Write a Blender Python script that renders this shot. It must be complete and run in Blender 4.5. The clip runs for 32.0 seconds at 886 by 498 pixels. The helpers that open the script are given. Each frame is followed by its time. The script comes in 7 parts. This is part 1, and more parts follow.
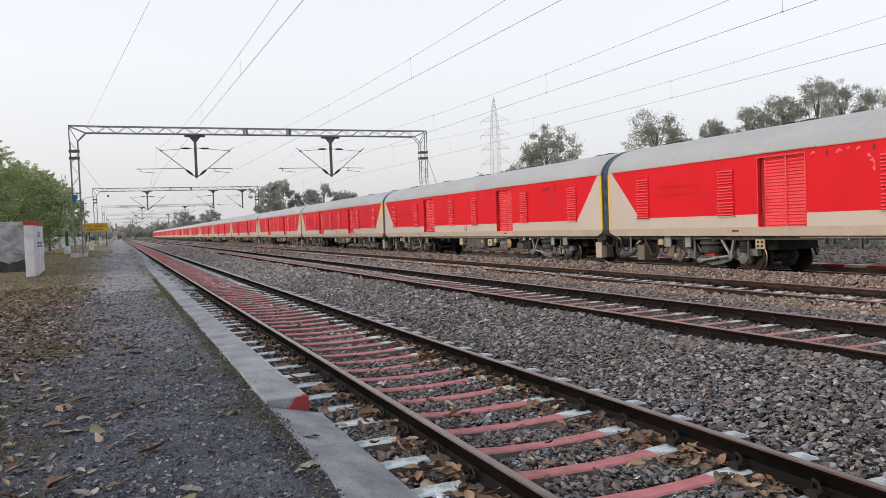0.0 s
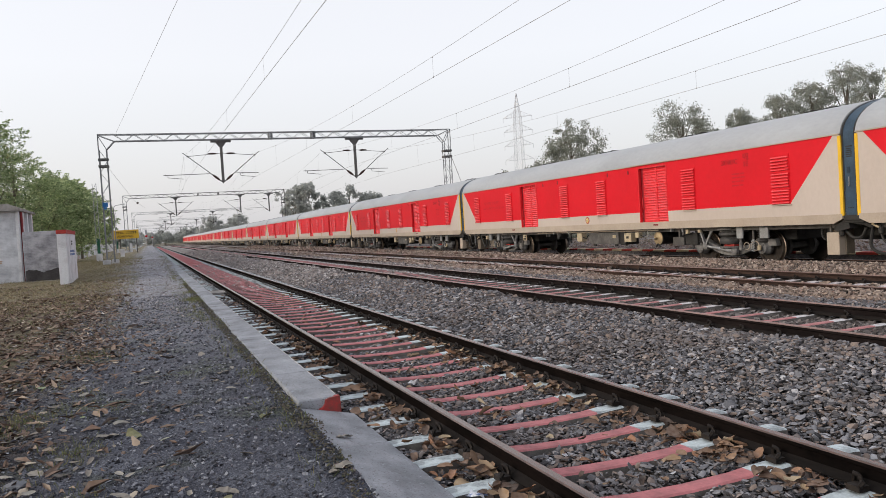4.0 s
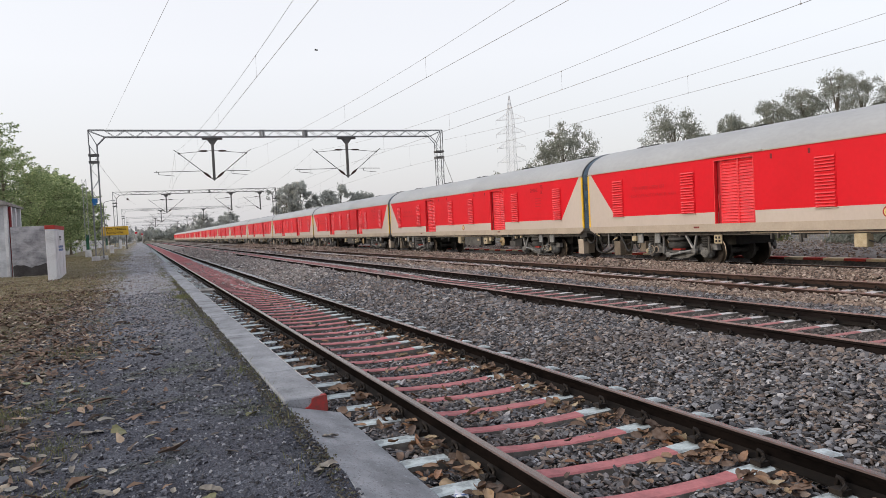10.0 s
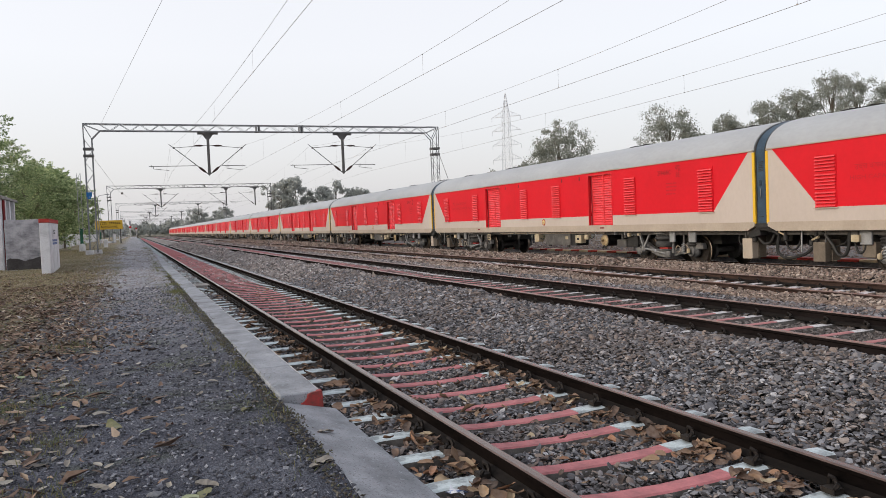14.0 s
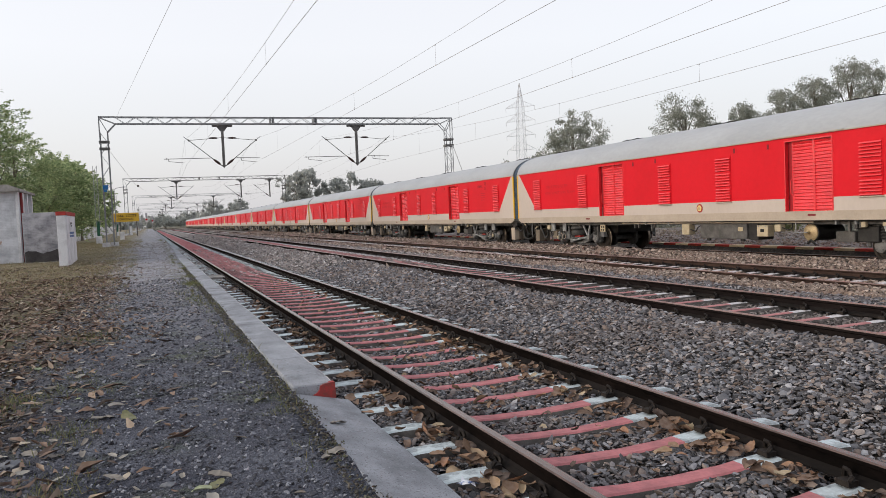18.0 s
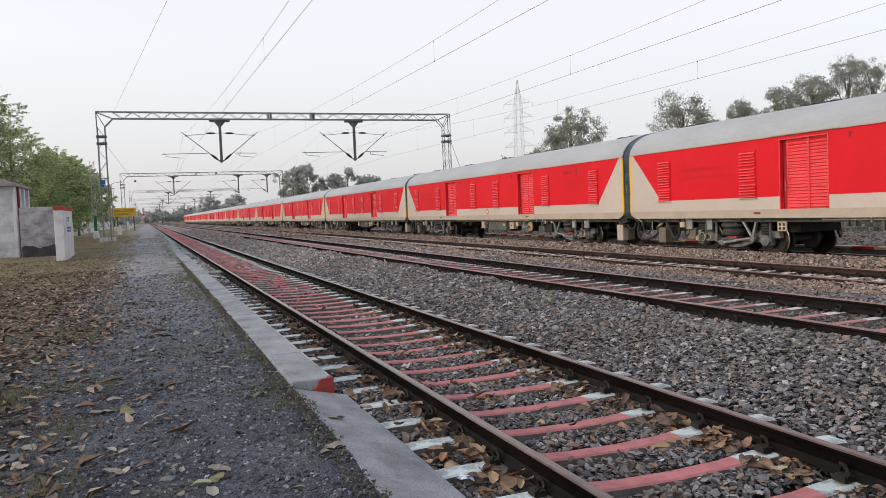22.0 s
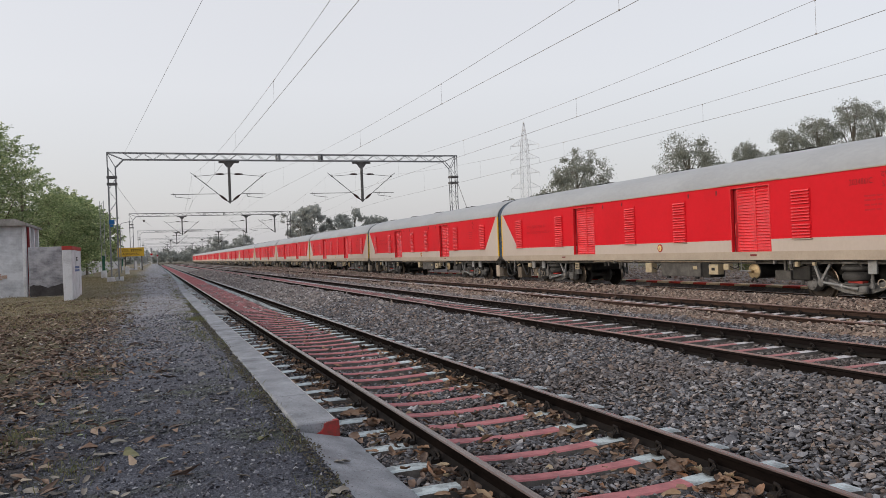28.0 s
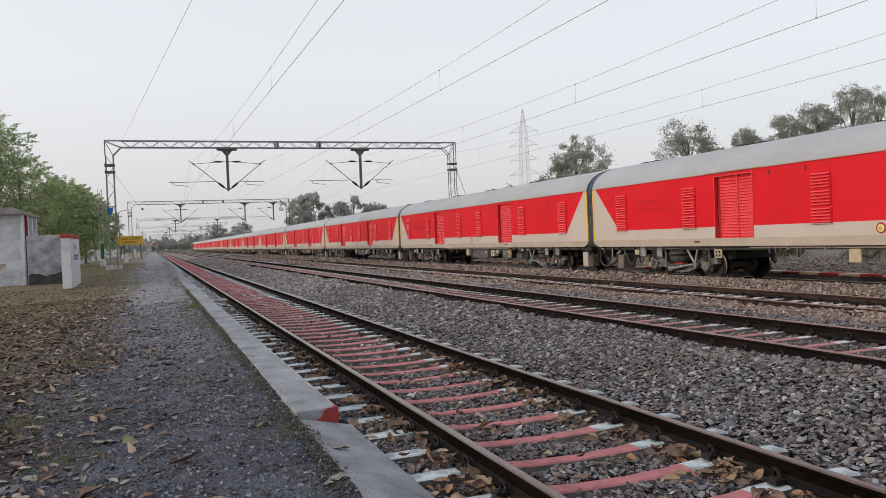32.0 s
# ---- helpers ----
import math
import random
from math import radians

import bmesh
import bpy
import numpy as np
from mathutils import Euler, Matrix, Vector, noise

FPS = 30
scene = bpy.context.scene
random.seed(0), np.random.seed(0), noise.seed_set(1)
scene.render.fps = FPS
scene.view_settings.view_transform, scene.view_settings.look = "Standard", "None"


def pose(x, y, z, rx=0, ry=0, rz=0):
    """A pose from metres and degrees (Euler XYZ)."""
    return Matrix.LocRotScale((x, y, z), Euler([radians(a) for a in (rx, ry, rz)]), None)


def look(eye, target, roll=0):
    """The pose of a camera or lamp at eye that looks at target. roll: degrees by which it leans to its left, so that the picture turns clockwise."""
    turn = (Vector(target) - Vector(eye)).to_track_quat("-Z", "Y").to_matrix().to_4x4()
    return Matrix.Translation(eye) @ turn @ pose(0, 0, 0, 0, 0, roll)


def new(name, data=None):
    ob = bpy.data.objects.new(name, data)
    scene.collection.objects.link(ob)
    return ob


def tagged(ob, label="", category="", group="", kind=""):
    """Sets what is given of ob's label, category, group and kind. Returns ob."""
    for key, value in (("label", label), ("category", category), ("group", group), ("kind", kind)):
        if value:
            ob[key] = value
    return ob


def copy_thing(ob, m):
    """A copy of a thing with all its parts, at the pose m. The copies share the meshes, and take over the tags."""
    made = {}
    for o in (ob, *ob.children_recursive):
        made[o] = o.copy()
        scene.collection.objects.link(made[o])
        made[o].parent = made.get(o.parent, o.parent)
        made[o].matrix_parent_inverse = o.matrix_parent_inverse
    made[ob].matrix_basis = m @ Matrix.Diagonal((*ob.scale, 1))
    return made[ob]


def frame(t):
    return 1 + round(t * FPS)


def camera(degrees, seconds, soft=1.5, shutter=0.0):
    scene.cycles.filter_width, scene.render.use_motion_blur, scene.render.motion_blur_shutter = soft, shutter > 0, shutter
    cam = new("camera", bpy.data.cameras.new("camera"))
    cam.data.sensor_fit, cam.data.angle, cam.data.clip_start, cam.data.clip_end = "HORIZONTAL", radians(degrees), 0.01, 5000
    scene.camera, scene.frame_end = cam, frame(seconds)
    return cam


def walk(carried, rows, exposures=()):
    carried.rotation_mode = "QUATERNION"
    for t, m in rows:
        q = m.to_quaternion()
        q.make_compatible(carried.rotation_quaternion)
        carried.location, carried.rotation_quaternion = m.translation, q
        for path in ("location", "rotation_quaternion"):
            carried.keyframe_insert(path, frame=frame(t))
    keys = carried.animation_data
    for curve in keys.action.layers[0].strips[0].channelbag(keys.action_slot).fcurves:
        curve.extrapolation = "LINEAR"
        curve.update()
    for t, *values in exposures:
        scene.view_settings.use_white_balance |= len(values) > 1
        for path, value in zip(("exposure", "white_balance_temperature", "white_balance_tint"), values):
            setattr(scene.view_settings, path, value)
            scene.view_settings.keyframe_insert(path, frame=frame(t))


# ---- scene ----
def aim(x, y, z, yaw, pitch, roll):
    """A camera pose: yaw to the right of the tracks, pitch down, roll; in degrees."""
    a, b = radians(yaw), radians(pitch)
    way = Vector((math.sin(a) * math.cos(b), math.cos(a) * math.cos(b), -math.sin(b)))
    return look((x, y, z), Vector((x, y, z)) + way, -roll)


cam = camera(60.0, 32.0, soft=0.25)
PATH = [
    (0.0, -0.012, -0.011, 1.600, 22.828, 1.762, 2.085),
    (0.5, -0.014, -0.001, 1.601, 22.736, 1.716, 2.095),
    (1.0, -0.021, -0.004, 1.605, 22.752, 1.632, 2.063),
    (1.5, -0.018, 0.001, 1.600, 22.405, 1.633, 2.457),
    (2.0, -0.020, 0.000, 1.597, 21.899, 1.804, 3.069),
    (2.5, -0.023, 0.000, 1.598, 21.324, 1.775, 3.529),
    (3.0, -0.012, 0.008, 1.597, 21.173, 1.811, 3.647),
    (3.5, -0.019, 0.003, 1.602, 21.016, 1.802, 3.622),
    (5.5, -0.016, 0.005, 1.596, 20.714, 1.836, 3.627),
    (6.0, -0.014, 0.003, 1.599, 20.842, 1.787, 3.556),
    (6.5, -0.016, 0.001, 1.601, 20.997, 1.782, 3.429),
    (7.0, -0.011, 0.008, 1.599, 21.113, 1.700, 3.360),
    (7.5, 0.002, 0.012, 1.597, 21.189, 1.707, 3.289),
    (8.0, -0.004, 0.005, 1.596, 21.342, 1.692, 3.091),
    (8.5, -0.004, 0.002, 1.593, 21.408, 1.709, 3.025),
    (9.0, -0.001, 0.001, 1.597, 21.459, 1.743, 2.970),
    (9.5, 0.000, 0.003, 1.594, 21.505, 1.776, 2.869),
    (10.0, -0.002, 0.001, 1.592, 21.544, 1.768, 2.788),
    (10.5, -0.003, 0.003, 1.594, 21.563, 1.847, 2.749),
    (11.0, -0.006, 0.005, 1.594, 21.607, 1.815, 2.747),
    (11.5, 0.001, 0.012, 1.593, 21.688, 1.842, 2.661),
    (12.0, -0.003, 0.013, 1.593, 21.759, 1.885, 2.557),
    (12.5, -0.009, 0.004, 1.598, 21.829, 1.912, 2.414),
    (13.0, -0.014, -0.002, 1.596, 21.832, 1.922, 2.418),
    (13.5, -0.018, -0.011, 1.598, 21.914, 1.935, 2.397),
    (14.0, -0.022, -0.008, 1.595, 21.926, 2.011, 2.284),
    (14.5, -0.009, -0.006, 1.594, 21.825, 2.225, 2.359),
    (16.5, 0.014, -0.002, 1.596, 21.202, 2.512, 2.498),
    (17.0, 0.007, 0.008, 1.591, 21.070, 2.527, 2.414),
    (17.5, 0.011, 0.011, 1.589, 20.875, 2.619, 2.494),
    (18.0, 0.005, -0.005, 1.596, 20.827, 2.631, 2.528),
    (18.5, -0.003, -0.002, 1.599, 20.819, 2.683, 2.454),
    (19.0, -0.001, -0.001, 1.594, 20.876, 2.811, 2.478),
    (19.5, -0.004, 0.000, 1.588, 20.889, 2.862, 2.440),
    (20.0, -0.017, -0.005, 1.593, 20.944, 2.938, 2.371),
    (20.5, -0.015, -0.013, 1.595, 20.990, 2.967, 2.396),
    (21.0, -0.006, -0.014, 1.598, 20.987, 3.004, 2.459),
    (21.5, -0.016, -0.016, 1.594, 21.013, 2.979, 2.356),
    (22.0, -0.014, -0.015, 1.594, 21.019, 2.919, 2.314),
    (22.5, -0.012, -0.016, 1.597, 20.956, 2.836, 2.366),
    (23.0, -0.017, -0.019, 1.596, 20.985, 2.692, 2.330),
    (23.5, -0.014, -0.014, 1.592, 20.925, 2.535, 2.213),
    (24.0, -0.016, -0.024, 1.604, 20.938, 0.991, 2.366),
    (24.5, -0.020, -0.022, 1.611, 20.921, 0.031, 2.415),
    (25.0, -0.023, -0.024, 1.612, 20.839, -0.174, 2.341),
    (25.5, -0.022, -0.010, 1.607, 20.836, -0.303, 2.210),
    (27.5, -0.013, -0.001, 1.598, 20.668, -0.244, 2.089),
    (28.0, -0.016, -0.007, 1.605, 20.641, -0.124, 2.137),
    (28.5, -0.013, 0.006, 1.596, 20.682, 0.003, 2.172),
    (29.0, -0.015, 0.004, 1.597, 20.680, 0.232, 2.196),
    (29.5, -0.012, 0.006, 1.596, 20.684, 0.378, 2.131),
    (30.0, -0.009, 0.007, 1.596, 20.680, 0.466, 2.203),
    (30.5, -0.008, 0.003, 1.597, 20.691, 0.571, 2.243),
    (31.0, -0.004, 0.012, 1.596, 20.709, 0.653, 2.281),
    (31.5, -0.012, 0.007, 1.597, 20.644, 0.715, 2.277),
    (32.0, -0.002, 0.016, 1.597, 20.672, 0.834, 2.342),
]
EXPOSURES = [(0, 0.0), (24.4, 0.0), (25, -0.42), (25.5, -0.85), (26.4, -0.5), (27.5, -0.3), (28, -0.28), (29, -0.25), (30, -0.22), (32, -0.17)]
walk(cam, [(r[0], aim(*r[1:])) for r in PATH], EXPOSURES)

# ---- world and light ----
world = bpy.data.worlds.new("sky")
scene.world = world
world.use_nodes = True
wn, wl = world.node_tree.nodes, world.node_tree.links
wn.clear()
sky = wn.new("ShaderNodeTexSky")
sky.sky_type, sky.sun_disc = "NISHITA", False
sky.sun_elevation, sky.sun_rotation = radians(16), radians(-80)
sky.air_density, sky.dust_density, sky.ozone_density = 1.0, 4.0, 1.5
sky_bg = wn.new("ShaderNodeBackground")
sky_bg.inputs["Strength"].default_value = 0.06
wl.new(sky.outputs[0], sky_bg.inputs["Color"])
haze_bg = wn.new("ShaderNodeBackground")
haze_bg.inputs["Color"].default_value = (0.925, 0.912, 0.935, 1)
haze_bg.inputs["Strength"].default_value = 0.87
# the haze is thickest and greyest low over the land
dome, height_of = wn.new("ShaderNodeTexCoord"), wn.new("ShaderNodeSeparateXYZ")
haze_ramp = wn.new("ShaderNodeValToRGB")
haze_ramp.color_ramp.elements[0].position, haze_ramp.color_ramp.elements[0].color = 0.0, (0.735, 0.725, 0.752, 1)
haze_ramp.color_ramp.elements[1].position, haze_ramp.color_ramp.elements[1].color = 0.21, (0.937, 0.922, 0.944, 1)
wl.new(dome.outputs["Generated"], height_of.inputs[0])
wl.new(height_of.outputs["Z"], haze_ramp.inputs["Fac"])
wl.new(haze_ramp.outputs["Color"], haze_bg.inputs["Color"])
add_bg = wn.new("ShaderNodeAddShader")
wl.new(sky_bg.outputs[0], add_bg.inputs[0])
wl.new(haze_bg.outputs[0], add_bg.inputs[1])
w_out = wn.new("ShaderNodeOutputWorld")
wl.new(add_bg.outputs[0], w_out.inputs["Surface"])

sun = new("sun", bpy.data.lights.new("sun", "SUN"))
sun.data.energy, sun.data.angle, sun.data.color = 1.5, radians(14), (1.0, 0.93, 0.85)
sun.matrix_world = look((-60, -10, 22), (0, 0, 0))


# ---- materials ----
def link(m, a, b):
    m.node_tree.links.new(a, b)


def material(name, rough=0.7, metal=0.0, spec=0.5):
    m = bpy.data.materials.new(name)
    m.use_nodes = True
    b = m.node_tree.nodes["Principled BSDF"]
    b.inputs["Roughness"].default_value, b.inputs["Metallic"].default_value = rough, metal
    b.inputs["Specular IOR Level"].default_value = spec
    return m, m.node_tree.nodes, b


def ramp(m, source, stops):
    r = m.node_tree.nodes.new("ShaderNodeValToRGB")
    e = r.color_ramp.elements
    while len(e) < len(stops):
        e.new(0.5)
    for k, (p, c) in zip(e, stops):
        k.position, k.color = p, (*c, 1)
    link(m, source, r.inputs["Fac"])
    return r.outputs["Color"]


def tex(m, kind, scale, detail=4.0, stretch=(1, 1, 1), space="Object", rough=0.55):
    n = m.node_tree.nodes
    co, mp = n.new("ShaderNodeTexCoord"), n.new("ShaderNodeMapping")
    mp.inputs["Scale"].default_value = stretch
    link(m, co.outputs[space], mp.inputs["Vector"])
    if kind == "noise":
        t = n.new("ShaderNodeTexNoise")
        t.inputs["Detail"].default_value, t.inputs["Roughness"].default_value = detail, rough
    else:
        t = n.new("ShaderNodeTexVoronoi")
    t.inputs["Scale"].default_value = scale
    link(m, mp.outputs["Vector"], t.inputs["Vector"])
    return t


def mix(m, fac, a, b, kind="MIX"):
    x = m.node_tree.nodes.new("ShaderNodeMix")
    x.data_type, x.blend_type = "RGBA", kind
    for socket, value in ((x.inputs[0], fac), (x.inputs[6], a), (x.inputs[7], b)):
        if isinstance(value, (int, float)):
            socket.default_value = value
        elif isinstance(value, tuple):
            socket.default_value = (*value, 1)
        else:
            link(m, value, socket)
    return x.outputs[2]


def bump(m, height, strength, distance):
    n = m.node_tree.nodes
    k = n.new("ShaderNodeBump")
    k.inputs["Strength"].default_value, k.inputs["Distance"].default_value = strength, distance
    link(m, height, k.inputs["Height"])
    link(m, k.outputs["Normal"], n["Principled BSDF"].inputs["Normal"])


def worn(name, colour, dark, rough=0.6, metal=0.0, scale=3.0, fine=40.0, low=0.35, high=0.7, relief=0.15, depth=0.004, stretch=(1, 1, 1), rand=0.0, spec=0.22):
    """A surface whose colour drifts from dark to colour at a coarse and a fine scale, with fine relief."""
    m, n, b = material(name, rough, metal, spec)
    coarse, grain = tex(m, "noise", scale, 5, stretch), tex(m, "noise", fine, 3, stretch)
    c = ramp(m, coarse.outputs[0], [(low, dark), (high, colour)])
    c = mix(m, 0.35, c, ramp(m, grain.outputs[0], [(0.3, dark), (0.65, colour)]))
    if rand:
        info = n.new("ShaderNodeObjectInfo")
        c = mix(m, rand, c, ramp(m, info.outputs["Random"], [(0.0, dark), (1.0, colour)]))
    link(m, c, b.inputs["Base Color"])
    bump(m, grain.outputs[0], relief, depth)
    return m


def per_island(name, stops, rough=0.85, fine=60.0, spread=0.25, relief=0.3, through_light=0.0, patch=None):
    """Loose pieces joined in one mesh: each piece takes its own colour out of the stops."""
    m, n, b = material(name, rough, 0.0, 0.12)
    geo = n.new("ShaderNodeNewGeometry")
    c = ramp(m, geo.outputs["Random Per Island"], stops)
    grain = tex(m, "noise", fine, 3)
    if patch:
        drift = tex(m, "noise", 0.55, 4)
        where = ramp(m, drift.outputs[0], [(0.48, (0.0, 0.0, 0.0)), (0.68, (0.5, 0.5, 0.5))])
        c = mix(m, where, c, patch)
    c = mix(m, spread, c, ramp(m, grain.outputs[0], [(0.3, (0.02, 0.02, 0.02)), (0.75, (0.5, 0.48, 0.46))]), "MULTIPLY" if spread > 0.5 else "MIX")
    link(m, c, b.inputs["Base Color"])
    bump(m, grain.outputs[0], relief, 0.004)
    if through_light:
        thin, both = n.new("ShaderNodeBsdfTranslucent"), n.new("ShaderNodeMixShader")
        link(m, c, thin.inputs["Color"])
        both.inputs[0].default_value = through_light
        link(m, b.outputs[0], both.inputs[1])
        link(m, thin.outputs[0], both.inputs[2])
        link(m, both.outputs[0], n["Material Output"].inputs["Surface"])
    return m


RED = worn("red_paint", (0.63, 0.0105, 0.021), (0.55, 0.009, 0.017), 0.42, scale=0.7, fine=9, relief=0.03, depth=0.004, low=0.3, high=0.6, spec=0.15)
# Pinker red for the slats' lip and slope: sky sheen put into the colour.
LOUVRE = worn("red_slat_sheen", (0.78, 0.055, 0.062), (0.68, 0.034, 0.042), 0.27, scale=2, fine=14, relief=0.03, spec=1.0)
# Door red is lightened as well, for the sheen on its ribs.
RED_DOOR = worn("red_door_paint", (0.76, 0.03, 0.04), (0.58, 0.016, 0.024), 0.27, scale=1.2, fine=14, relief=0.06, spec=0.9)
CREAM = worn("cream_paint", (0.505, 0.44, 0.397), (0.445, 0.382, 0.34), 0.5, scale=0.6, fine=12, relief=0.02, stretch=(1, 1, 0.6), spec=0.15)
SILL_CREAM = worn("cream_sill_paint", (0.43, 0.365, 0.30), (0.33, 0.275, 0.222), 0.5, scale=1.5, fine=20, relief=0.05)
ROOF = worn("grey_roof_paint", (0.365, 0.385, 0.412), (0.295, 0.31, 0.332), 0.5, scale=0.8, fine=10, relief=0.04, stretch=(1, 0.5, 1), spec=0.18)
GANG = worn("blue_grey_rubber", (0.045, 0.082, 0.128), (0.022, 0.04, 0.064), 0.5, scale=3, fine=30)
YELLOW = worn("yellow_paint", (0.76, 0.47, 0.03), (0.6, 0.36, 0.03), 0.5)
GANGDARK = worn("dark_blue_rubber", (0.024, 0.042, 0.066), (0.016, 0.028, 0.044), 0.6, scale=8, fine=40)
BLACK = worn("black_grime", (0.042, 0.040, 0.038), (0.015, 0.015, 0.015), 0.5, scale=6, fine=50, relief=0.3)
UNDER = worn("underframe_grey", (0.14, 0.133, 0.126), (0.05, 0.047, 0.045), 0.6, scale=5, fine=50, relief=0.3)
BOGIE = worn("bogie_grey", (0.23, 0.227, 0.225), (0.075, 0.072, 0.07), 0.55, scale=5, fine=50, relief=0.3)
ALU = worn("galvanised_grey", (0.36, 0.37, 0.38), (0.2, 0.2, 0.2), 0.45, 0.3, scale=4)
BOXCREAM = worn("cream_box_paint", (0.50, 0.43, 0.31), (0.34, 0.27, 0.17), 0.5, scale=5)
BRASS = worn("brass_dome", (0.50, 0.40, 0.24), (0.27, 0.19, 0.11), 0.42, 0.35, scale=6)
BADGE = worn("badge_enamel", (0.74, 0.62, 0.26), (0.6, 0.45, 0.16), 0.4, scale=20)
ENDBOX = worn("dusty_box", (0.20, 0.165, 0.13), (0.11, 0.09, 0.07), 0.7, scale=5)
RUBBER = worn("dusty_rubber", (0.085, 0.082, 0.08), (0.03, 0.03, 0.03), 0.6, scale=6, fine=40, relief=0.2)
TYRE = worn("wheel_steel", (0.055, 0.044, 0.038), (0.02, 0.018, 0.016), 0.55, 0.3, scale=6)
TREAD = worn("bright_tread", (0.30, 0.25, 0.20), (0.16, 0.12, 0.09), 0.42, 0.8, scale=8)
DARKTEXT = worn("faded_black_lettering", (0.27, 0.018, 0.022), (0.16, 0.014, 0.016), 0.6)
FAINT = worn("faint_lettering", (0.50, 0.014, 0.024), (0.40, 0.013, 0.02), 0.5)
RUSTY_RAIL = worn("rusty_rail_side", (0.070, 0.045, 0.037), (0.022, 0.0155, 0.014), 0.8, 0.0, scale=4, fine=50, relief=0.3, stretch=(1, 0.3, 1), spec=0.02)
# Near and middle rails: near-black sides and feet, lighter heads.
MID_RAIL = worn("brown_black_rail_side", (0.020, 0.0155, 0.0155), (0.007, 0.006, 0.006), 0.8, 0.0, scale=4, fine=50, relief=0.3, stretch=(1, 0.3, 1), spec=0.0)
RAILTOP = worn("rail_head", (0.30, 0.205, 0.185), (0.13, 0.09, 0.08), 0.38, 0.3, scale=3, fine=30, stretch=(1, 0.15, 1), relief=0.05)
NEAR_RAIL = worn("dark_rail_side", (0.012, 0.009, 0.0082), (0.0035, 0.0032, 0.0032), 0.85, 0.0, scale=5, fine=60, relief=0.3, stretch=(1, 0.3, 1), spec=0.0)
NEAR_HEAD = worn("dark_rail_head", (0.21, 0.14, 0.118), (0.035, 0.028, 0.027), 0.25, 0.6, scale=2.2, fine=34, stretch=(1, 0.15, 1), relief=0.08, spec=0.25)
RAIL_FOOT = worn("dark_rail_foot", (0.020, 0.016, 0.0145), (0.008, 0.007, 0.0065), 0.8, 0.0, scale=5, fine=40, relief=0.3, stretch=(1, 0.3, 1), spec=0.1)
CLIP = worn("clip_iron", (0.03, 0.024, 0.02), (0.012, 0.01, 0.01), 0.6, 0.3, scale=20)
SL_RED = worn("red_sleeper_paint", (0.455, 0.165, 0.178), (0.21, 0.09, 0.097), 0.7, scale=7, fine=38, relief=0.4, rand=0.2, low=0.36, high=0.56)
SL_PINK = worn("faded_red_sleeper_paint", (0.44, 0.20, 0.205), (0.25, 0.12, 0.12), 0.75, scale=6, fine=45, relief=0.3, rand=0.25, low=0.3, high=0.6)
SL_WHITE = worn("white_sleeper_paint", (0.54, 0.62, 0.655), (0.17, 0.187, 0.20), 0.75, scale=9, fine=46, relief=0.5, rand=0.25, low=0.42, high=0.55)
SL_PALE = worn("chalky_sleeper_paint", (0.60, 0.60, 0.62), (0.27, 0.23, 0.235), 0.75, scale=11, fine=70, relief=0.3, rand=0.25, low=0.40, high=0.54)
SL_CONC = worn("sleeper_concrete", (0.15, 0.14, 0.135), (0.06, 0.055, 0.052), 0.9, scale=7, fine=60, relief=0.4)
def concrete_material(name, pale, dark, pit):
    """Weathered cast concrete: cloudy stains, long streaks, a speckle of pits and pale chips."""
    m, n, b = material(name, 0.88, 0.0, 0.2)
    cloud, streak = tex(m, "noise", 1.7, 7, rough=0.62), tex(m, "noise", 5.0, 4, (1, 0.35, 1))
    grit, speck = tex(m, "noise", 70, 3), tex(m, "voronoi", 55)
    c = ramp(m, cloud.outputs[0], [(0.34, dark), (0.47, tuple((p + d) / 2 for p, d in zip(pale, dark))), (0.62, pale)])
    c = mix(m, 0.3, c, ramp(m, streak.outputs[0], [(0.4, dark), (0.6, pale)]))
    c = mix(m, ramp(m, grit.outputs[0], [(0.56, (0.0, 0.0, 0.0)), (0.68, (0.75, 0.75, 0.75))]), c, pit)
    c = mix(m, ramp(m, speck.outputs["Color"], [(0.86, (0.0, 0.0, 0.0)), (0.92, (0.35, 0.35, 0.35))]), c, tuple(min(0.75, k * 1.5) for k in pale))
    info = n.new("ShaderNodeObjectInfo")
    c = mix(m, 0.22, c, ramp(m, info.outputs["Random"], [(0.0, dark), (1.0, pale)]))
    link(m, c, b.inputs["Base Color"])
    bump(m, grit.outputs[0], 0.7, 0.006)
    return m


KERB = concrete_material("kerb_concrete", (0.318, 0.338, 0.376), (0.115, 0.122, 0.138), (0.06, 0.061, 0.066))
KERBRED = worn("red_kerb_paint", (0.36, 0.037, 0.037), (0.13, 0.05, 0.045), 0.75, scale=16, fine=50, relief=0.3)
PALE_EDGE = worn("rubbed_concrete", (0.55, 0.53, 0.52), (0.34, 0.33, 0.33), 0.85, scale=9, fine=60, relief=0.3)
EDGE_RED = worn("platform_edge_red", (0.42, 0.05, 0.042), (0.22, 0.035, 0.03), 0.8, scale=3)
EDGE_WHITE = worn("platform_edge_white", (0.60, 0.49, 0.36), (0.40, 0.32, 0.23), 0.8, scale=3)
STEEL = worn("portal_steel", (0.13, 0.127, 0.127), (0.07, 0.068, 0.067), 0.65, 0.0, scale=3)
# Zinc lightened for the pylon: distance haze is part of the colour.
HAZED_ZINC = worn("hazed_zinc_coat", (0.56, 0.57, 0.60), (0.44, 0.45, 0.48), 0.75, scale=0.6, fine=6, relief=0.05)
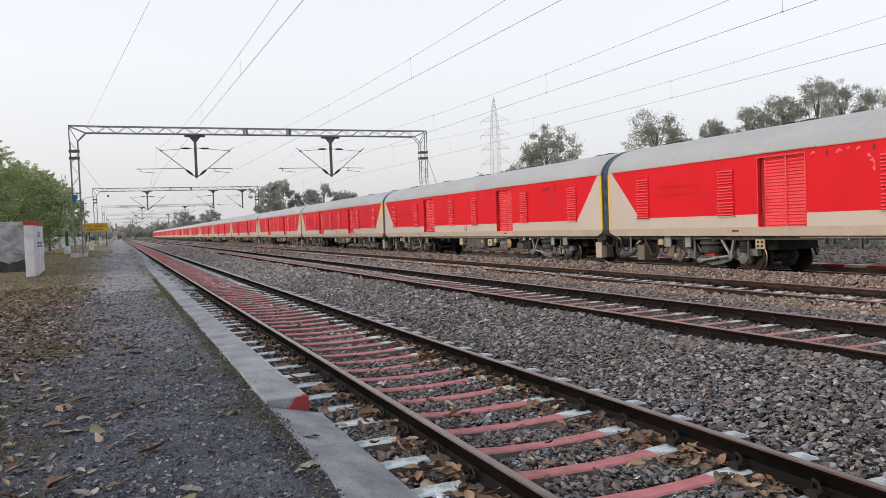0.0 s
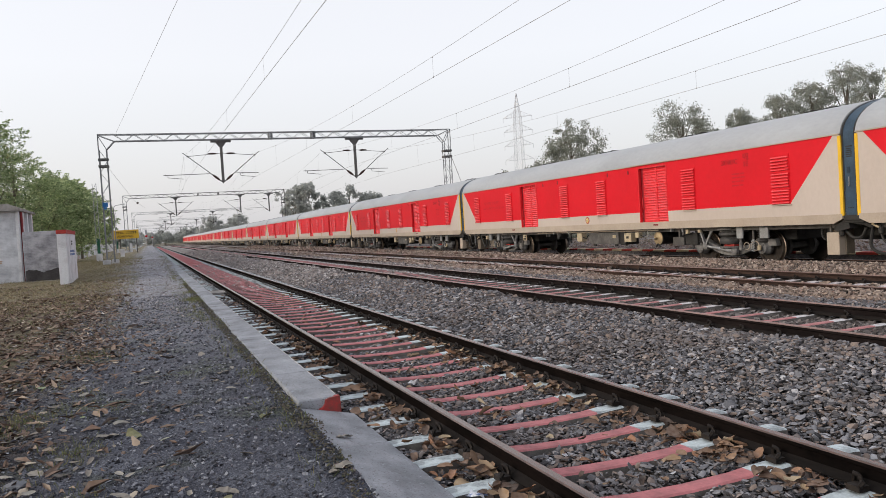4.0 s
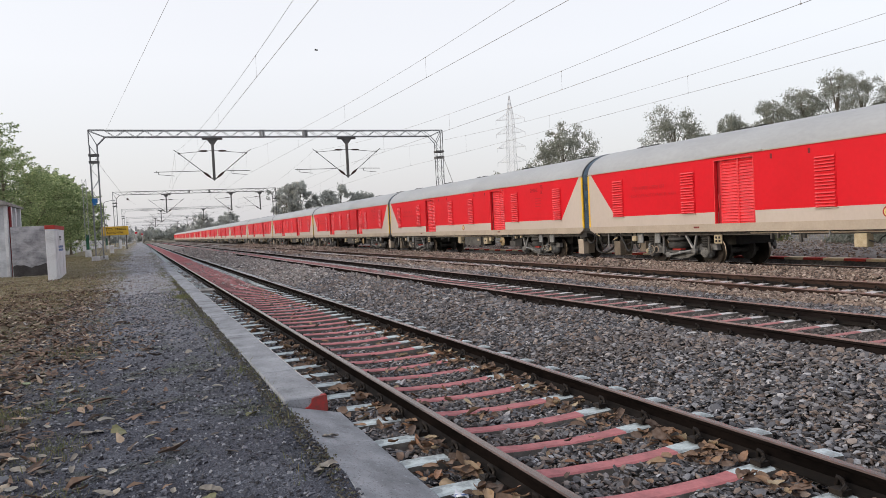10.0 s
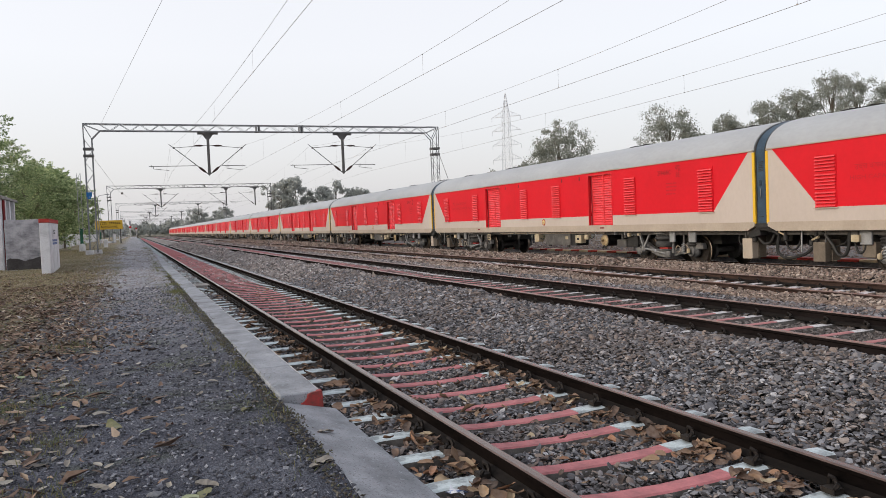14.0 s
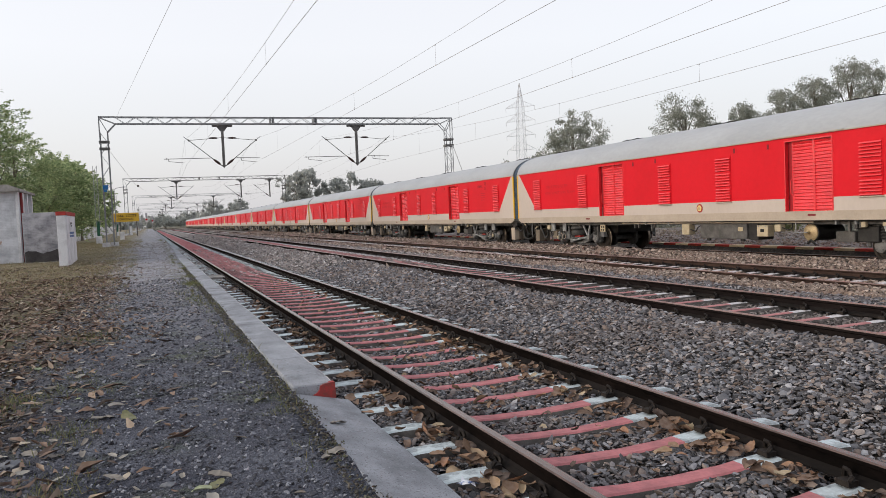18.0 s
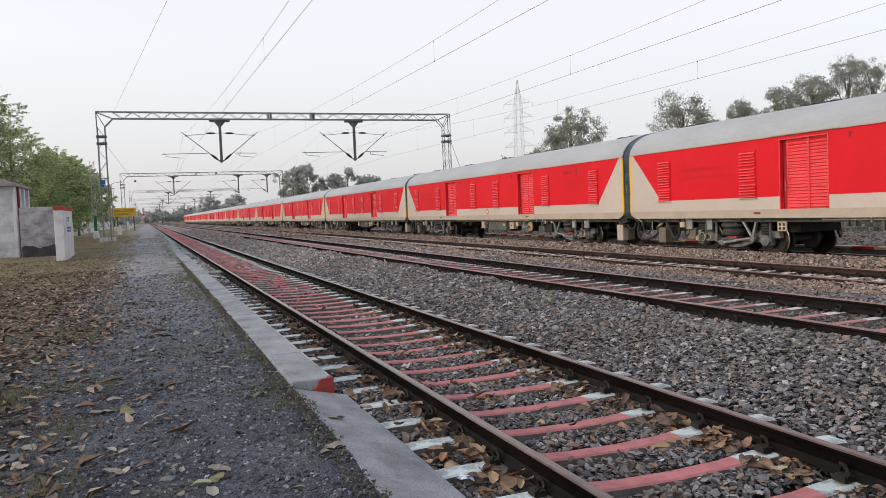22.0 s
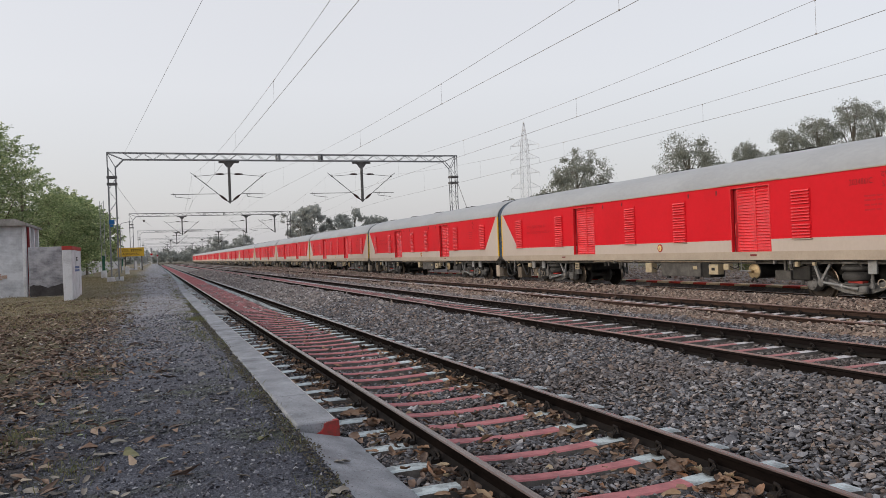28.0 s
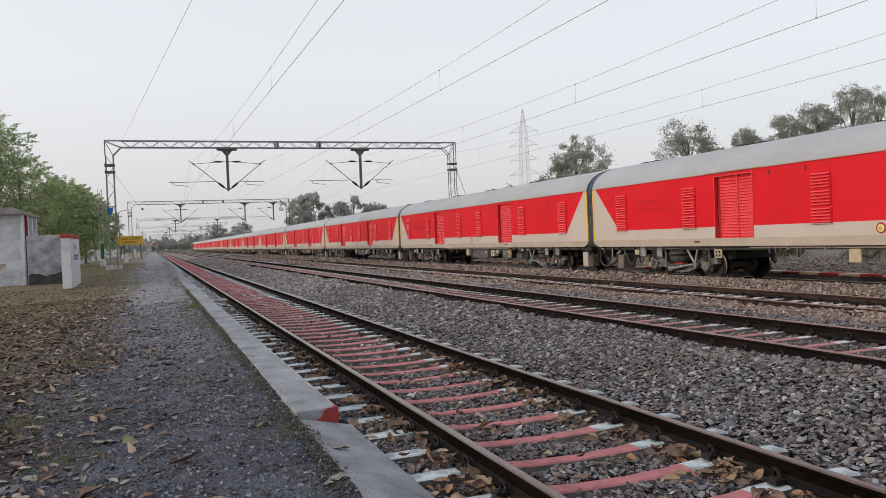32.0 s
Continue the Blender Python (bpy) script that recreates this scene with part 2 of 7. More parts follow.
# Galvanised grey, raised in tone to stand for haze on the far portals.
GALV = worn("hazed_galvanised", (0.40, 0.41, 0.43), (0.28, 0.285, 0.30), 0.5, 0.2, scale=3)
MASTGREY = worn("mast_grey", (0.26, 0.27, 0.285), (0.15, 0.156, 0.165), 0.6, 0.1, scale=2.5)
WIRE = worn("wire_metal", (0.33, 0.32, 0.32), (0.22, 0.21, 0.21), 0.6, 0.2)
INSUL = worn("insulator_brown", (0.06, 0.03, 0.025), (0.03, 0.018, 0.016), 0.3)
WHITEWASH = worn("whitewash", (0.62, 0.63, 0.66), (0.33, 0.33, 0.35), 0.9, scale=1.6, fine=22, relief=0.3, low=0.3, high=0.55)
DARKPLASTER = worn("damp_plaster", (0.075, 0.07, 0.072), (0.035, 0.033, 0.034), 0.9, scale=2.2, fine=16, relief=0.4)
SLAB = worn("weathered_slab", (0.34, 0.33, 0.32), (0.13, 0.12, 0.115), 0.92, scale=2.5, fine=20, relief=0.4)
MAROON = worn("maroon_paint", (0.22, 0.03, 0.034), (0.13, 0.022, 0.024), 0.6)
# Darker copy of the door red: the recess's shade is in the colour.
JAMB = worn("shaded_red_recess", (0.36, 0.018, 0.026), (0.26, 0.014, 0.02), 0.5)
SCUFF = worn("rubbed_red_paint", (0.72, 0.22, 0.22), (0.66, 0.05, 0.06), 0.6, scale=9, fine=30)
GREENP = worn("green_paint", (0.03, 0.13, 0.08), (0.02, 0.07, 0.045), 0.5)
BLUEP = worn("blue_plate", (0.03, 0.17, 0.42), (0.02, 0.11, 0.3), 0.5)
SIGNY = worn("sign_yellow", (0.62, 0.40, 0.045), (0.48, 0.30, 0.04), 0.6, scale=2)
INK = worn("black_ink", (0.03, 0.03, 0.03), (0.015, 0.015, 0.015), 0.7)
BLUEINK = worn("blue_ink", (0.10, 0.16, 0.34), (0.07, 0.1, 0.22), 0.7)
def washed_brick(name, pale, dark, rough=0.55):
    """Limewash over brickwork: the courses show through, stained and rubbed in patches."""
    m, n, b = material(name, 0.92, 0.0, 0.15)
    where, axes, flat = n.new("ShaderNodeTexCoord"), n.new("ShaderNodeSeparateXYZ"), n.new("ShaderNodeCombineXYZ")
    link(m, where.outputs["Object"], axes.inputs[0])
    along = n.new("ShaderNodeMath")
    link(m, axes.outputs["X"], along.inputs[0])
    link(m, axes.outputs["Y"], along.inputs[1])
    link(m, along.outputs[0], flat.inputs[0])
    link(m, axes.outputs["Z"], flat.inputs[1])
    brick = n.new("ShaderNodeTexBrick")
    link(m, flat.outputs[0], brick.inputs["Vector"])
    for key, value in (("Scale", 1.0), ("Brick Width", 0.23), ("Row Height", 0.078), ("Mortar Size", 0.008), ("Mortar Smooth", 0.6)):
        brick.inputs[key].default_value = value
    cloud, stain = tex(m, "noise", 1.6, 8, (0.9, 1, 1.2), rough=rough), tex(m, "noise", 0.7, 7, (1, 1, 0.5), rough=rough)
    c = ramp(m, cloud.outputs[0], [(0.34, dark), (0.60, pale)])
    c = mix(m, ramp(m, stain.outputs[0], [(0.52, (0.0, 0.0, 0.0)), (0.70, (0.6, 0.6, 0.6))]), c, tuple(k * 0.75 for k in dark))
    c = mix(m, 0.15, c, ramp(m, brick.outputs["Fac"], [(0.0, pale), (1.0, dark)]))
    link(m, c, b.inputs["Base Color"])
    bump(m, ramp(m, brick.outputs["Fac"], [(0.0, (1.0, 1.0, 1.0)), (1.0, (0.0, 0.0, 0.0))]), 0.35, 0.012)
    return m


HUTWASH = washed_brick("stained_whitewash", (0.54, 0.56, 0.60), (0.30, 0.31, 0.345), 0.65)
GREYPLASTER = washed_brick("grey_plaster", (0.36, 0.36, 0.39), (0.11, 0.112, 0.13), 0.72)
BAREBRICK = worn("bare_brick", (0.40, 0.24, 0.17), (0.33, 0.28, 0.25), 0.9, scale=3, fine=22, relief=0.4)
MOSS = per_island("soil_crumb", [(0.0, (0.035, 0.031, 0.026)), (0.6, (0.07, 0.063, 0.052)), (0.85, (0.07, 0.075, 0.04)), (1.0, (0.13, 0.12, 0.10))], 0.95, spread=0.1)
GREENLEAF = worn("yellow_green_leaf", (0.17, 0.18, 0.095), (0.13, 0.12, 0.07), 0.6, scale=14, fine=60)
BLUEWRAP = worn("printed_wrapper", (0.62, 0.64, 0.68), (0.06, 0.13, 0.36), 0.35, scale=14, fine=30, low=0.46, high=0.52)
BLUESTONE = worn("blue_grey_stone", (0.17, 0.18, 0.20), (0.10, 0.105, 0.12), 0.8, scale=10)
BARK = worn("bark", (0.21, 0.18, 0.145), (0.085, 0.072, 0.06), 0.9, scale=8, fine=40, relief=0.5)
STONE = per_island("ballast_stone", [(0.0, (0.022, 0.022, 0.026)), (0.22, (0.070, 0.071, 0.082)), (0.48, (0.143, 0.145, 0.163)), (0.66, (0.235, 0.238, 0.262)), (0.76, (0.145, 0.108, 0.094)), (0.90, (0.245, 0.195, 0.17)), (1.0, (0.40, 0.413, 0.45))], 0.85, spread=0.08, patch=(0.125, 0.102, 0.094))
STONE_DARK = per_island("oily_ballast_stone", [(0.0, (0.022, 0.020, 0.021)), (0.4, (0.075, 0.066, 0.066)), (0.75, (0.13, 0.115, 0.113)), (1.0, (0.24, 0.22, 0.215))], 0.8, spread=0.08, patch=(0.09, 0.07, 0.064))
# Lighter copy of the ballast stone: haze over the far stretch is in its colour.
STONE_PALE = per_island("hazed_ballast_stone", [(0.0, (0.045, 0.043, 0.046)), (0.3, (0.145, 0.136, 0.142)), (0.6, (0.265, 0.25, 0.255)), (0.8, (0.235, 0.195, 0.18)), (1.0, (0.54, 0.53, 0.54))], 0.85, spread=0.10, patch=(0.20, 0.168, 0.155))
ORANGELEAF = per_island("rail_leaf", [(0.0, (0.045, 0.027, 0.02)), (0.4, (0.145, 0.085, 0.056)), (0.7, (0.23, 0.14, 0.085)), (0.85, (0.26, 0.125, 0.066)), (0.95, (0.31, 0.22, 0.13)), (1.0, (0.38, 0.31, 0.21))], 0.65, fine=26.0, spread=0.16, relief=0.5)
STONE_RUST = per_island("brown_ballast_stone", [(0.0, (0.065, 0.050, 0.045)), (0.4, (0.178, 0.136, 0.114)), (0.75, (0.28, 0.22, 0.187)), (1.0, (0.43, 0.37, 0.325))], 0.85, spread=0.12, patch=(0.25, 0.172, 0.13))
PEBBLE = per_island("path_pebble", [(0.0, (0.014, 0.0150, 0.021)), (0.5, (0.062, 0.068, 0.089)), (0.88, (0.15, 0.16, 0.195)), (1.0, (0.28, 0.293, 0.33))], 0.9, spread=0.10)
DRYLEAF = per_island("dry_leaf", [(0.0, (0.030, 0.020, 0.017)), (0.4, (0.115, 0.070, 0.052)), (0.75, (0.21, 0.138, 0.10)), (0.92, (0.33, 0.26, 0.195)), (1.0, (0.44, 0.38, 0.30))], 0.7, fine=26.0, spread=0.14, relief=0.5)
PALELEAF = per_island("pale_dry_leaf", [(0.0, (0.075, 0.064, 0.056)), (0.45, (0.17, 0.15, 0.13)), (0.8, (0.29, 0.275, 0.245)), (0.94, (0.40, 0.385, 0.35)), (1.0, (0.20, 0.26, 0.14))], 0.7, fine=26.0, spread=0.16, relief=0.5)
GRASS = per_island("grass_blade", [(0.0, (0.07, 0.092, 0.035)), (0.6, (0.135, 0.15, 0.062)), (1.0, (0.23, 0.20, 0.095))], 0.8, spread=0.1, through_light=0.4)
DRYGRASS = per_island("dry_grass_blade", [(0.0, (0.14, 0.12, 0.06)), (0.6, (0.26, 0.215, 0.12)), (1.0, (0.36, 0.31, 0.20))], 0.85, spread=0.1, through_light=0.35)
# Dark tones and patches give these crowns inner shade by colour.
LEAF_A = per_island("fresh_leaf", [(0.0, (0.12, 0.18, 0.075)), (0.5, (0.31, 0.40, 0.19)), (1.0, (0.60, 0.66, 0.37))], 0.6, spread=0.08, through_light=0.4, patch=(0.075, 0.13, 0.075))
# Grey-green paled to carry the haze beyond the train.
LEAF_B = per_island("hazed_grey_leaf", [(0.0, (0.18, 0.198, 0.165)), (0.5, (0.285, 0.30, 0.25)), (1.0, (0.39, 0.395, 0.335))], 0.65, spread=0.08, through_light=0.5)
# Haze over the distant trees is put into this pale leaf colour.
LEAF_C = per_island("hazed_far_leaf", [(0.0, (0.36, 0.39, 0.38)), (0.5, (0.44, 0.46, 0.44)), (1.0, (0.52, 0.53, 0.50))], 0.7, spread=0.08, through_light=0.5)


def ground_material(name, a, b, c, coarse, fine):
    m, n, p = material(name, 0.92, 0.0, 0.25)
    t1, t2, t3 = tex(m, "noise", coarse, 6), tex(m, "voronoi", fine, 2), tex(m, "noise", fine * 0.6, 4)
    col = ramp(m, t1.outputs[0], [(0.36, a), (0.5, b), (0.64, c)])
    cell = ramp(m, t2.outputs["Color"], [(0.1, (0.35, 0.35, 0.35)), (0.9, (1.5, 1.5, 1.5))])
    col = mix(m, 0.75, col, cell, "MULTIPLY")
    link(m, col, p.inputs["Base Color"])
    bump(m, t2.outputs["Distance"], 0.55, 0.02)
    return m


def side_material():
    """Beside the near track: dark bluish trodden gravel along the kerb, brown littered earth away from it, both drier
    farther on and paled as by haze.
    """
    m, n, p = material("trodden_ground", 0.95, 0.0, 0.05)
    t1, t2, t3, t4 = tex(m, "noise", 1.1, 6), tex(m, "voronoi", 75, 2), tex(m, "noise", 0.45, 4), tex(m, "noise", 160, 2)
    cell = ramp(m, t2.outputs["Color"], [(0.1, (0.35, 0.35, 0.35)), (0.9, (1.5, 1.5, 1.5))])
    where, axes = n.new("ShaderNodeTexCoord"), n.new("ShaderNodeSeparateXYZ")
    link(m, where.outputs["Object"], axes.inputs[0])
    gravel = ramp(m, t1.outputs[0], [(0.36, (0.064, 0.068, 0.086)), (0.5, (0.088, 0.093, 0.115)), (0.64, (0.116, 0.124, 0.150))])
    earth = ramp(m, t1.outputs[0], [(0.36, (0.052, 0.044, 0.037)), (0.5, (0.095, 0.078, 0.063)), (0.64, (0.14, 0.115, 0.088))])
    # drier ground far off, with the distance haze put into its paler tones
    hazed_dry_gravel = ramp(m, t1.outputs[0], [(0.34, (0.235, 0.24, 0.27)), (0.66, (0.33, 0.335, 0.37))])
    hazed_dry_earth = ramp(m, t1.outputs[0], [(0.34, (0.185, 0.162, 0.118)), (0.66, (0.255, 0.225, 0.165))])
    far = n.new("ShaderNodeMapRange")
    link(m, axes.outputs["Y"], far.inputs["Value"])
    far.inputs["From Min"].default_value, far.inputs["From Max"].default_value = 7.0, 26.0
    wander = n.new("ShaderNodeMath")
    wander.operation, wander.inputs[1].default_value = "MULTIPLY_ADD", 3.2
    link(m, t3.outputs[0], wander.inputs[0])
    link(m, axes.outputs["X"], wander.inputs[2])
    across = n.new("ShaderNodeMapRange")
    link(m, wander.outputs[0], across.inputs["Value"])
    across.inputs["From Min"].default_value, across.inputs["From Max"].default_value = -0.35, 0.95
    col = mix(m, across.outputs["Result"], mix(m, far.outputs["Result"], earth, hazed_dry_earth), mix(m, far.outputs["Result"], gravel, hazed_dry_gravel))
    moss = tex(m, "noise", 0.8, 5, rough=0.62)
    col = mix(m, ramp(m, moss.outputs[0], [(0.52, (0.0, 0.0, 0.0)), (0.68, (0.55, 0.55, 0.55))]), col, (0.095, 0.112, 0.052))
    col = mix(m, 0.7, col, cell, "MULTIPLY")
    col = mix(m, 0.65, col, ramp(m, t4.outputs[0], [(0.36, (0.45, 0.45, 0.45)), (0.66, (1.6, 1.6, 1.6))]), "MULTIPLY")
    link(m, col, p.inputs["Base Color"])
    bump(m, t2.outputs["Distance"], 0.8, 0.02)
    return m


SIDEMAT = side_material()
# Kept very dark: shade in the gaps between stones is put into the bed.
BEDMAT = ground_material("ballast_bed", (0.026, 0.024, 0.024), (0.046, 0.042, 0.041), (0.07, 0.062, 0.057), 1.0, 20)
# Paler bed down the line, coloured as if seen through haze.
BEDFAR = ground_material("hazed_ballast_bed", (0.12, 0.112, 0.11), (0.17, 0.158, 0.152), (0.21, 0.195, 0.185), 0.7, 9)
FIELD = ground_material("far_field", (0.10, 0.095, 0.07), (0.14, 0.13, 0.10), (0.16, 0.15, 0.11), 0.05, 1.5)
PLATMAT = ground_material("platform_gravel", (0.11, 0.10, 0.097), (0.155, 0.142, 0.137), (0.20, 0.18, 0.17), 0.6, 14)


# ---- mesh building ----
class Mesh:
    """Collects boxes, tubes and extrusions into one mesh."""

    def __init__(self):
        self.v, self.f, self.m = [], [], []

    def add(self, verts, faces, mat=0):
        k = len(self.v)
        self.v += [tuple(p) for p in verts]
        self.f += [tuple(i + k for i in q) for q in faces]
        self.m += [mat] * len(faces)
        return self

    def box(self, x0, x1, y0, y1, z0, z1, mat=0, bevel=0.0):
        if bevel:
            b = bevel
            ring = [(x0 + b, y0), (x1 - b, y0), (x1, y0 + b), (x1, y1 - b), (x1 - b, y1), (x0 + b, y1), (x0, y1 - b), (x0, y0 + b)]
            cx, cy = (x0 + x1) / 2, (y0 + y1) / 2
            def inset(p):
                return (p[0] + (b if p[0] < cx else -b) * 0.7, p[1] + (b if p[1] < cy else -b) * 0.7)
            rows = [[(*inset(p), z0) for p in ring], [(*p, z0 + b) for p in ring], [(*p, z1 - b) for p in ring], [(*inset(p), z1) for p in ring]]
            v = [p for r in rows for p in r]
            f = [tuple(range(7, -1, -1)), tuple(range(24, 32))]
            for r in range(3):
                f += [(r * 8 + i, r * 8 + (i + 1) % 8, r * 8 + 8 + (i + 1) % 8, r * 8 + 8 + i) for i in range(8)]
            return self.add(v, f, mat)
        v = [(x, y, z) for z in (z0, z1) for y in (y0, y1) for x in (x0, x1)]
        return self.add(v, [(0, 2, 3, 1), (4, 5, 7, 6), (0, 1, 5, 4), (2, 6, 7, 3), (0, 4, 6, 2), (1, 3, 7, 5)], mat)

    def tube(self, p, q, r, n=6, mat=0, r2=None):
        p, q = Vector(p), Vector(q)
        d = (q - p).normalized()
        a = d.orthogonal().normalized()
        b = d.cross(a)
        r2 = r if r2 is None else r2
        v = []
        for c, s in ((p, r), (q, r2)):
            v += [c + (a * math.cos(t) + b * math.sin(t)) * s for t in (2 * math.pi * i / n for i in range(n))]
        f = [(i, (i + 1) % n, n + (i + 1) % n, n + i) for i in range(n)]
        return self.add(v, f + [tuple(range(n - 1, -1, -1)), tuple(range(n, 2 * n))], mat)

    def bar(self, p, q, w, mat=0):
        return self.tube(p, q, w * 0.7, 4, mat)

    def chain(self, pts, r, n=6, mat=0):
        """A bent tube through the points."""
        pts = [Vector(p) for p in pts]
        v, f = [], []
        ref = None
        for i, p in enumerate(pts):
            d = (pts[min(i + 1, len(pts) - 1)] - pts[max(i - 1, 0)]).normalized()
            a = d.orthogonal().normalized() if ref is None else (ref - d * ref.dot(d)).normalized()
            ref = a
            b = d.cross(a)
            v += [p + (a * math.cos(t) + b * math.sin(t)) * r for t in (2 * math.pi * k / n for k in range(n))]
        for i in range(len(pts) - 1):
            f += [(i * n + k, i * n + (k + 1) % n, (i + 1) * n + (k + 1) % n, (i + 1) * n + k) for k in range(n)]
        f += [tuple(range(n - 1, -1, -1)), tuple(range((len(pts) - 1) * n, len(pts) * n))]
        return self.add(v, f, mat)

    def prism(self, outline, y0, y1, mat=0, caps=True):
        """An outline of (x, z) drawn out along y."""
        n = len(outline)
        v = [(x, y0, z) for x, z in outline] + [(x, y1, z) for x, z in outline]
        f = [(i, (i + 1) % n, n + (i + 1) % n, n + i) for i in range(n)]
        if caps:
            f += [tuple(range(n - 1, -1, -1)), tuple(range(n, 2 * n))]
        return self.add(v, f, mat)

    def slab(self, outline, x0, x1, mat=0):
        """An outline of (y, z) drawn out along x."""
        n = len(outline)
        v = [(x0, y, z) for y, z in outline] + [(x1, y, z) for y, z in outline]
        f = [(i, (i + 1) % n, n + (i + 1) % n, n + i) for i in range(n)]
        return self.add(v, f + [tuple(range(n - 1, -1, -1)), tuple(range(n, 2 * n))], mat)

    def lathe(self, rows, centre, axis="x", n=20, mat=0):
        """Rows of (along, radius) turned round an axis through centre."""
        v, f = [], []
        for a, r in rows:
            for i in range(n):
                c, s = math.cos(2 * math.pi * i / n) * r, math.sin(2 * math.pi * i / n) * r
                o = {"x": (a, c, s), "y": (c, a, s), "z": (c, s, a)}[axis]
                v.append((centre[0] + o[0], centre[1] + o[1], centre[2] + o[2]))
        for k in range(len(rows) - 1):
            f += [(k * n + i, k * n + (i + 1) % n, (k + 1) * n + (i + 1) % n, (k + 1) * n + i) for i in range(n)]
        f += [tuple(range(n)), tuple(range((len(rows) - 1) * n, len(rows) * n))]
        return self.add(v, f, mat)

    def data(self, name, mats, smooth=False):
        me = bpy.data.meshes.new(name)
        me.from_pydata(self.v, [], self.f)
        for m in mats if isinstance(mats, (list, tuple)) else [mats]:
            me.materials.append(m)
        if any(self.m):
            me.polygons.foreach_set("material_index", self.m)
        bm = bmesh.new()
        bm.from_mesh(me)
        bmesh.ops.recalc_face_normals(bm, faces=bm.faces)
        bm.to_mesh(me)
        bm.free()
        if smooth:
            me.polygons.foreach_set("use_smooth", [True] * len(me.polygons))
            me.set_sharp_from_angle(angle=radians(35))
        return me


def part(name, made, mats, parent, label="", smooth=False):
    """Links a mesh as one part under a thing or part."""
    me = made.data(name, mats, smooth) if isinstance(made, Mesh) else made
    ob = new(name, me)
    ob.parent = parent
    if label:
        ob["label"] = label
    return ob


def thing(name, label, category, group="", kind="", made=None, mats=None, smooth=False):
    ob = new(name, made.data(name, mats, smooth) if isinstance(made, Mesh) else made)
    return tagged(ob, label, category, group, kind)


def swarm(name, base_v, base_f, at, turn, size, mat):
    """Many small pieces as one mesh. base_v: variants x points x 3; at, size: n x 3; turn: n x 3 x 3."""
    n, k = len(at), base_v.shape[1]
    pick = np.random.randint(0, len(base_v), n)
    v = base_v[pick] * size[:, None, :]
    v = np.einsum("nij,nkj->nki", turn, v) + at[:, None, :]
    f = (base_f[None] + (np.arange(n) * k)[:, None, None]).reshape(-1, base_f.shape[1])
    me = bpy.data.meshes.new(name)
    me.vertices.add(n * k)
    me.vertices.foreach_set("co", v.ravel())
    s = base_f.shape[1]
    me.loops.add(len(f) * s)
    me.loops.foreach_set("vertex_index", f.ravel())
    me.polygons.add(len(f))
    me.polygons.foreach_set("loop_start", np.arange(len(f)) * s)
    me.update(calc_edges=True)
    me.shade_flat()
    me.materials.append(mat)
    return me


def turns(n, tilt=1.0):
    """Random rotations: about z by any angle, tilted off level by up to tilt."""
    a = np.random.uniform(0, 2 * np.pi, n)
    b = np.random.normal(0, 0.5, n) * tilt
    c = np.random.normal(0, 0.5, n) * tilt
    m = np.zeros((n, 3, 3))
    ca, sa, cb, sb, cc, sc = np.cos(a), np.sin(a), np.cos(b), np.sin(b), np.cos(c), np.sin(c)
    m[:, 0, 0], m[:, 0, 1], m[:, 0, 2] = ca * cb, ca * sb * sc - sa * cc, ca * sb * cc + sa * sc
    m[:, 1, 0], m[:, 1, 1], m[:, 1, 2] = sa * cb, sa * sb * sc + ca * cc, sa * sb * cc - ca * sc
    m[:, 2, 0], m[:, 2, 1], m[:, 2, 2] = -sb, cb * sc, cb * cc
    return m


GOLD = (1 + 5 ** 0.5) / 2
ICO = np.array([(-1, GOLD, 0), (1, GOLD, 0), (-1, -GOLD, 0), (1, -GOLD, 0), (0, -1, GOLD), (0, 1, GOLD), (0, -1, -GOLD), (0, 1, -GOLD), (GOLD, 0, -1), (GOLD, 0, 1), (-GOLD, 0, -1), (-GOLD, 0, 1)]) / 1.9
ICO_F = np.array([(0, 11, 5), (0, 5, 1), (0, 1, 7), (0, 7, 10), (0, 10, 11), (1, 5, 9), (5, 11, 4), (11, 10, 2), (10, 7, 6), (7, 1, 8), (3, 9, 4), (3, 4, 2), (3, 2, 6), (3, 6, 8), (3, 8, 9), (4, 9, 5), (2, 4, 11), (6, 2, 10), (8, 6, 7), (9, 8, 1)])
STONES = np.stack([ICO * np.random.uniform(0.55, 1.3, (12, 1)) + np.random.normal(0, 0.09, (12, 3)) for _ in range(40)])
CUBE = np.array([(x, y, z) for z in (-1, 1) for y in (-1, 1) for x in (-1, 1)]) * 0.72
CHIPS = np.stack([CUBE * np.random.uniform(0.78, 1.1, (8, 1)) + np.random.normal(0, 0.10, (8, 3)) for _ in range(60)])
ROCKS = np.stack([ICO * np.random.uniform(0.86, 1.1, (12, 1)) * np.array([1.15, 0.95, 0.8]) + np.random.normal(0, 0.075, (12, 3)) for _ in range(60)])
CHIPS_F = np.array([(0, 2, 3), (0, 3, 1), (4, 5, 7), (4, 7, 6), (0, 1, 5), (0, 5, 4), (2, 6, 7), (2, 7, 3), (0, 4, 6), (0, 6, 2), (1, 3, 7), (1, 7, 5)])
# smaller or farther stones with eight faces
SHAPER = np.random.RandomState(5)
OCTA = np.array([(1, 0, 0), (-1, 0, 0), (0, 1, 0), (0, -1, 0), (0, 0, 1), (0, 0, -1)]) * 1.22
OCTA_F = np.array([(0, 2, 4), (2, 1, 4), (1, 3, 4), (3, 0, 4), (2, 0, 5), (1, 2, 5), (3, 1, 5), (0, 3, 5)])
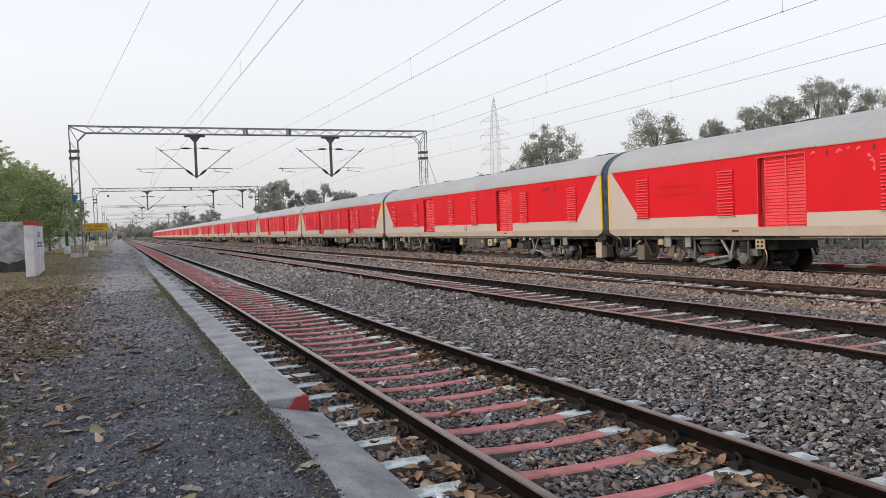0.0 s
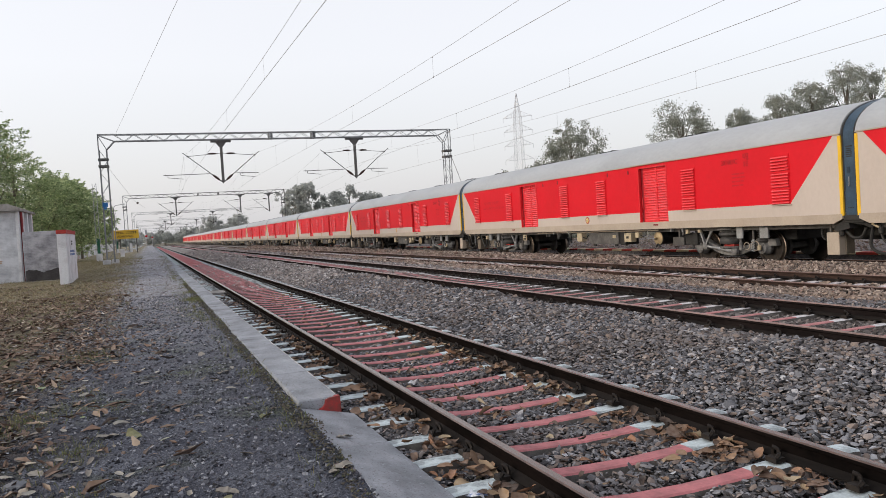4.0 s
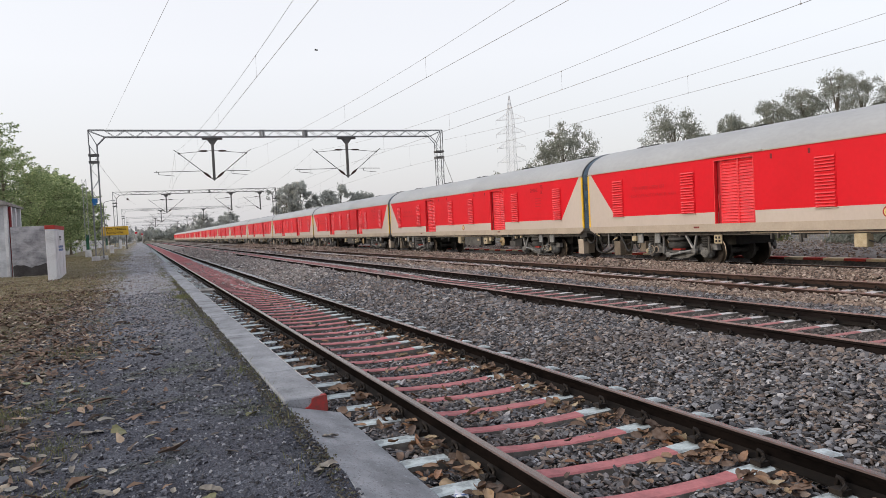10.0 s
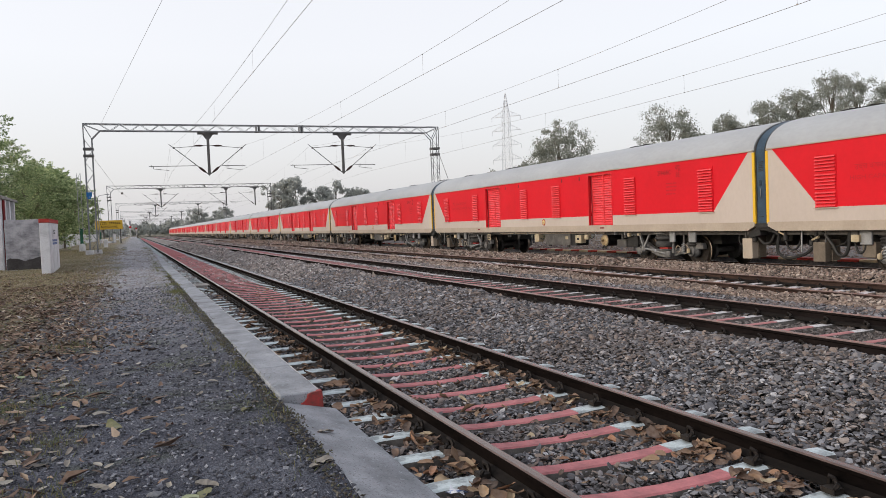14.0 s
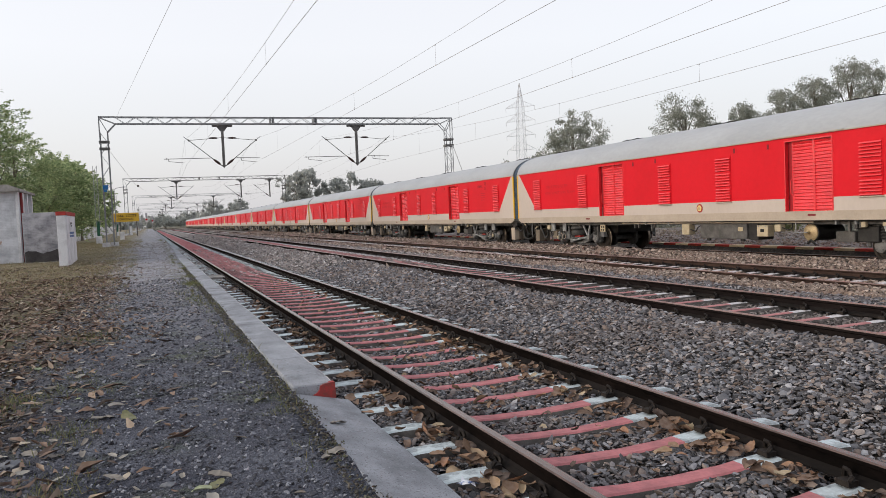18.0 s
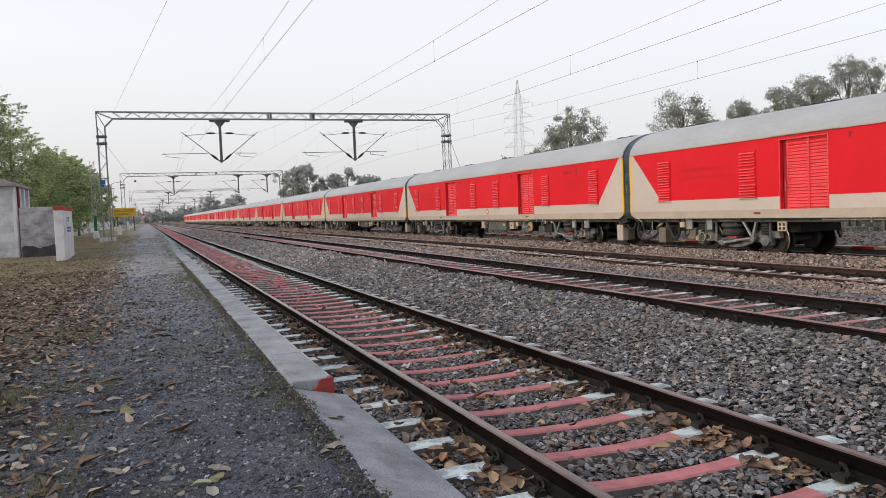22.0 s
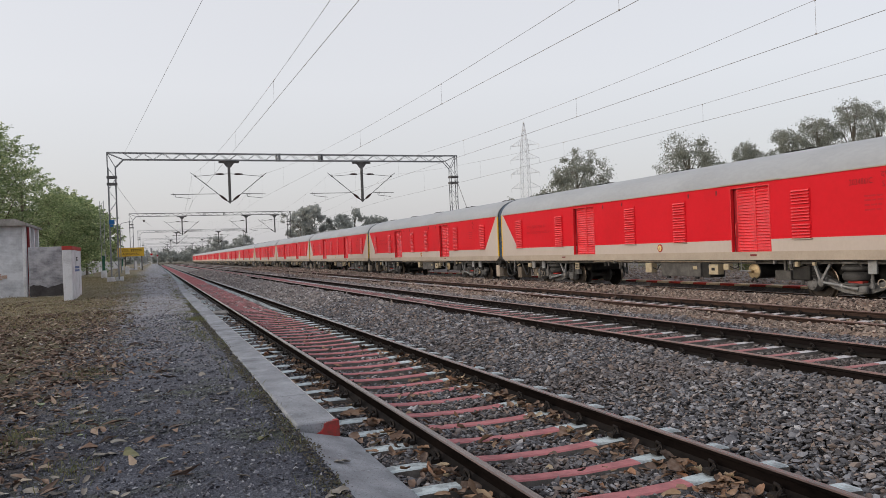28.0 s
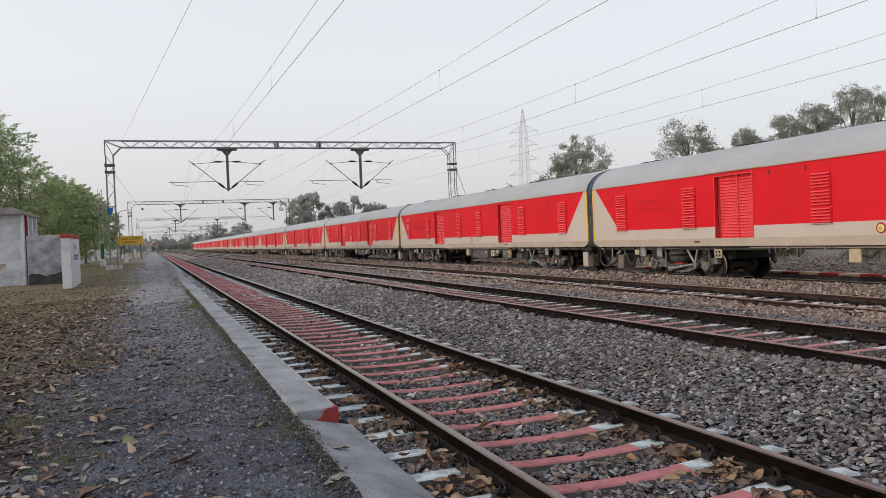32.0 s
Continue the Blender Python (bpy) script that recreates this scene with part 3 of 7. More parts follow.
GRITS = np.stack([OCTA * SHAPER.uniform(0.75, 1.2, (6, 1)) + SHAPER.normal(0, 0.17, (6, 3)) for _ in range(60)])
# a curled leaf: two rows of quads that rise from the midrib
def leaf_shape(curl, cup, points):
    xs = np.linspace(-1, 1, points)
    w = np.sqrt(np.clip(1 - np.abs(xs * 0.97) ** 2.2, 0, 1)) * 0.5
    z = curl * xs ** 2
    v = [(x, 0, zz) for x, zz in zip(xs, z)] + [(x, a, zz + cup * a) for x, zz, a in zip(xs, z, w)] + [(x, -a, zz + cup * a) for x, zz, a in zip(xs, z, w)]
    return v
def leaf_faces(points):
    f = []
    for i in range(points - 1):
        f += [(i, i + 1, points + i + 1, points + i), (i + 1, i, 2 * points + i, 2 * points + i + 1)]
    return np.array(f)
def dry_leaf(curl, roll, twist, lean, rng):
    """A broad dry leaf: five points across, six along, its sides rolled up, its length curled and twisted."""
    v = []
    for u in np.linspace(-1, 1, 6):
        w = 0.62 * math.sqrt(max(0.02, 1 - abs(u + lean * 0.3) ** 2.4 / (1 + abs(lean))))
        for k in (-1, -0.5, 0, 0.5, 1):
            side = w * (math.sin(k * roll) / roll if abs(roll) > 0.05 else k)
            up = w * (1 - math.cos(k * roll)) / max(abs(roll), 0.2)
            y, z = side * math.cos(twist * u) - up * math.sin(twist * u), side * math.sin(twist * u) + up * math.cos(twist * u)
            v.append((u * (1 - 0.12 * curl * curl), y, z + curl * u * u * 0.5 + 0.05 * math.sin(5 * u + 3 * k)))
    return np.array(v) + rng.normal(0, 0.022, (30, 3))
LEAVES = np.stack([dry_leaf(SHAPER.uniform(-0.7, 0.9), SHAPER.uniform(0.2, 1.7) * SHAPER.choice((-1, 1, 1)), SHAPER.uniform(-0.5, 0.5), SHAPER.uniform(-0.5, 0.5), SHAPER) for _ in range(40)])
LEAVES_F = np.array([(5 * i + k, 5 * i + k + 1, 5 * i + k + 6, 5 * i + k + 5) for i in range(5) for k in range(4)])
LITTER = np.stack([np.array(leaf_shape(c, u, 3)) + SHAPER.normal(0, 0.06, (9, 3)) for c, u in SHAPER.uniform((-0.5, -0.7), (0.7, 1.3), (40, 2))])
LITTER_F = leaf_faces(3)
BLADE = np.stack([np.array([(-0.05, 0, 0), (0.05, 0, 0), (0.03 + b * 0.4, c, 0.6), (b, c * 2, 1.0)]) for b, c in np.random.uniform(-0.4, 0.4, (12, 2))])
BLADE_F = np.array([(0, 1, 2, 3)])
SPRAY = np.stack([np.array([(-1, -0.0, 0), (0, -0.45, 0.1), (1, 0, 0), (0, 0.45, 0.1)]) + np.random.normal(0, 0.1, (4, 3)) for _ in range(12)])
SPRAY_F = np.array([(0, 1, 2, 3)])

# ---- plan: tracks run along y; rail tops of the near track at z = 0 ----
GAUGE = 1.743
TRACKS = [(3.11, 0.0), (7.83, 0.17), (12.28, 0.09), (16.97, -0.05)]
BED = 0.15      # sleeper tops below the rail tops
# a sleeper's place and the step to the next, track by track
PITCHES = [(6.01, 0.65), (7.02, 0.6156), (9.99, 0.57), (6.01, 0.65)]


def side_level(y):
    """The height of the trodden ground beside the near track."""
    return float(np.interp(y, (-20, 4, 7, 10, 18, 36, 52, 60, 400), (0.0, 0.0, 0.015, 0.04, 0.05, 0.02, 0.36, 0.44, 0.46)))


def bed_level(x, y=0.0):
    return np.interp(x, (1.5, 1.6, 2.15, 2.4, 3.8, 4.1, 4.6, 5.2, 6.2, 6.83, 7.13, 8.53, 8.93, 9.8, 10.7, 11.33, 11.73, 12.83, 13.33, 13.8, 14.4, 14.9, 15.5, 18.6),
                     (-0.26, -0.195, -0.20, -0.205, -0.205, -0.245, -0.235, -0.11, 0.03, 0.04, -0.060, -0.060, 0.02, 0.01, 0.0, 0.0, -0.15, -0.15, -0.06, -0.04, 0.075, 0.14, 0.01, -0.08))


def ground_level(x, y):
    if x <= 1.175:
        return side_level(y) - 0.02 + 0.03 * noise.noise((x * 0.7, y * 0.5, 0)) + 0.012 * noise.noise((x * 4, y * 4, 3))
    if x <= 18.6:
        return float(bed_level(x)) - 0.035
    return float(np.interp(x, (18.6, 18.75, 60, 400), (-0.10, 0.08, 0.1, 0.0)))


def build_ground():
    xs = [-900, -300, -120, -60, -35, -25, -18, -14, -11, -9, -7.5, -6.5] + list(np.arange(-6, 1.1, 0.3)) + [1.17, 1.18] + list(np.arange(1.7, 18.6, 0.35)) + [18.6, 18.75, 20, 24, 32, 60, 120, 400, 1200]
    ys = [-60, -30, -18] + list(np.arange(-12, 16, 0.3)) + list(np.arange(16, 60, 1.0)) + [64, 70, 80, 95, 115, 140, 180, 250, 400, 700, 1400, 3000]
    v = [(x, y, ground_level(x, y)) for y in ys for x in xs]
    n = len(xs)
    f, mi = [], []
    for j in range(len(ys) - 1):
        for i in range(n - 1):
            f.append((j * n + i, j * n + i + 1, (j + 1) * n + i + 1, (j + 1) * n + i))
            x = (xs[i] + xs[i + 1]) / 2
            # the ballast bed changes to its hazed copy beyond 26 m
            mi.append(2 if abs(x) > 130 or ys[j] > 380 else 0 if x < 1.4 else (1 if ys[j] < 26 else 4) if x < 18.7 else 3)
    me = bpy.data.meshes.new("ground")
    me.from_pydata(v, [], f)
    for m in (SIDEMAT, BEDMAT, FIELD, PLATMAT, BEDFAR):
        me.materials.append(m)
    me.polygons.foreach_set("material_index", mi)
    me.polygons.foreach_set("use_smooth", [True] * len(f))
    tagged(new("ground", me), "dark trodden gravel and leaf-littered earth beside ballasted tracks", "ground", kind="structure")


build_ground()


# ---- rails and sleepers ----
def rail_mesh(y0, y1, side, head):
    half = [(0.075, -0.152), (0.075, -0.142), (0.03, -0.125), (0.010, -0.112), (0.010, -0.048), (0.033, -0.036), (0.036, -0.010), (0.028, 0.0)]
    m = Mesh()
    out = half + [(-x, z) for x, z in reversed(half)]
    n = len(out)
    v = [(x, y0, z) for x, z in out] + [(x, y1, z) for x, z in out]
    f = [(i, (i + 1) % n, n + (i + 1) % n, n + i) for i in range(n)]
    m.add(v, f)
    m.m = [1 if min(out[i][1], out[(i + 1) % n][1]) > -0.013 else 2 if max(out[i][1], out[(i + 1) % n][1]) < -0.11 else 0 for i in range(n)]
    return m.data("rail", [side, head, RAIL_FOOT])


def sleeper_mesh(paint, ends, start=-0.55, stop=0.55, narrow=1.0, seat=True, dip=1.0):
    """A concrete sleeper: seats high, middle low, the paint on its top from start to stop, the ends in another colour."""
    m = Mesh()
    shape_x = [-1.41, -1.34, -1.00, -0.79, -0.62, -0.40, 0.0, 0.40, 0.62, 0.79, 1.00, 1.34, 1.41]
    shape_z = [-0.006, 0.0, 0.0, -0.004, -0.013, -0.028, -0.038, -0.028, -0.013, -0.004, 0.0, 0.0, -0.006]
    st = sorted(set(shape_x + [start, stop]))
    tz = np.interp(st, shape_x, shape_z) * dip
    rows = []
    for x, z in zip(st, tz):
        w = (0.070 if abs(x) < 0.5 else 0.080) * narrow
        rows.append([(x, -w - 0.045, z - 0.19), (x, -w - 0.006, z - 0.012), (x, -w + 0.008, z), (x, w - 0.008, z), (x, w + 0.006, z - 0.012), (x, w + 0.045, z - 0.19)])
    v = [p for r in rows for p in r]
    f, mi = [], []
    for i in range(len(st) - 1):
        mid = (st[i] + st[i + 1]) / 2
        for k in range(5):
            f.append((i * 6 + k, i * 6 + k + 1, (i + 1) * 6 + k + 1, (i + 1) * 6 + k))
            mi.append((1 if start < mid < stop else 0 if seat and 0.79 < abs(mid) < 1.0 else 2) if k in (1, 2, 3) else 0)
    f += [tuple(range(5, -1, -1)), tuple(range(len(v) - 6, len(v)))]
    mi += [0, 0]
    m.v, m.f, m.m = v, f, mi
    me = m.data("sleeper", [SL_CONC, paint, ends])
    return me


def clip_mesh():
    """A sprung rail clip: a bar bent into a curl, with its iron shoulder."""
    m = Mesh()
    pts = [(0.0, -0.055, 0.012)]
    for i in range(9):
        a = -0.6 + i * 0.62
        pts.append((0.035 + 0.030 * math.cos(a + 2.6), -0.03 + i * 0.009, 0.028 + 0.027 * math.sin(a + 2.6)))
    m.chain(pts, 0.0105, 5)
    m.box(0.02, 0.075, -0.03, 0.035, 0.0, 0.022)
    return m.data("rail_clip", CLIP)


def build_tracks():
    clip = clip_mesh()
    red, white, plain = sleeper_mesh(SL_RED, SL_WHITE, -0.69, 0.51), sleeper_mesh(SL_CONC, SL_PALE, -0.5, 0.5, seat=False), sleeper_mesh(SL_CONC, SL_CONC)
    pink = sleeper_mesh(SL_PINK, SL_PALE, -0.55, 0.47, 0.66, dip=0.3)
    names = ["near_track", "middle_track", "far_track", "train_track"]
    labels = ["rusty rails on red and white painted concrete sleepers", "dark rails on red and white painted sleepers", "dark rails on sleepers with white paint at the clips", "rails beneath the parcel train, half hidden by ballast"]
    for k, (cx, z) in enumerate(TRACKS):
        track = tagged(new(names[k]), labels[k], "track", kind="structure")
        track.location = (cx, 0, z)
        for s in (-1, 1):
            joints = [-40, 600] if k else [-40, 17.4, 600]
            for a, b in zip(joints, joints[1:]):
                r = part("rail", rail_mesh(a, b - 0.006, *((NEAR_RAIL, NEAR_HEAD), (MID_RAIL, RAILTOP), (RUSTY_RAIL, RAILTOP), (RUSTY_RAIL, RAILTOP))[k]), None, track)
                r.location = (s * GAUGE / 2, 0, 0)
        me = (red, pink, white, plain)[k]
        first, last = ((-5.5, 62), (-5.5, 52), (-2.0, 50), (-2.0, 46))[k]
        start, step = PITCHES[k]
        y = start - step * 20
        far_v, far_f, far_m = [], [], []
        near = []
        while y < 330:
            if first < y < last:
                near.append(y)
            elif y >= last:
                zt = -BED
                for x0, x1, mi in ((-1.35, -0.6, 1), (-0.6, 0.6, 0), (0.6, 1.35, 1)):
                    n = len(far_v)
                    far_v += [(x0, y - 0.09, zt), (x1, y - 0.09, zt), (x1, y + 0.09, zt), (x0, y + 0.09, zt), (x0, y - 0.13, zt - 0.15), (x1, y - 0.13, zt - 0.15)]
                    far_f += [(n, n + 1, n + 2, n + 3), (n + 4, n + 5, n + 1, n)]
                    far_m += [mi, mi]
            y += step
        for y in near:
            s = part("sleeper", me, None, track)
            s.location = (0, y, -BED)
            s.rotation_euler = (random.uniform(-0.02, 0.02), random.uniform(-0.004, 0.004), random.uniform(-0.012, 0.012))
            if y < 26 and k < 3:
                for side in (-1, 1):
                    for inner in (-1, 1):
                        if k == 2 and inner * side > 0 and y > 16:
                            continue
                        c = part("rail_clip", clip, None, s)
                        c.location = (side * GAUGE / 2 + inner * 0.072, 0, 0.004)
                        c.scale = (1.45, 1.5, 1.6)
                        c.rotation_euler = (0, 0, 0 if inner > 0 else math.pi)
        fm = bpy.data.meshes.new("distant_sleepers")
        fm.from_pydata(far_v, [], far_f)
        for m in ((SL_RED, SL_WHITE), (SL_PINK, SL_PALE), (SL_PALE, SL_PALE), (SL_CONC, SL_CONC))[k]:
            fm.materials.append(m)
        fm.polygons.foreach_set("material_index", far_m)
        tagged(part("distant_sleepers", fm, None, track), kind="stuff")
        if k < 3:
            cm = Mesh()
            yy = near[0]
            while yy < 110:
                if yy >= 26:
                    for side in (-1, 1):
                        for inner in (-1, 1):
                            cx0 = side * GAUGE / 2 + inner * 0.095
                            cm.box(cx0 - 0.035, cx0 + 0.035, yy - 0.05, yy + 0.05, -BED, -BED + 0.05)
                yy += step
            tagged(part("distant_clips", cm, CLIP, track), kind="stuff")


build_tracks()


# ---- kerbs ----
def build_kerbs():
    kerb = tagged(new("platform_kerb"), "grey concrete platform kerb with a red painted end", "kerb", kind="structure")
    rng = random.Random(4)
    # the low stones near by lean towards the rail; one joint runs askew
    low = [(-6.4, 0), (-4.66, 0), (-2.92, 0), (-1.18, 0), (0.56, 0), (2.30, 0.1), (4.04, 0.2), (5.78, 0.8), (7.1, 0)]
    for (y0, k0), (y1, k1) in zip(low, low[1:]):
        d = rng.uniform(-0.004, 0.004)
        outline = [(1.15, -0.45), (1.69, -0.45), (1.69, -0.145 + d), (1.675, -0.13 + d), (1.45, -0.077 + d), (1.17, -0.012 + d), (1.15, -0.02 + d)]
        m = Mesh().prism(outline, y0 + 0.004, y1 - 0.004)
        m.v = [(x, y + (x - 1.42) * (k0 if y < (y0 + y1) / 2 else k1), z) for x, y, z in m.v]
        part("kerb_stone", m, KERB, kerb)
    y = 7.12
    while y < 70:
        step = 1.51 if y < 8 else 1.74
        top = 0.05 + rng.uniform(-0.004, 0.004)
        stone = part("kerb_stone", Mesh().box(1.16, 1.55, y + 0.004, y + step - 0.004, -0.45, top, bevel=0.014), KERB, kerb)
        if y < 40:
            # the arris on the rail side is rubbed pale
            m = Mesh()
            n = 9
            rows = [(y + 0.01 + (step - 0.02) * i / (n - 1), rng.uniform(0.002, 0.014)) for i in range(n)]
            m.add([p for yy, w in rows for p in ((1.541 - w, yy, top + 0.0015), (1.5415, yy, top + 0.0015), (1.5525, yy, top - 0.014 - w * 0.4))], [q for i in range(n - 1) for q in ((3 * i, 3 * i + 1, 3 * i + 4, 3 * i + 3), (3 * i + 1, 3 * i + 2, 3 * i + 5, 3 * i + 4))])
            part("worn_arris", m, PALE_EDGE, stone, "pale rubbed edge")
        y += step
    m = Mesh().box(1.15, 1.53, 70, 330, -0.4, 0.05)
    part("distant_kerb", m, KERB, kerb)
    # red painted end of the raised kerb, broken at its foot
    m = Mesh().prism([(1.355, -0.085), (1.35, -0.05), (1.385, -0.035), (1.41, -0.005), (1.415, 0.03), (1.45, 0.046), (1.50, 0.053), (1.556, 0.053), (1.562, -0.13), (1.45, -0.125)], 7.098, 7.125)
    m.prism([(1.50, 0.050), (1.512, 0.0555), (1.553, 0.0555), (1.556, 0.050)], 7.10, 7.17)
    part("painted_end", m, KERBRED, kerb, "chipped red paint on the kerb end")
    box = tagged(new("cable_crossing"), "low concrete cable crossing between kerb and rail", "cable crossing")
    part("cover_slab", Mesh().box(1.60, 2.14, 25.05, 26.15, -0.35, -0.085, bevel=0.015), SLAB, box)
    # a solid black block stands for the shade in the gap before the slab
    part("trough_shade", Mesh().box(1.60, 2.14, 24.35, 25.04, -0.35, -0.165), BLACK, box, "black block for the shade in an open trough")
    edge = tagged(new("far_platform_edge"), "low platform edge painted in faded red and white blocks", "platform edge", kind="structure")
    y, i = 7.52, 0
    edge_mesh = Mesh().box(18.70, 19.10, 0, 0.715, -0.32, 0.088, bevel=0.012)
    red, white = edge_mesh.data("edge_block", EDGE_RED), edge_mesh.data("edge_block", EDGE_WHITE)
    while y < 90:
        ob = part("edge_block", red if i % 2 else white, None, edge)
        ob.location = (0, y, 0)
        y, i = y + 0.725, i + 1


build_kerbs()


# ---- the parcel train ----
COACH = 23.8
TRAIN_X, RAIL_Z = TRACKS[3][0], 0.12
SIDE = 1.62
# heights over the rail
SILL0, SILL1, BELT, EAVE = 0.91, 1.14, 1.47, 3.03
DOORS = [(6.80, 8.32), (15.56, 17.03)]
VENTS = [1.75, 5.36, 10.32, 12.98, 17.78, 21.41]
ARCH = [(-1.62, 3.03), (-1.605, 3.11), (-1.565, 3.22), (-1.49, 3.34), (-1.37, 3.47), (-1.20, 3.59), (-0.98, 3.70), (-0.70, 3.79), (-0.36, 3.855), (0.0, 3.875)]
ARCH = ARCH + [(-x, z) for x, z in reversed(ARCH[:-1])]


def lettering(name, text, size, mat, parent, place, stretch=1.0):
    """Flat letters on the side that faces the platform."""
    cu = bpy.data.curves.new(name, "FONT")
    cu.body, cu.size, cu.align_x, cu.resolution_u = text, size, "LEFT", 2
    tmp = bpy.data.objects.new(name, cu)
    me = bpy.data.meshes.new_from_object(tmp)
    bpy.data.objects.remove(tmp)
    me.materials.append(mat)
    ob = part(name, me, None, parent)
    tagged(ob, kind="stuff")
    ob.matrix_basis = Matrix.Translation(place) @ Euler((radians(90), 0, radians(-90))).to_matrix().to_4x4() @ Matrix.Diagonal((stretch, 1, 1, 1))
    return ob


def bars(m, y, z, widths, height, x):
    """Unreadable writing: a run of bars from y on."""
    for w in widths:
        m.box(x - 0.003, x, y - w, y, z, z + height)
        y -= w + 0.03
    return m


def louvre(u, side):
    """Three banks of pressed slats in a frame."""
    m = Mesh()
    x = side * SIDE
    o = side
    y0, y1 = -u - 0.62, -u
    m.box(min(x + o * 0.002, x + o * 0.012), max(x + o * 0.002, x + o * 0.012), y0, y1, 1.46, 2.76)
    for bank in range(3):
        z = 1.478 + bank * 0.43
        for i in range(5):
            a = z + i * 0.079
            m.add([(x + o * dx, yy, a + dz) for dx, dz in ((0.006, 0.0), (0.048, -0.004), (0.054, 0.006), (0.030, 0.034), (0.006, 0.046)) for yy in (y0 + 0.02, y1 - 0.02)], [(0, 1, 3, 2), (2, 3, 5, 4), (4, 5, 7, 6), (6, 7, 9, 8), (0, 2, 4, 6, 8), (1, 9, 7, 5, 3)])
            # lip and upper slope take the paler sheen red
            m.m[-5], m.m[-4] = 1, 1
    return m


def supple(pts, n=4):
    """More points along a smooth curve through pts."""
    pts = [Vector(p) for p in pts]
    out = []
    for i in range(len(pts) - 1):
        p0, p1, p2, p3 = pts[max(i - 1, 0)], pts[i], pts[i + 1], pts[min(i + 2, len(pts) - 1)]
        for k in range(n):
            t = k / n
            out.append(0.5 * (2 * p1 + (p2 - p0) * t + (2 * p0 - 5 * p1 + 4 * p2 - p3) * t * t + (3 * p1 - p0 - 3 * p2 + p3) * t ** 3))
    return out + [pts[-1]]


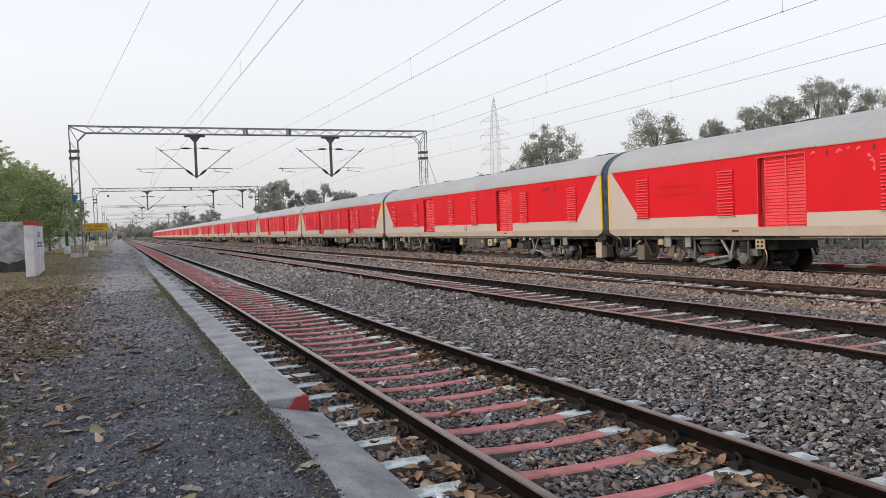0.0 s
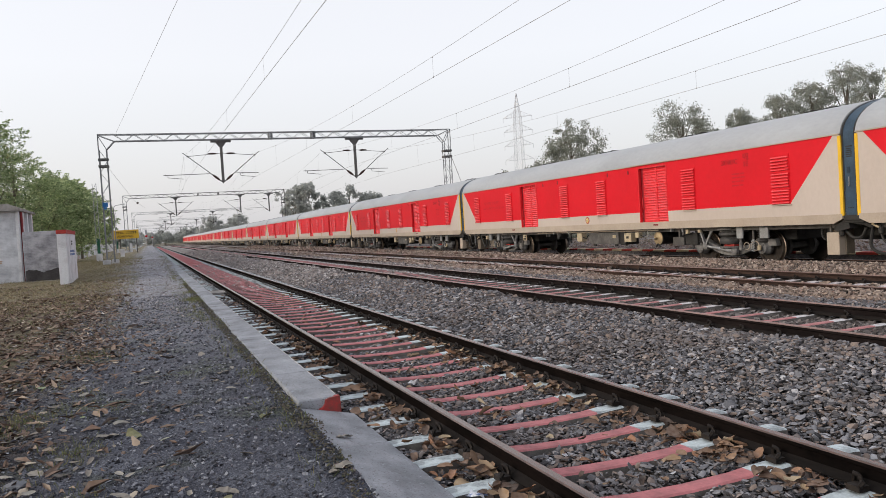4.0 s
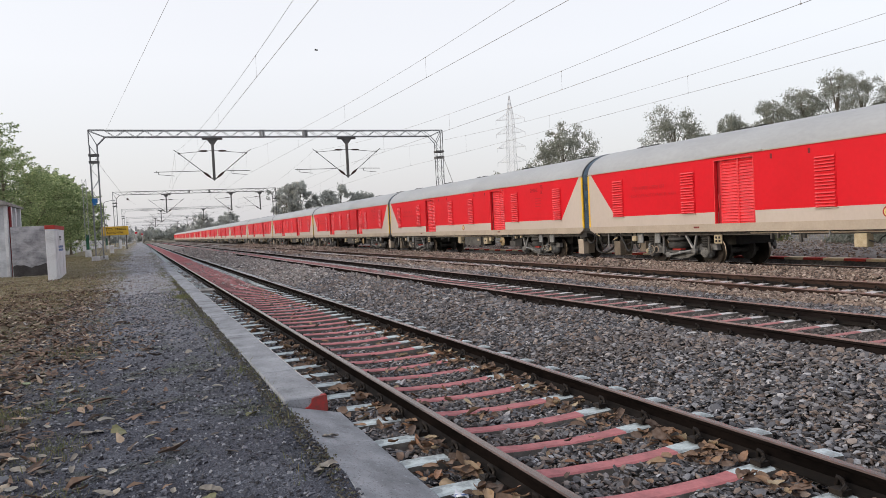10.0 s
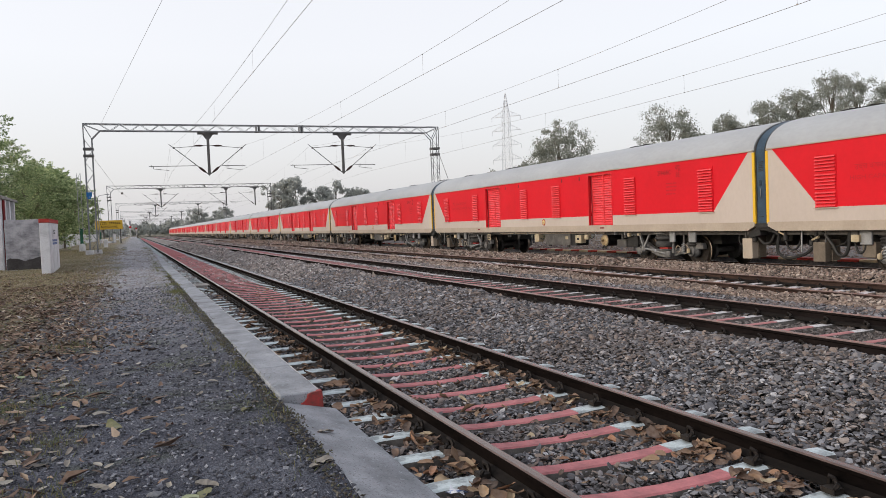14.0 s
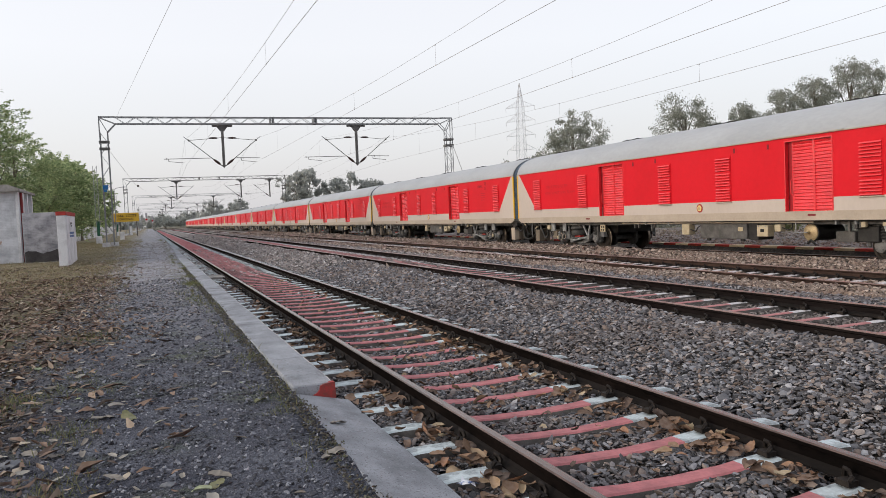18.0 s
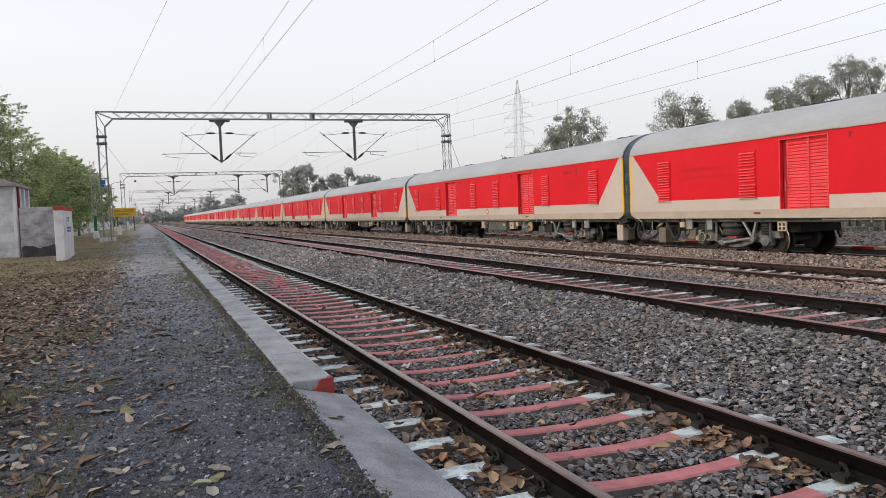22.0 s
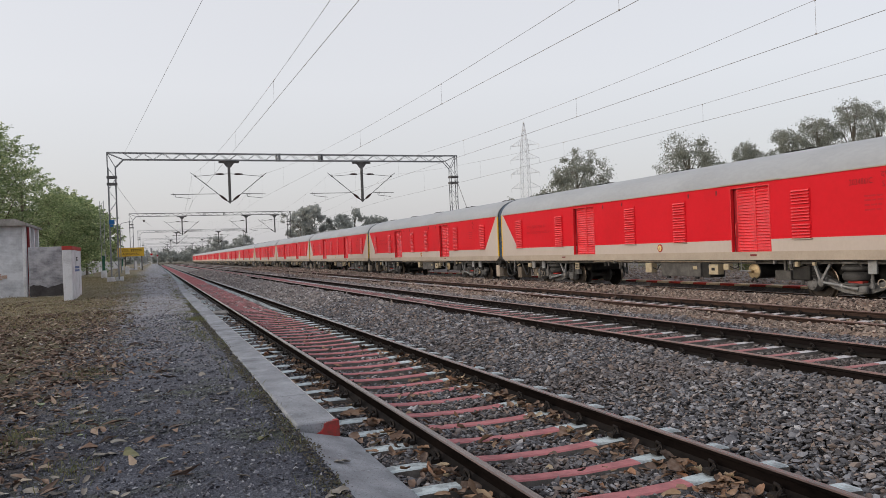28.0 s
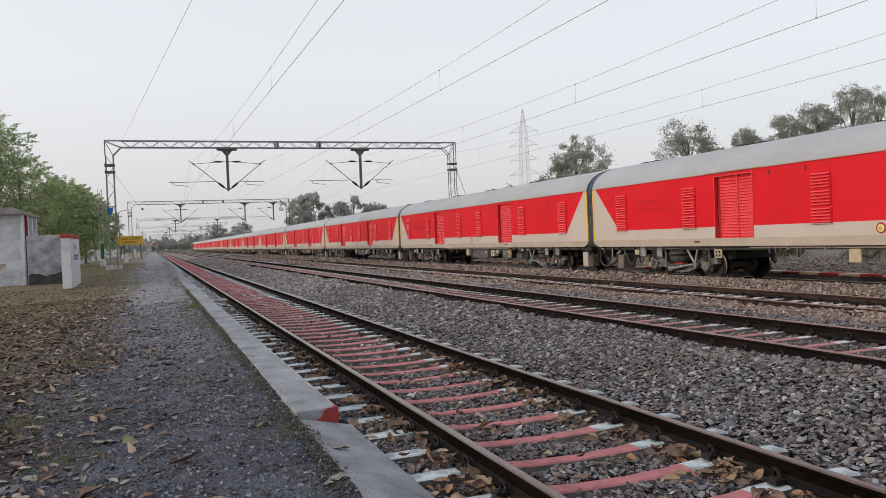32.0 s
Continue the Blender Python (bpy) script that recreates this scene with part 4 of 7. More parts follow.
def build_coach():
    coach = thing("parcel_van", "red and cream high-capacity parcel van with grey roof", "railway coach", "coaches of the parcel train")
    L = COACH
    # inner shell and floor
    m = Mesh()
    m.box(-1.49, 1.49, -L + 0.28, -0.28, SILL0 + 0.06, 3.05)
    part("inner_shell", m, UNDER, coach)
    # roof
    m = Mesh()
    m.prism(ARCH + [(1.45, 2.98), (-1.45, 2.98)], -L + 0.21, -0.21)
    part("roof", m, ROOF, coach, "weathered grey curved roof", smooth=True)
    for s in (-1, 1):
        m = Mesh()
        m.box(min(s * 1.60, s * 1.650), max(s * 1.60, s * 1.650), -L + 0.22, -0.22, EAVE - 0.012, EAVE + 0.018)
        for a, b in DOORS:
            m.box(min(s * 1.60, s * 1.672), max(s * 1.60, s * 1.672), -b - 0.35, -a + 0.35, EAVE + 0.0, EAVE + 0.03)
        part("rain_gutter", m, SILL_CREAM, coach)
    for y in (-1.6, -2.2, -6.6, -7.2, -11.4, -12.0, -16.5, -17.1, -21.5, -22.1):
        m = Mesh()
        m.box(-0.24, 0.24, y - 0.24, y + 0.24, 3.85, 3.90)
        for i in range(3):
            m.tube((-0.18 + i * 0.18, y, 3.89), (-0.18 + i * 0.18, y, 3.918), 0.06, 8)
        part("roof_ventilator", m, BLACK, coach, "small dark roof ventilator")
    for s in (-1, 1):
        def skin(name, outline, mat, label=""):
            part(name, Mesh().slab(outline, s * 1.49, s * SIDE), mat, coach, label)
        # sill band, belt and red panels around the door openings
        part("sill", Mesh().slab([(-L + 0.50, SILL0), (-0.50, SILL0), (-0.23, SILL0 + 0.12), (-0.23, SILL1), (-L + 0.23, SILL1), (-L + 0.23, SILL0 + 0.12)], s * 1.50, s * (SIDE + 0.012)), SILL_CREAM, coach, "dusty cream sill band")
        cuts = [0.23] + [e for d in DOORS for e in d] + [L - 0.23]
        for i, (a, b) in enumerate(zip(cuts[::2], cuts[1::2])):
            if i == 0:
                skin("belt_panel", [(-a, SILL1), (-b, SILL1), (-b, BELT), (-1.86, BELT), (-0.40, EAVE), (-a, EAVE)], CREAM)
                skin("red_panel", [(-0.40, EAVE), (-1.86, BELT), (-b, BELT), (-b, EAVE)], RED)
            elif i == 2:
                skin("belt_panel", [(-a, SILL1), (-a, BELT), (-L + 1.78, BELT), (-L + 0.40, EAVE), (-b, EAVE), (-b, SILL1)], CREAM)
                skin("red_panel", [(-a, EAVE), (-a, BELT), (-L + 1.78, BELT), (-L + 0.40, EAVE)], RED)
            else:
                skin("belt_panel", [(-a, SILL1), (-b, SILL1), (-b, BELT), (-a, BELT)], CREAM)
                skin("red_panel", [(-a, BELT), (-b, BELT), (-b, EAVE), (-a, EAVE)], RED)
        for a, b in DOORS:
            skin("door_lintel", [(-a, 2.93), (-b, 2.93), (-b, EAVE), (-a, EAVE)], RED)
            x = s * 1.53
            m = Mesh()
            m.box(min(x, s * 1.49), max(x, s * 1.49), -b + 0.0, -a - 0.15, SILL1, 2.93)
            part("door_jamb", Mesh().box(min(s * 1.488, s * 1.50), max(s * 1.488, s * 1.50), -a - 0.16, -a, SILL1, 2.93), JAMB, coach, "recess beside the door, its shade painted as a darker red")
            door = part("sliding_door", m, RED_DOOR, coach, "red ribbed sliding door")
            for leaf_a, leaf_b in ((a + 0.22, a + 0.83), (a + 0.90, b - 0.02)):
                m = Mesh()
                zs = [(SILL1 + 0.03 + i * 0.083 + dz, dx) for i in range(21) for dz, dx in ((0.0, 0.004), (0.022, 0.034), (0.062, 0.006))]
                m.add([(x + s * dx, -yy, z) for z, dx in zs for yy in (leaf_a, leaf_b)], [(2 * i, 2 * i + 1, 2 * i + 3, 2 * i + 2) for i in range(len(zs) - 1)])
                part("ribbed_leaf", m, RED_DOOR, door)
            part("door_stile", Mesh().box(min(x, x + s * 0.03), max(x, x + s * 0.03), -a - 0.90, -a - 0.83, SILL1, 2.93), RED_DOOR, door)
            m = Mesh()
            xx = x + s * 0.03
            m.chain([(xx, -a - 0.18, 1.55), (xx + s * 0.06, -a - 0.18, 1.60), (xx + s * 0.06, -a - 0.18, 1.92), (xx, -a - 0.18, 1.97)], 0.012, 6)
            part("door_handle", m, RED_DOOR, door)
            m = Mesh().box(min(x, s * (SIDE + 0.008)), max(x, s * (SIDE + 0.008)), -a - 0.02, -a + 0.008, SILL1, 2.94)
            m.box(min(x, s * (SIDE + 0.008)), max(x, s * (SIDE + 0.008)), -b - 0.02, -b + 0.02, SILL1, 2.94)
            m.box(min(x, s * (SIDE + 0.008)), max(x, s * (SIDE + 0.008)), -b, -a, 2.915, 2.945)
            part("door_surround", m, RED_DOOR, door)
        for u in VENTS:
            v = part("louvre", louvre(u, s).data("louvre", [RED, LOUVRE]), None, coach)
            m = Mesh().box(min(s * SIDE, s * (SIDE + 0.045)), max(s * SIDE, s * (SIDE + 0.045)), -u - 0.65, -u + 0.03, 1.432, 1.452)
            part("louvre_sill", m, SILL_CREAM, v, "cream drip sill")
        for y in (-0.235, -L + 0.235):
            part("yellow_strip", Mesh().box(min(s * 1.5, s * 1.626), max(s * 1.5, s * 1.626), y - 0.044, y + 0.044, 1.10, 2.99), YELLOW, coach, "yellow end stripe")
        for u, z in ((8.95, 2.79), (10.17, 2.80), (13.75, 2.80), (15.0, 2.79)):
            part("label_clip", Mesh().box(min(s * SIDE, s * 1.632), max(s * SIDE, s * 1.632), -u - 0.03, -u + 0.03, z, z + 0.13), MAROON, coach)
        for u in (6.0, 16.4):
            part("sill_plate", Mesh().box(min(s * 1.63, s * 1.64), max(s * 1.63, s * 1.64), -u - 0.12, -u + 0.12, 1.02, 1.07), MAROON, coach)
    # round badge on the belt
    badge = part("round_badge", Mesh().lathe([(-1.632, 0.125), (-1.62, 0.13)], (0, -12.25, 1.30), "x", 24), EDGE_RED, coach, "round red and cream badge")
    part("badge_disc", Mesh().lathe([(-1.637, 0.088), (-1.625, 0.088)], (0, -12.25, 1.30), "x", 20), BADGE, badge, "pale yellow disc")
    part("badge_figure", Mesh().lathe([(-1.641, 0.045), (-1.63, 0.05)], (0, -12.24, 1.29), "x", 7), BRASS, badge)
    # writing
    lettering("van_lettering", "HIGH CAPACITY PARCEL VAN", 0.145, FAINT, coach, (-1.627, -2.72, 2.07), 1.22)
    lettering("script_lettering", "\u0909\u091a\u094d\u091a \u0915\u094d\u0937\u092e\u0924\u093e \u092a\u093e\u0930\u094d\u0938\u0932 \u092f\u093e\u0928", 0.19, FAINT, coach, (-1.627, -2.86, 2.30), 0.95)
    lettering("zone_letters", "SE", 0.19, DARKTEXT, coach, (-1.627, -20.42, 2.56))
    lettering("zone_script", "\u0926\u092a\u0942", 0.20, DARKTEXT, coach, (-1.627, -20.40, 2.78))
    m = Mesh()
    for z, widths in ((2.36, (0.30, 0.16)), (2.26, (0.18, 0.1, 0.16)), (2.15, (0.14, 0.16, 0.1)), (2.04, (0.28, 0.12))):
        bars(m, -19.95, z, widths, 0.04, -1.622)
    tagged(part("notice_writing", m, FAINT, coach), kind="stuff")
    # end gangway
    m = Mesh()
    ring = [(-1.575, 1.08), (-1.59, 3.05)] + [(x * 0.985, z - 0.015) for x, z in ARCH[1:-1]] + [(1.59, 3.05), (1.575, 1.08)]
    m.prism(ring, -0.185, 0.185)
    gang = part("gangway", m, GANG, coach, "dark blue-grey flexible gangway between vans", smooth=True)
    for y in (-0.165, 0.165):
        m = Mesh().prism([(x * 1.006, z + 0.006 if z > 3 else z) for x, z in ring], y - 0.02, y + 0.02)
        part("gangway_rim", m, BLACK, gang)
    m = Mesh()
    for z, widths in ((2.71, (0.03, 0.10, 0.03)), (2.655, (0.13,)), (2.61, (0.05, 0.06)), (2.565, (0.12, 0.04)), (2.52, (0.16,)), (2.475, (0.09, 0.05)), (1.27, (0.03, 0.03, 0.03, 0.03))):
        y = -(sum(widths) + 0.012 * (len(widths) - 1)) / 2
        for w in widths:
            m.box(-1.599, -1.588, y, y + w, z, z + 0.022)
            y += w + 0.012
    tagged(part("gangway_writing", m, BLACK, gang), kind="stuff")
    part("gangway_plate", Mesh().box(-1.597, -1.585, -0.01, 0.08, 2.10, 2.24, bevel=0.004), GANGDARK, gang)
    part("gangway_handle", Mesh().tube((-1.598, 0.02, 2.02), (-1.612, 0.01, 1.98), 0.009, 6).tube((-1.612, 0.01, 1.98), (-1.612, 0.015, 1.82), 0.009, 6).tube((-1.612, 0.015, 1.82), (-1.598, 0.04, 1.79), 0.009, 6), ALU, gang)
    part("gangway_flap", Mesh().box(-1.596, -1.58, -0.145, 0.145, 1.10, 1.70, bevel=0.006), GANG, gang)
    m = Mesh()
    m.box(-1.56, 1.56, -0.30, 0.30, 0.92, 1.10, bevel=0.02)
    m.box(-0.9, 0.9, -0.34, 0.34, 0.60, 0.92)
    m.chain([(-1.5, -0.5, 0.80), (-1.5, -0.25, 0.9), (-1.5, 0.1, 0.95), (-1.45, 0.4, 0.86)], 0.04, 6)
    part("coupler", m, BLACK, coach)
    # boxes, hoses and cocks at both ends
    for y, z0, z1, mat, lab in ((-1.71, 0.14, 0.62, ENDBOX, "dusty brown end box"), (-L + 0.65, 0.15, 0.70, SILL_CREAM, "dusty cream end step box")):
        part("end_box", Mesh().box(-1.50, -1.28, y - 0.18, y + 0.18, z0, z1, bevel=0.012), mat, coach, lab)
        part("box_back", Mesh().box(-1.28, -1.02, y - 0.20, y + 0.17, z0 + 0.02, z1 + 0.05), ENDBOX, coach)
        for dy in (-0.13, 0.13):
            part("box_hanger", Mesh().box(-1.42, -1.36, y + dy - 0.02, y + dy + 0.02, z1 - 0.01, 0.92), UNDER, coach)
    part("locker_box", Mesh().box(-1.36, -1.05, -3.15, -2.79, 0.27, 0.62, bevel=0.012), ENDBOX, coach, "brown locker behind the bracket plate")
    part("socket_box", Mesh().box(-1.52, -1.36, -2.84, -2.62, 0.63, 0.80, bevel=0.012), BOXCREAM, coach, "small cream socket box")
    part("socket_stalk", Mesh().box(-1.46, -1.42, -2.76, -2.70, 0.79, 0.92), UNDER, coach)
    # plain black block added at each end for the darkness between the boxes
    for y in (-0.95, -L + 0.95):
        part("end_shade_block", Mesh().box(-0.42, 0.42, y - 0.75, y + 1.0 if y < -12 else y + 0.6, 0.46, 0.90, bevel=0.03), BLACK, coach)
    hoses = [([(-0.55, 0.90), (-0.45, 0.80), (-0.39, 0.62), (-0.37, 0.38), (-0.50, 0.25), (-0.76, 0.20), (-1.06, 0.26), (-1.30, 0.34), (-1.50, 0.49), (-1.60, 0.66), (-1.58, 0.84)], 0.036),
             ([(-1.72, 0.90), (-1.88, 0.72), (-2.06, 0.50), (-2.16, 0.34), (-2.30, 0.29), (-2.42, 0.38), (-2.48, 0.58), (-2.49, 0.88)], 0.034),
             ([(-2.58, 0.88), (-2.61, 0.60), (-2.68, 0.40), (-2.80, 0.38), (-2.88, 0.50), (-2.88, 0.70)], 0.024),
             ([(-0.62, 0.90), (-0.66, 0.60), (-0.80, 0.42), (-1.00, 0.46), (-1.12, 0.66), (-1.14, 0.90)], 0.022),
             ([(-L + 0.42, 0.90), (-L + 0.30, 0.70), (-L + 0.12, 0.56), (-L - 0.10, 0.60), (-L - 0.22, 0.80)], 0.032),
             ([(-L + 1.05, 0.88), (-L + 1.10, 0.66), (-L + 1.02, 0.52), (-L + 0.92, 0.60), (-L + 0.90, 0.86)], 0.016)]
    for k, (pts, r) in enumerate(hoses):
        part("air_hose", Mesh().chain(supple([(-1.45 + 0.05 * (k % 3), y, z) for y, z in pts]), r * 1.15, 7), BLACK, coach, "looped black air hose", smooth=True)
    for y, z, tilt in ((-0.52, 0.83, -0.09), (-1.58, 0.70, 0.10), (-L + 0.36, 0.80, 0.05)):
        part("hose_cock", Mesh().tube((-1.46, y - tilt, z + 0.05), (-1.47, y + tilt, z - 0.03), 0.036, 8, r2=0.024), BOXCREAM, coach, "cream painted hose cock")
        part("hose_coupling", Mesh().lathe([(-0.09, 0.045), (-0.06, 0.07), (0.04, 0.07), (0.07, 0.05)], (-1.44, y + tilt * 1.3, z - 0.10), "z", 10), BLACK, coach)
    part("release_rod", Mesh().tube((-1.46, -1.17, 0.90), (-1.46, -1.15, 0.36), 0.020, 6), ALU, coach, "pale brake release rod")
    for y in (-3.40, -L + 3.40):
        part("coiled_pipe", Mesh().chain([(-1.40 + 0.045 * math.cos(i * 1.05), y + 0.045 * math.sin(i * 1.05), 0.20 + 0.011 * i) for i in range(32)], 0.013, 5), ALU, coach, "pale coiled pipe")
    part("jumper_cable", Mesh().chain([(-1.3, -1.2, 0.85), (-1.3, -1.5, 0.55), (-1.3, -1.9, 0.45), (-1.3, -2.3, 0.6), (-1.3, -2.45, 0.85)], 0.02, 6), BLACK, coach)
    m = Mesh().slab([(0.16, 1.04), (0.52, 0.86), (0.56, 0.78), (0.46, 0.72), (0.10, 0.80)], -1.55, -1.30)
    part("buffer_wing", m, BLACK, coach, "black sloping foot plate under the gangway")
    part("gangway_foot", Mesh().box(-1.60, -1.2, -0.24, 0.22, 0.98, 1.12, bevel=0.015), BLACK, coach)
    # underframe and gear
    m = Mesh()
    for x in (-1.35, -0.5, 0.5, 1.35):
        m.box(x - 0.05, x + 0.05, -L + 0.5, -0.5, 0.80, 0.94)
    for y in np.arange(-L + 1.0, -0.6, 1.6):
        m.box(-1.4, 1.4, y - 0.05, y + 0.05, 0.82, 0.93)
    part("underframe", m, UNDER, coach)
    # black sheet added beneath the floor so that the underside stays dark
    part("underside_shade_sheet", Mesh().box(-1.42, 1.42, -L + 0.6, -0.6, 0.90, 0.955), BLACK, coach)
    part("brake_pipe", Mesh().tube((-1.48, -L + 7.5, 0.86), (-1.48, -8.0, 0.86), 0.022, 6), SILL_CREAM, coach)
    box_list = [("battery_box", (-1.50, -0.7, -14.02, -12.10, 0.40, 0.82), UNDER, "dark grey battery box"), ("battery_box_lid", (-1.53, -1.50, -13.90, -13.70, 0.62, 0.73), BOXCREAM, "small cream data plate"),
                ("junction_box", (-1.53, -1.3, -11.62, -11.28, 0.50, 0.82), BOXCREAM, "cream junction box"), ("valve_box", (-1.53, -1.3, -14.83, -14.43, 0.48, 0.78), BOXCREAM, "cream valve box"),
                ("relay_box", (-1.53, -1.35, -15.27, -15.06, 0.62, 0.80), BOXCREAM, "small cream relay box"), ("side_box", (-1.45, -0.9, -14.40, -14.04, 0.38, 0.84), BLACK, "black cabinet"), ("sand_box", (-1.32, -0.9, -17.36, -16.82, 0.36, 0.62), UNDER, "dark brown box behind the tank"), ("equipment_case", (-1.34, -0.7, -18.02, -17.46, 0.38, 0.74), BLACK, "black equipment case"), ("cable_socket", (-1.50, -1.40, -17.80, -17.68, 0.73, 0.86), BOXCREAM, "small cream socket"),
                ("lamp_socket", (-1.54, -1.45, -18.38, -18.28, 0.76, 0.85), BOXCREAM, "small cream socket")]
    for name, b, mat, lab in box_list:
        part(name, Mesh().box(*b, bevel=0.014), mat, coach, lab)
    part("box_label", Mesh().box(-1.534, -1.53, -14.70, -14.56, 0.60, 0.68), INK, coach)
    for y in (-14.50, -14.76):
        part("box_latch", Mesh().box(-1.545, -1.53, y - 0.02, y + 0.02, 0.74, 0.77), ALU, coach)
    part("conduit", Mesh().chain([(-1.46, -11.62, 0.66), (-1.46, -11.85, 0.60), (-1.46, -11.95, 0.72), (-1.46, -12.12, 0.80)], 0.018, 6), BLACK, coach)
    part("conduit", Mesh().chain([(-1.46, -15.27, 0.72), (-1.46, -15.45, 0.66), (-1.46, -15.60, 0.70), (-1.46, -15.62, 0.90)], 0.016, 6), BLACK, coach)
    for y in (-9.4, -10.6, -17.0, -17.56):
        part("pipe_clamp", Mesh().box(-1.52, -1.42, y - 0.025, y + 0.025, 0.80, 0.92), ALU, coach)
    for y in (-12.4, -13.8):
        part("box_foot", Mesh().box(-1.47, -1.40, y - 0.06, y + 0.06, 0.33, 0.40), BLACK, coach)
    tank = part("air_tank", Mesh().lathe([(-0.30, 0.03), (-0.32, 0.16), (-0.40, 0.215), (-1.24, 0.215), (-1.25, 0.238), (-1.29, 0.238), (-1.30, 0.22)], (0, -16.05, 0.59), "x", 24), BLACK, coach, "black air reservoir with brass end", smooth=True)
    part("tank_dome", Mesh().lathe([(-1.295, 0.225), (-1.32, 0.215), (-1.345, 0.17), (-1.36, 0.10), (-1.365, 0.045), (-1.44, 0.04), (-1.445, 0.02)], (0, -16.05, 0.59), "x", 24), BRASS, tank, "brass-coloured domed tank end", smooth=True)
    m = Mesh().tube((-1.38, -16.12, 0.40), (-1.38, -16.02, 0.31), 0.03, 6)
    m.tube((-1.38, -16.12, 0.40), (-1.38, -16.24, 0.31), 0.03, 6)
    part("drain_valve", m, BLACK, tank)
    m = Mesh().tube((-1.50, -16.12, 0.60), (-1.50, -15.70, 0.60), 0.016, 6)
    m.tube((-1.50, -15.76, 0.60), (-1.50, -15.76, 0.90), 0.014, 6)
    part("valve_rod", m, ALU, tank)
    part("water_tank", Mesh().lathe([(-18.0, 0.1), (-17.95, 0.2), (-17.6, 0.22), (-17.56, 0.22)], (-0.7, 0, 0.58), "y", 16), BLACK, coach)
    rng = random.Random(3)
    for i in range(9):
        y = rng.choice((rng.uniform(-10.8, -8.6), rng.uniform(-17.9, -17.2)))
        part("pipe_hanger", Mesh().box(-1.45, -1.38, y - 0.03, y + 0.03, rng.uniform(0.58, 0.72), 0.88), UNDER, coach)
    # bogies
    for c in (-4.55, -L + 4.55):
        q = -1 if c > -12 else 1      # towards the middle of the van
        fr = Mesh()
        for s in (-1, 1):
            x0, x1 = (s * 1.00, s * 1.14) if s > 0 else (-1.14, -1.00)
            fr.slab([(c + 1.75, 0.52), (c + 1.70, 0.70), (c + 1.05, 0.72), (c + 0.78, 0.58), (c + 0.50, 0.47), (c - 0.50, 0.47), (c - 0.78, 0.58), (c - 1.05, 0.72), (c - 1.70, 0.70), (c - 1.75, 0.52), (c - 1.00, 0.50), (c - 0.72, 0.36), (c - 0.40, 0.26), (c, 0.22), (c + 0.40, 0.26), (c + 0.72, 0.36), (c + 1.00, 0.50)], x0, x1)
        fr.tube((-1.05, c + 0.4, 0.42), (1.05, c + 0.4, 0.42), 0.09, 10)
        fr.tube((-1.05, c - 0.4, 0.42), (1.05, c - 0.4, 0.42), 0.09, 10)
        fr.box(-1.3, 1.3, c - 0.28, c + 0.28, 0.90, 1.06)
        bogie = part("bogie", fr, BOGIE, coach, "grimy dark grey bogie frame")
        bogie.location = (0, 0, -0.17)
        # plain black blocks added to stand for the shade inside the bogie
        m = Mesh().box(-0.72, 0.72, c - 2.05, c + 2.05, 0.66, 1.06)
        m.box(-0.66, 0.66, c - 0.8, c + 0.8, 0.24, 0.7)
        part("bogie_shade_block", m, BLACK, bogie)
        for s in (-1, 1):
            x = s * 1.10
            spring = part("air_spring", Mesh().lathe([(0.56, 0.22), (0.58, 0.31), (0.64, 0.35), (0.71, 0.35), (0.76, 0.31), (0.775, 0.27), (0.79, 0.32), (0.84, 0.37), (0.90, 0.36), (0.93, 0.30), (0.99, 0.26)], (x, c, 0.0), "z", 22), RUBBER, bogie, "dark rubber air spring", smooth=True)
            part("spring_plate", Mesh().lathe([(0.985, 0.40), (1.03, 0.40)], (x, c, 0.0), "z", 22), BOGIE, spring)
            part("red_stop", Mesh().box(x + s * 0.10 - 0.10, x + s * 0.10 + 0.10, c - 0.28, c + 0.12, 0.50, 0.56, bevel=0.01), EDGE_RED, bogie, "red painted spring seat")
            part("spring_seat", Mesh().lathe([(0.44, 0.16), (0.46, 0.34), (0.50, 0.36), (0.505, 0.2)], (x, c, 0.0), "z", 20), BOGIE, bogie)
            for top in (0.56, 1.10):
                part("strut_bracket", Mesh().box(x + s * 0.17, x + s * 0.27, c + q * top - 0.075, c + q * top + 0.075, 0.97, 1.08, bevel=0.008) if s > 0 else Mesh().box(x - 0.27, x - 0.17, c + q * top - 0.075, c + q * top + 0.075, 0.97, 1.08, bevel=0.008), ALU, bogie)
            m = Mesh()
            m.bar((x + s * 0.22, c + q * 0.56, 1.02), (x + s * 0.20, c + q * 0.90, 0.54), 0.06)
            m.bar((x + s * 0.22, c + q * 1.10, 1.02), (x + s * 0.20, c + q * 0.92, 0.52), 0.065)
            part("strut", m, ALU, bogie, "light grey V-shaped strut")
            part("strut_foot", Mesh().lathe([(-0.08, 0.05), (-0.05, 0.10), (0.05, 0.10), (0.08, 0.05)], (x + s * 0.18, c + q * 0.91, 0.50), "x", 12), BOGIE, bogie)
            m = Mesh().tube((x + s * 0.21, c + q * 0.88, 0.51), (x + s * 0.21, c + q * 0.30, 0.44), 0.032, 8)
            m.tube((x + s * 0.21, c + q * 0.34, 0.445), (x + s * 0.21, c - q * 0.20, 0.37), 0.048, 10)
            damper = part("yaw_damper", m, ALU, bogie, "grey yaw damper")
            part("damper_band", Mesh().tube((x + s * 0.21, c + q * 0.29, 0.438), (x + s * 0.21, c + q * 0.26, 0.434), 0.052, 10), WHITEWASH, damper)
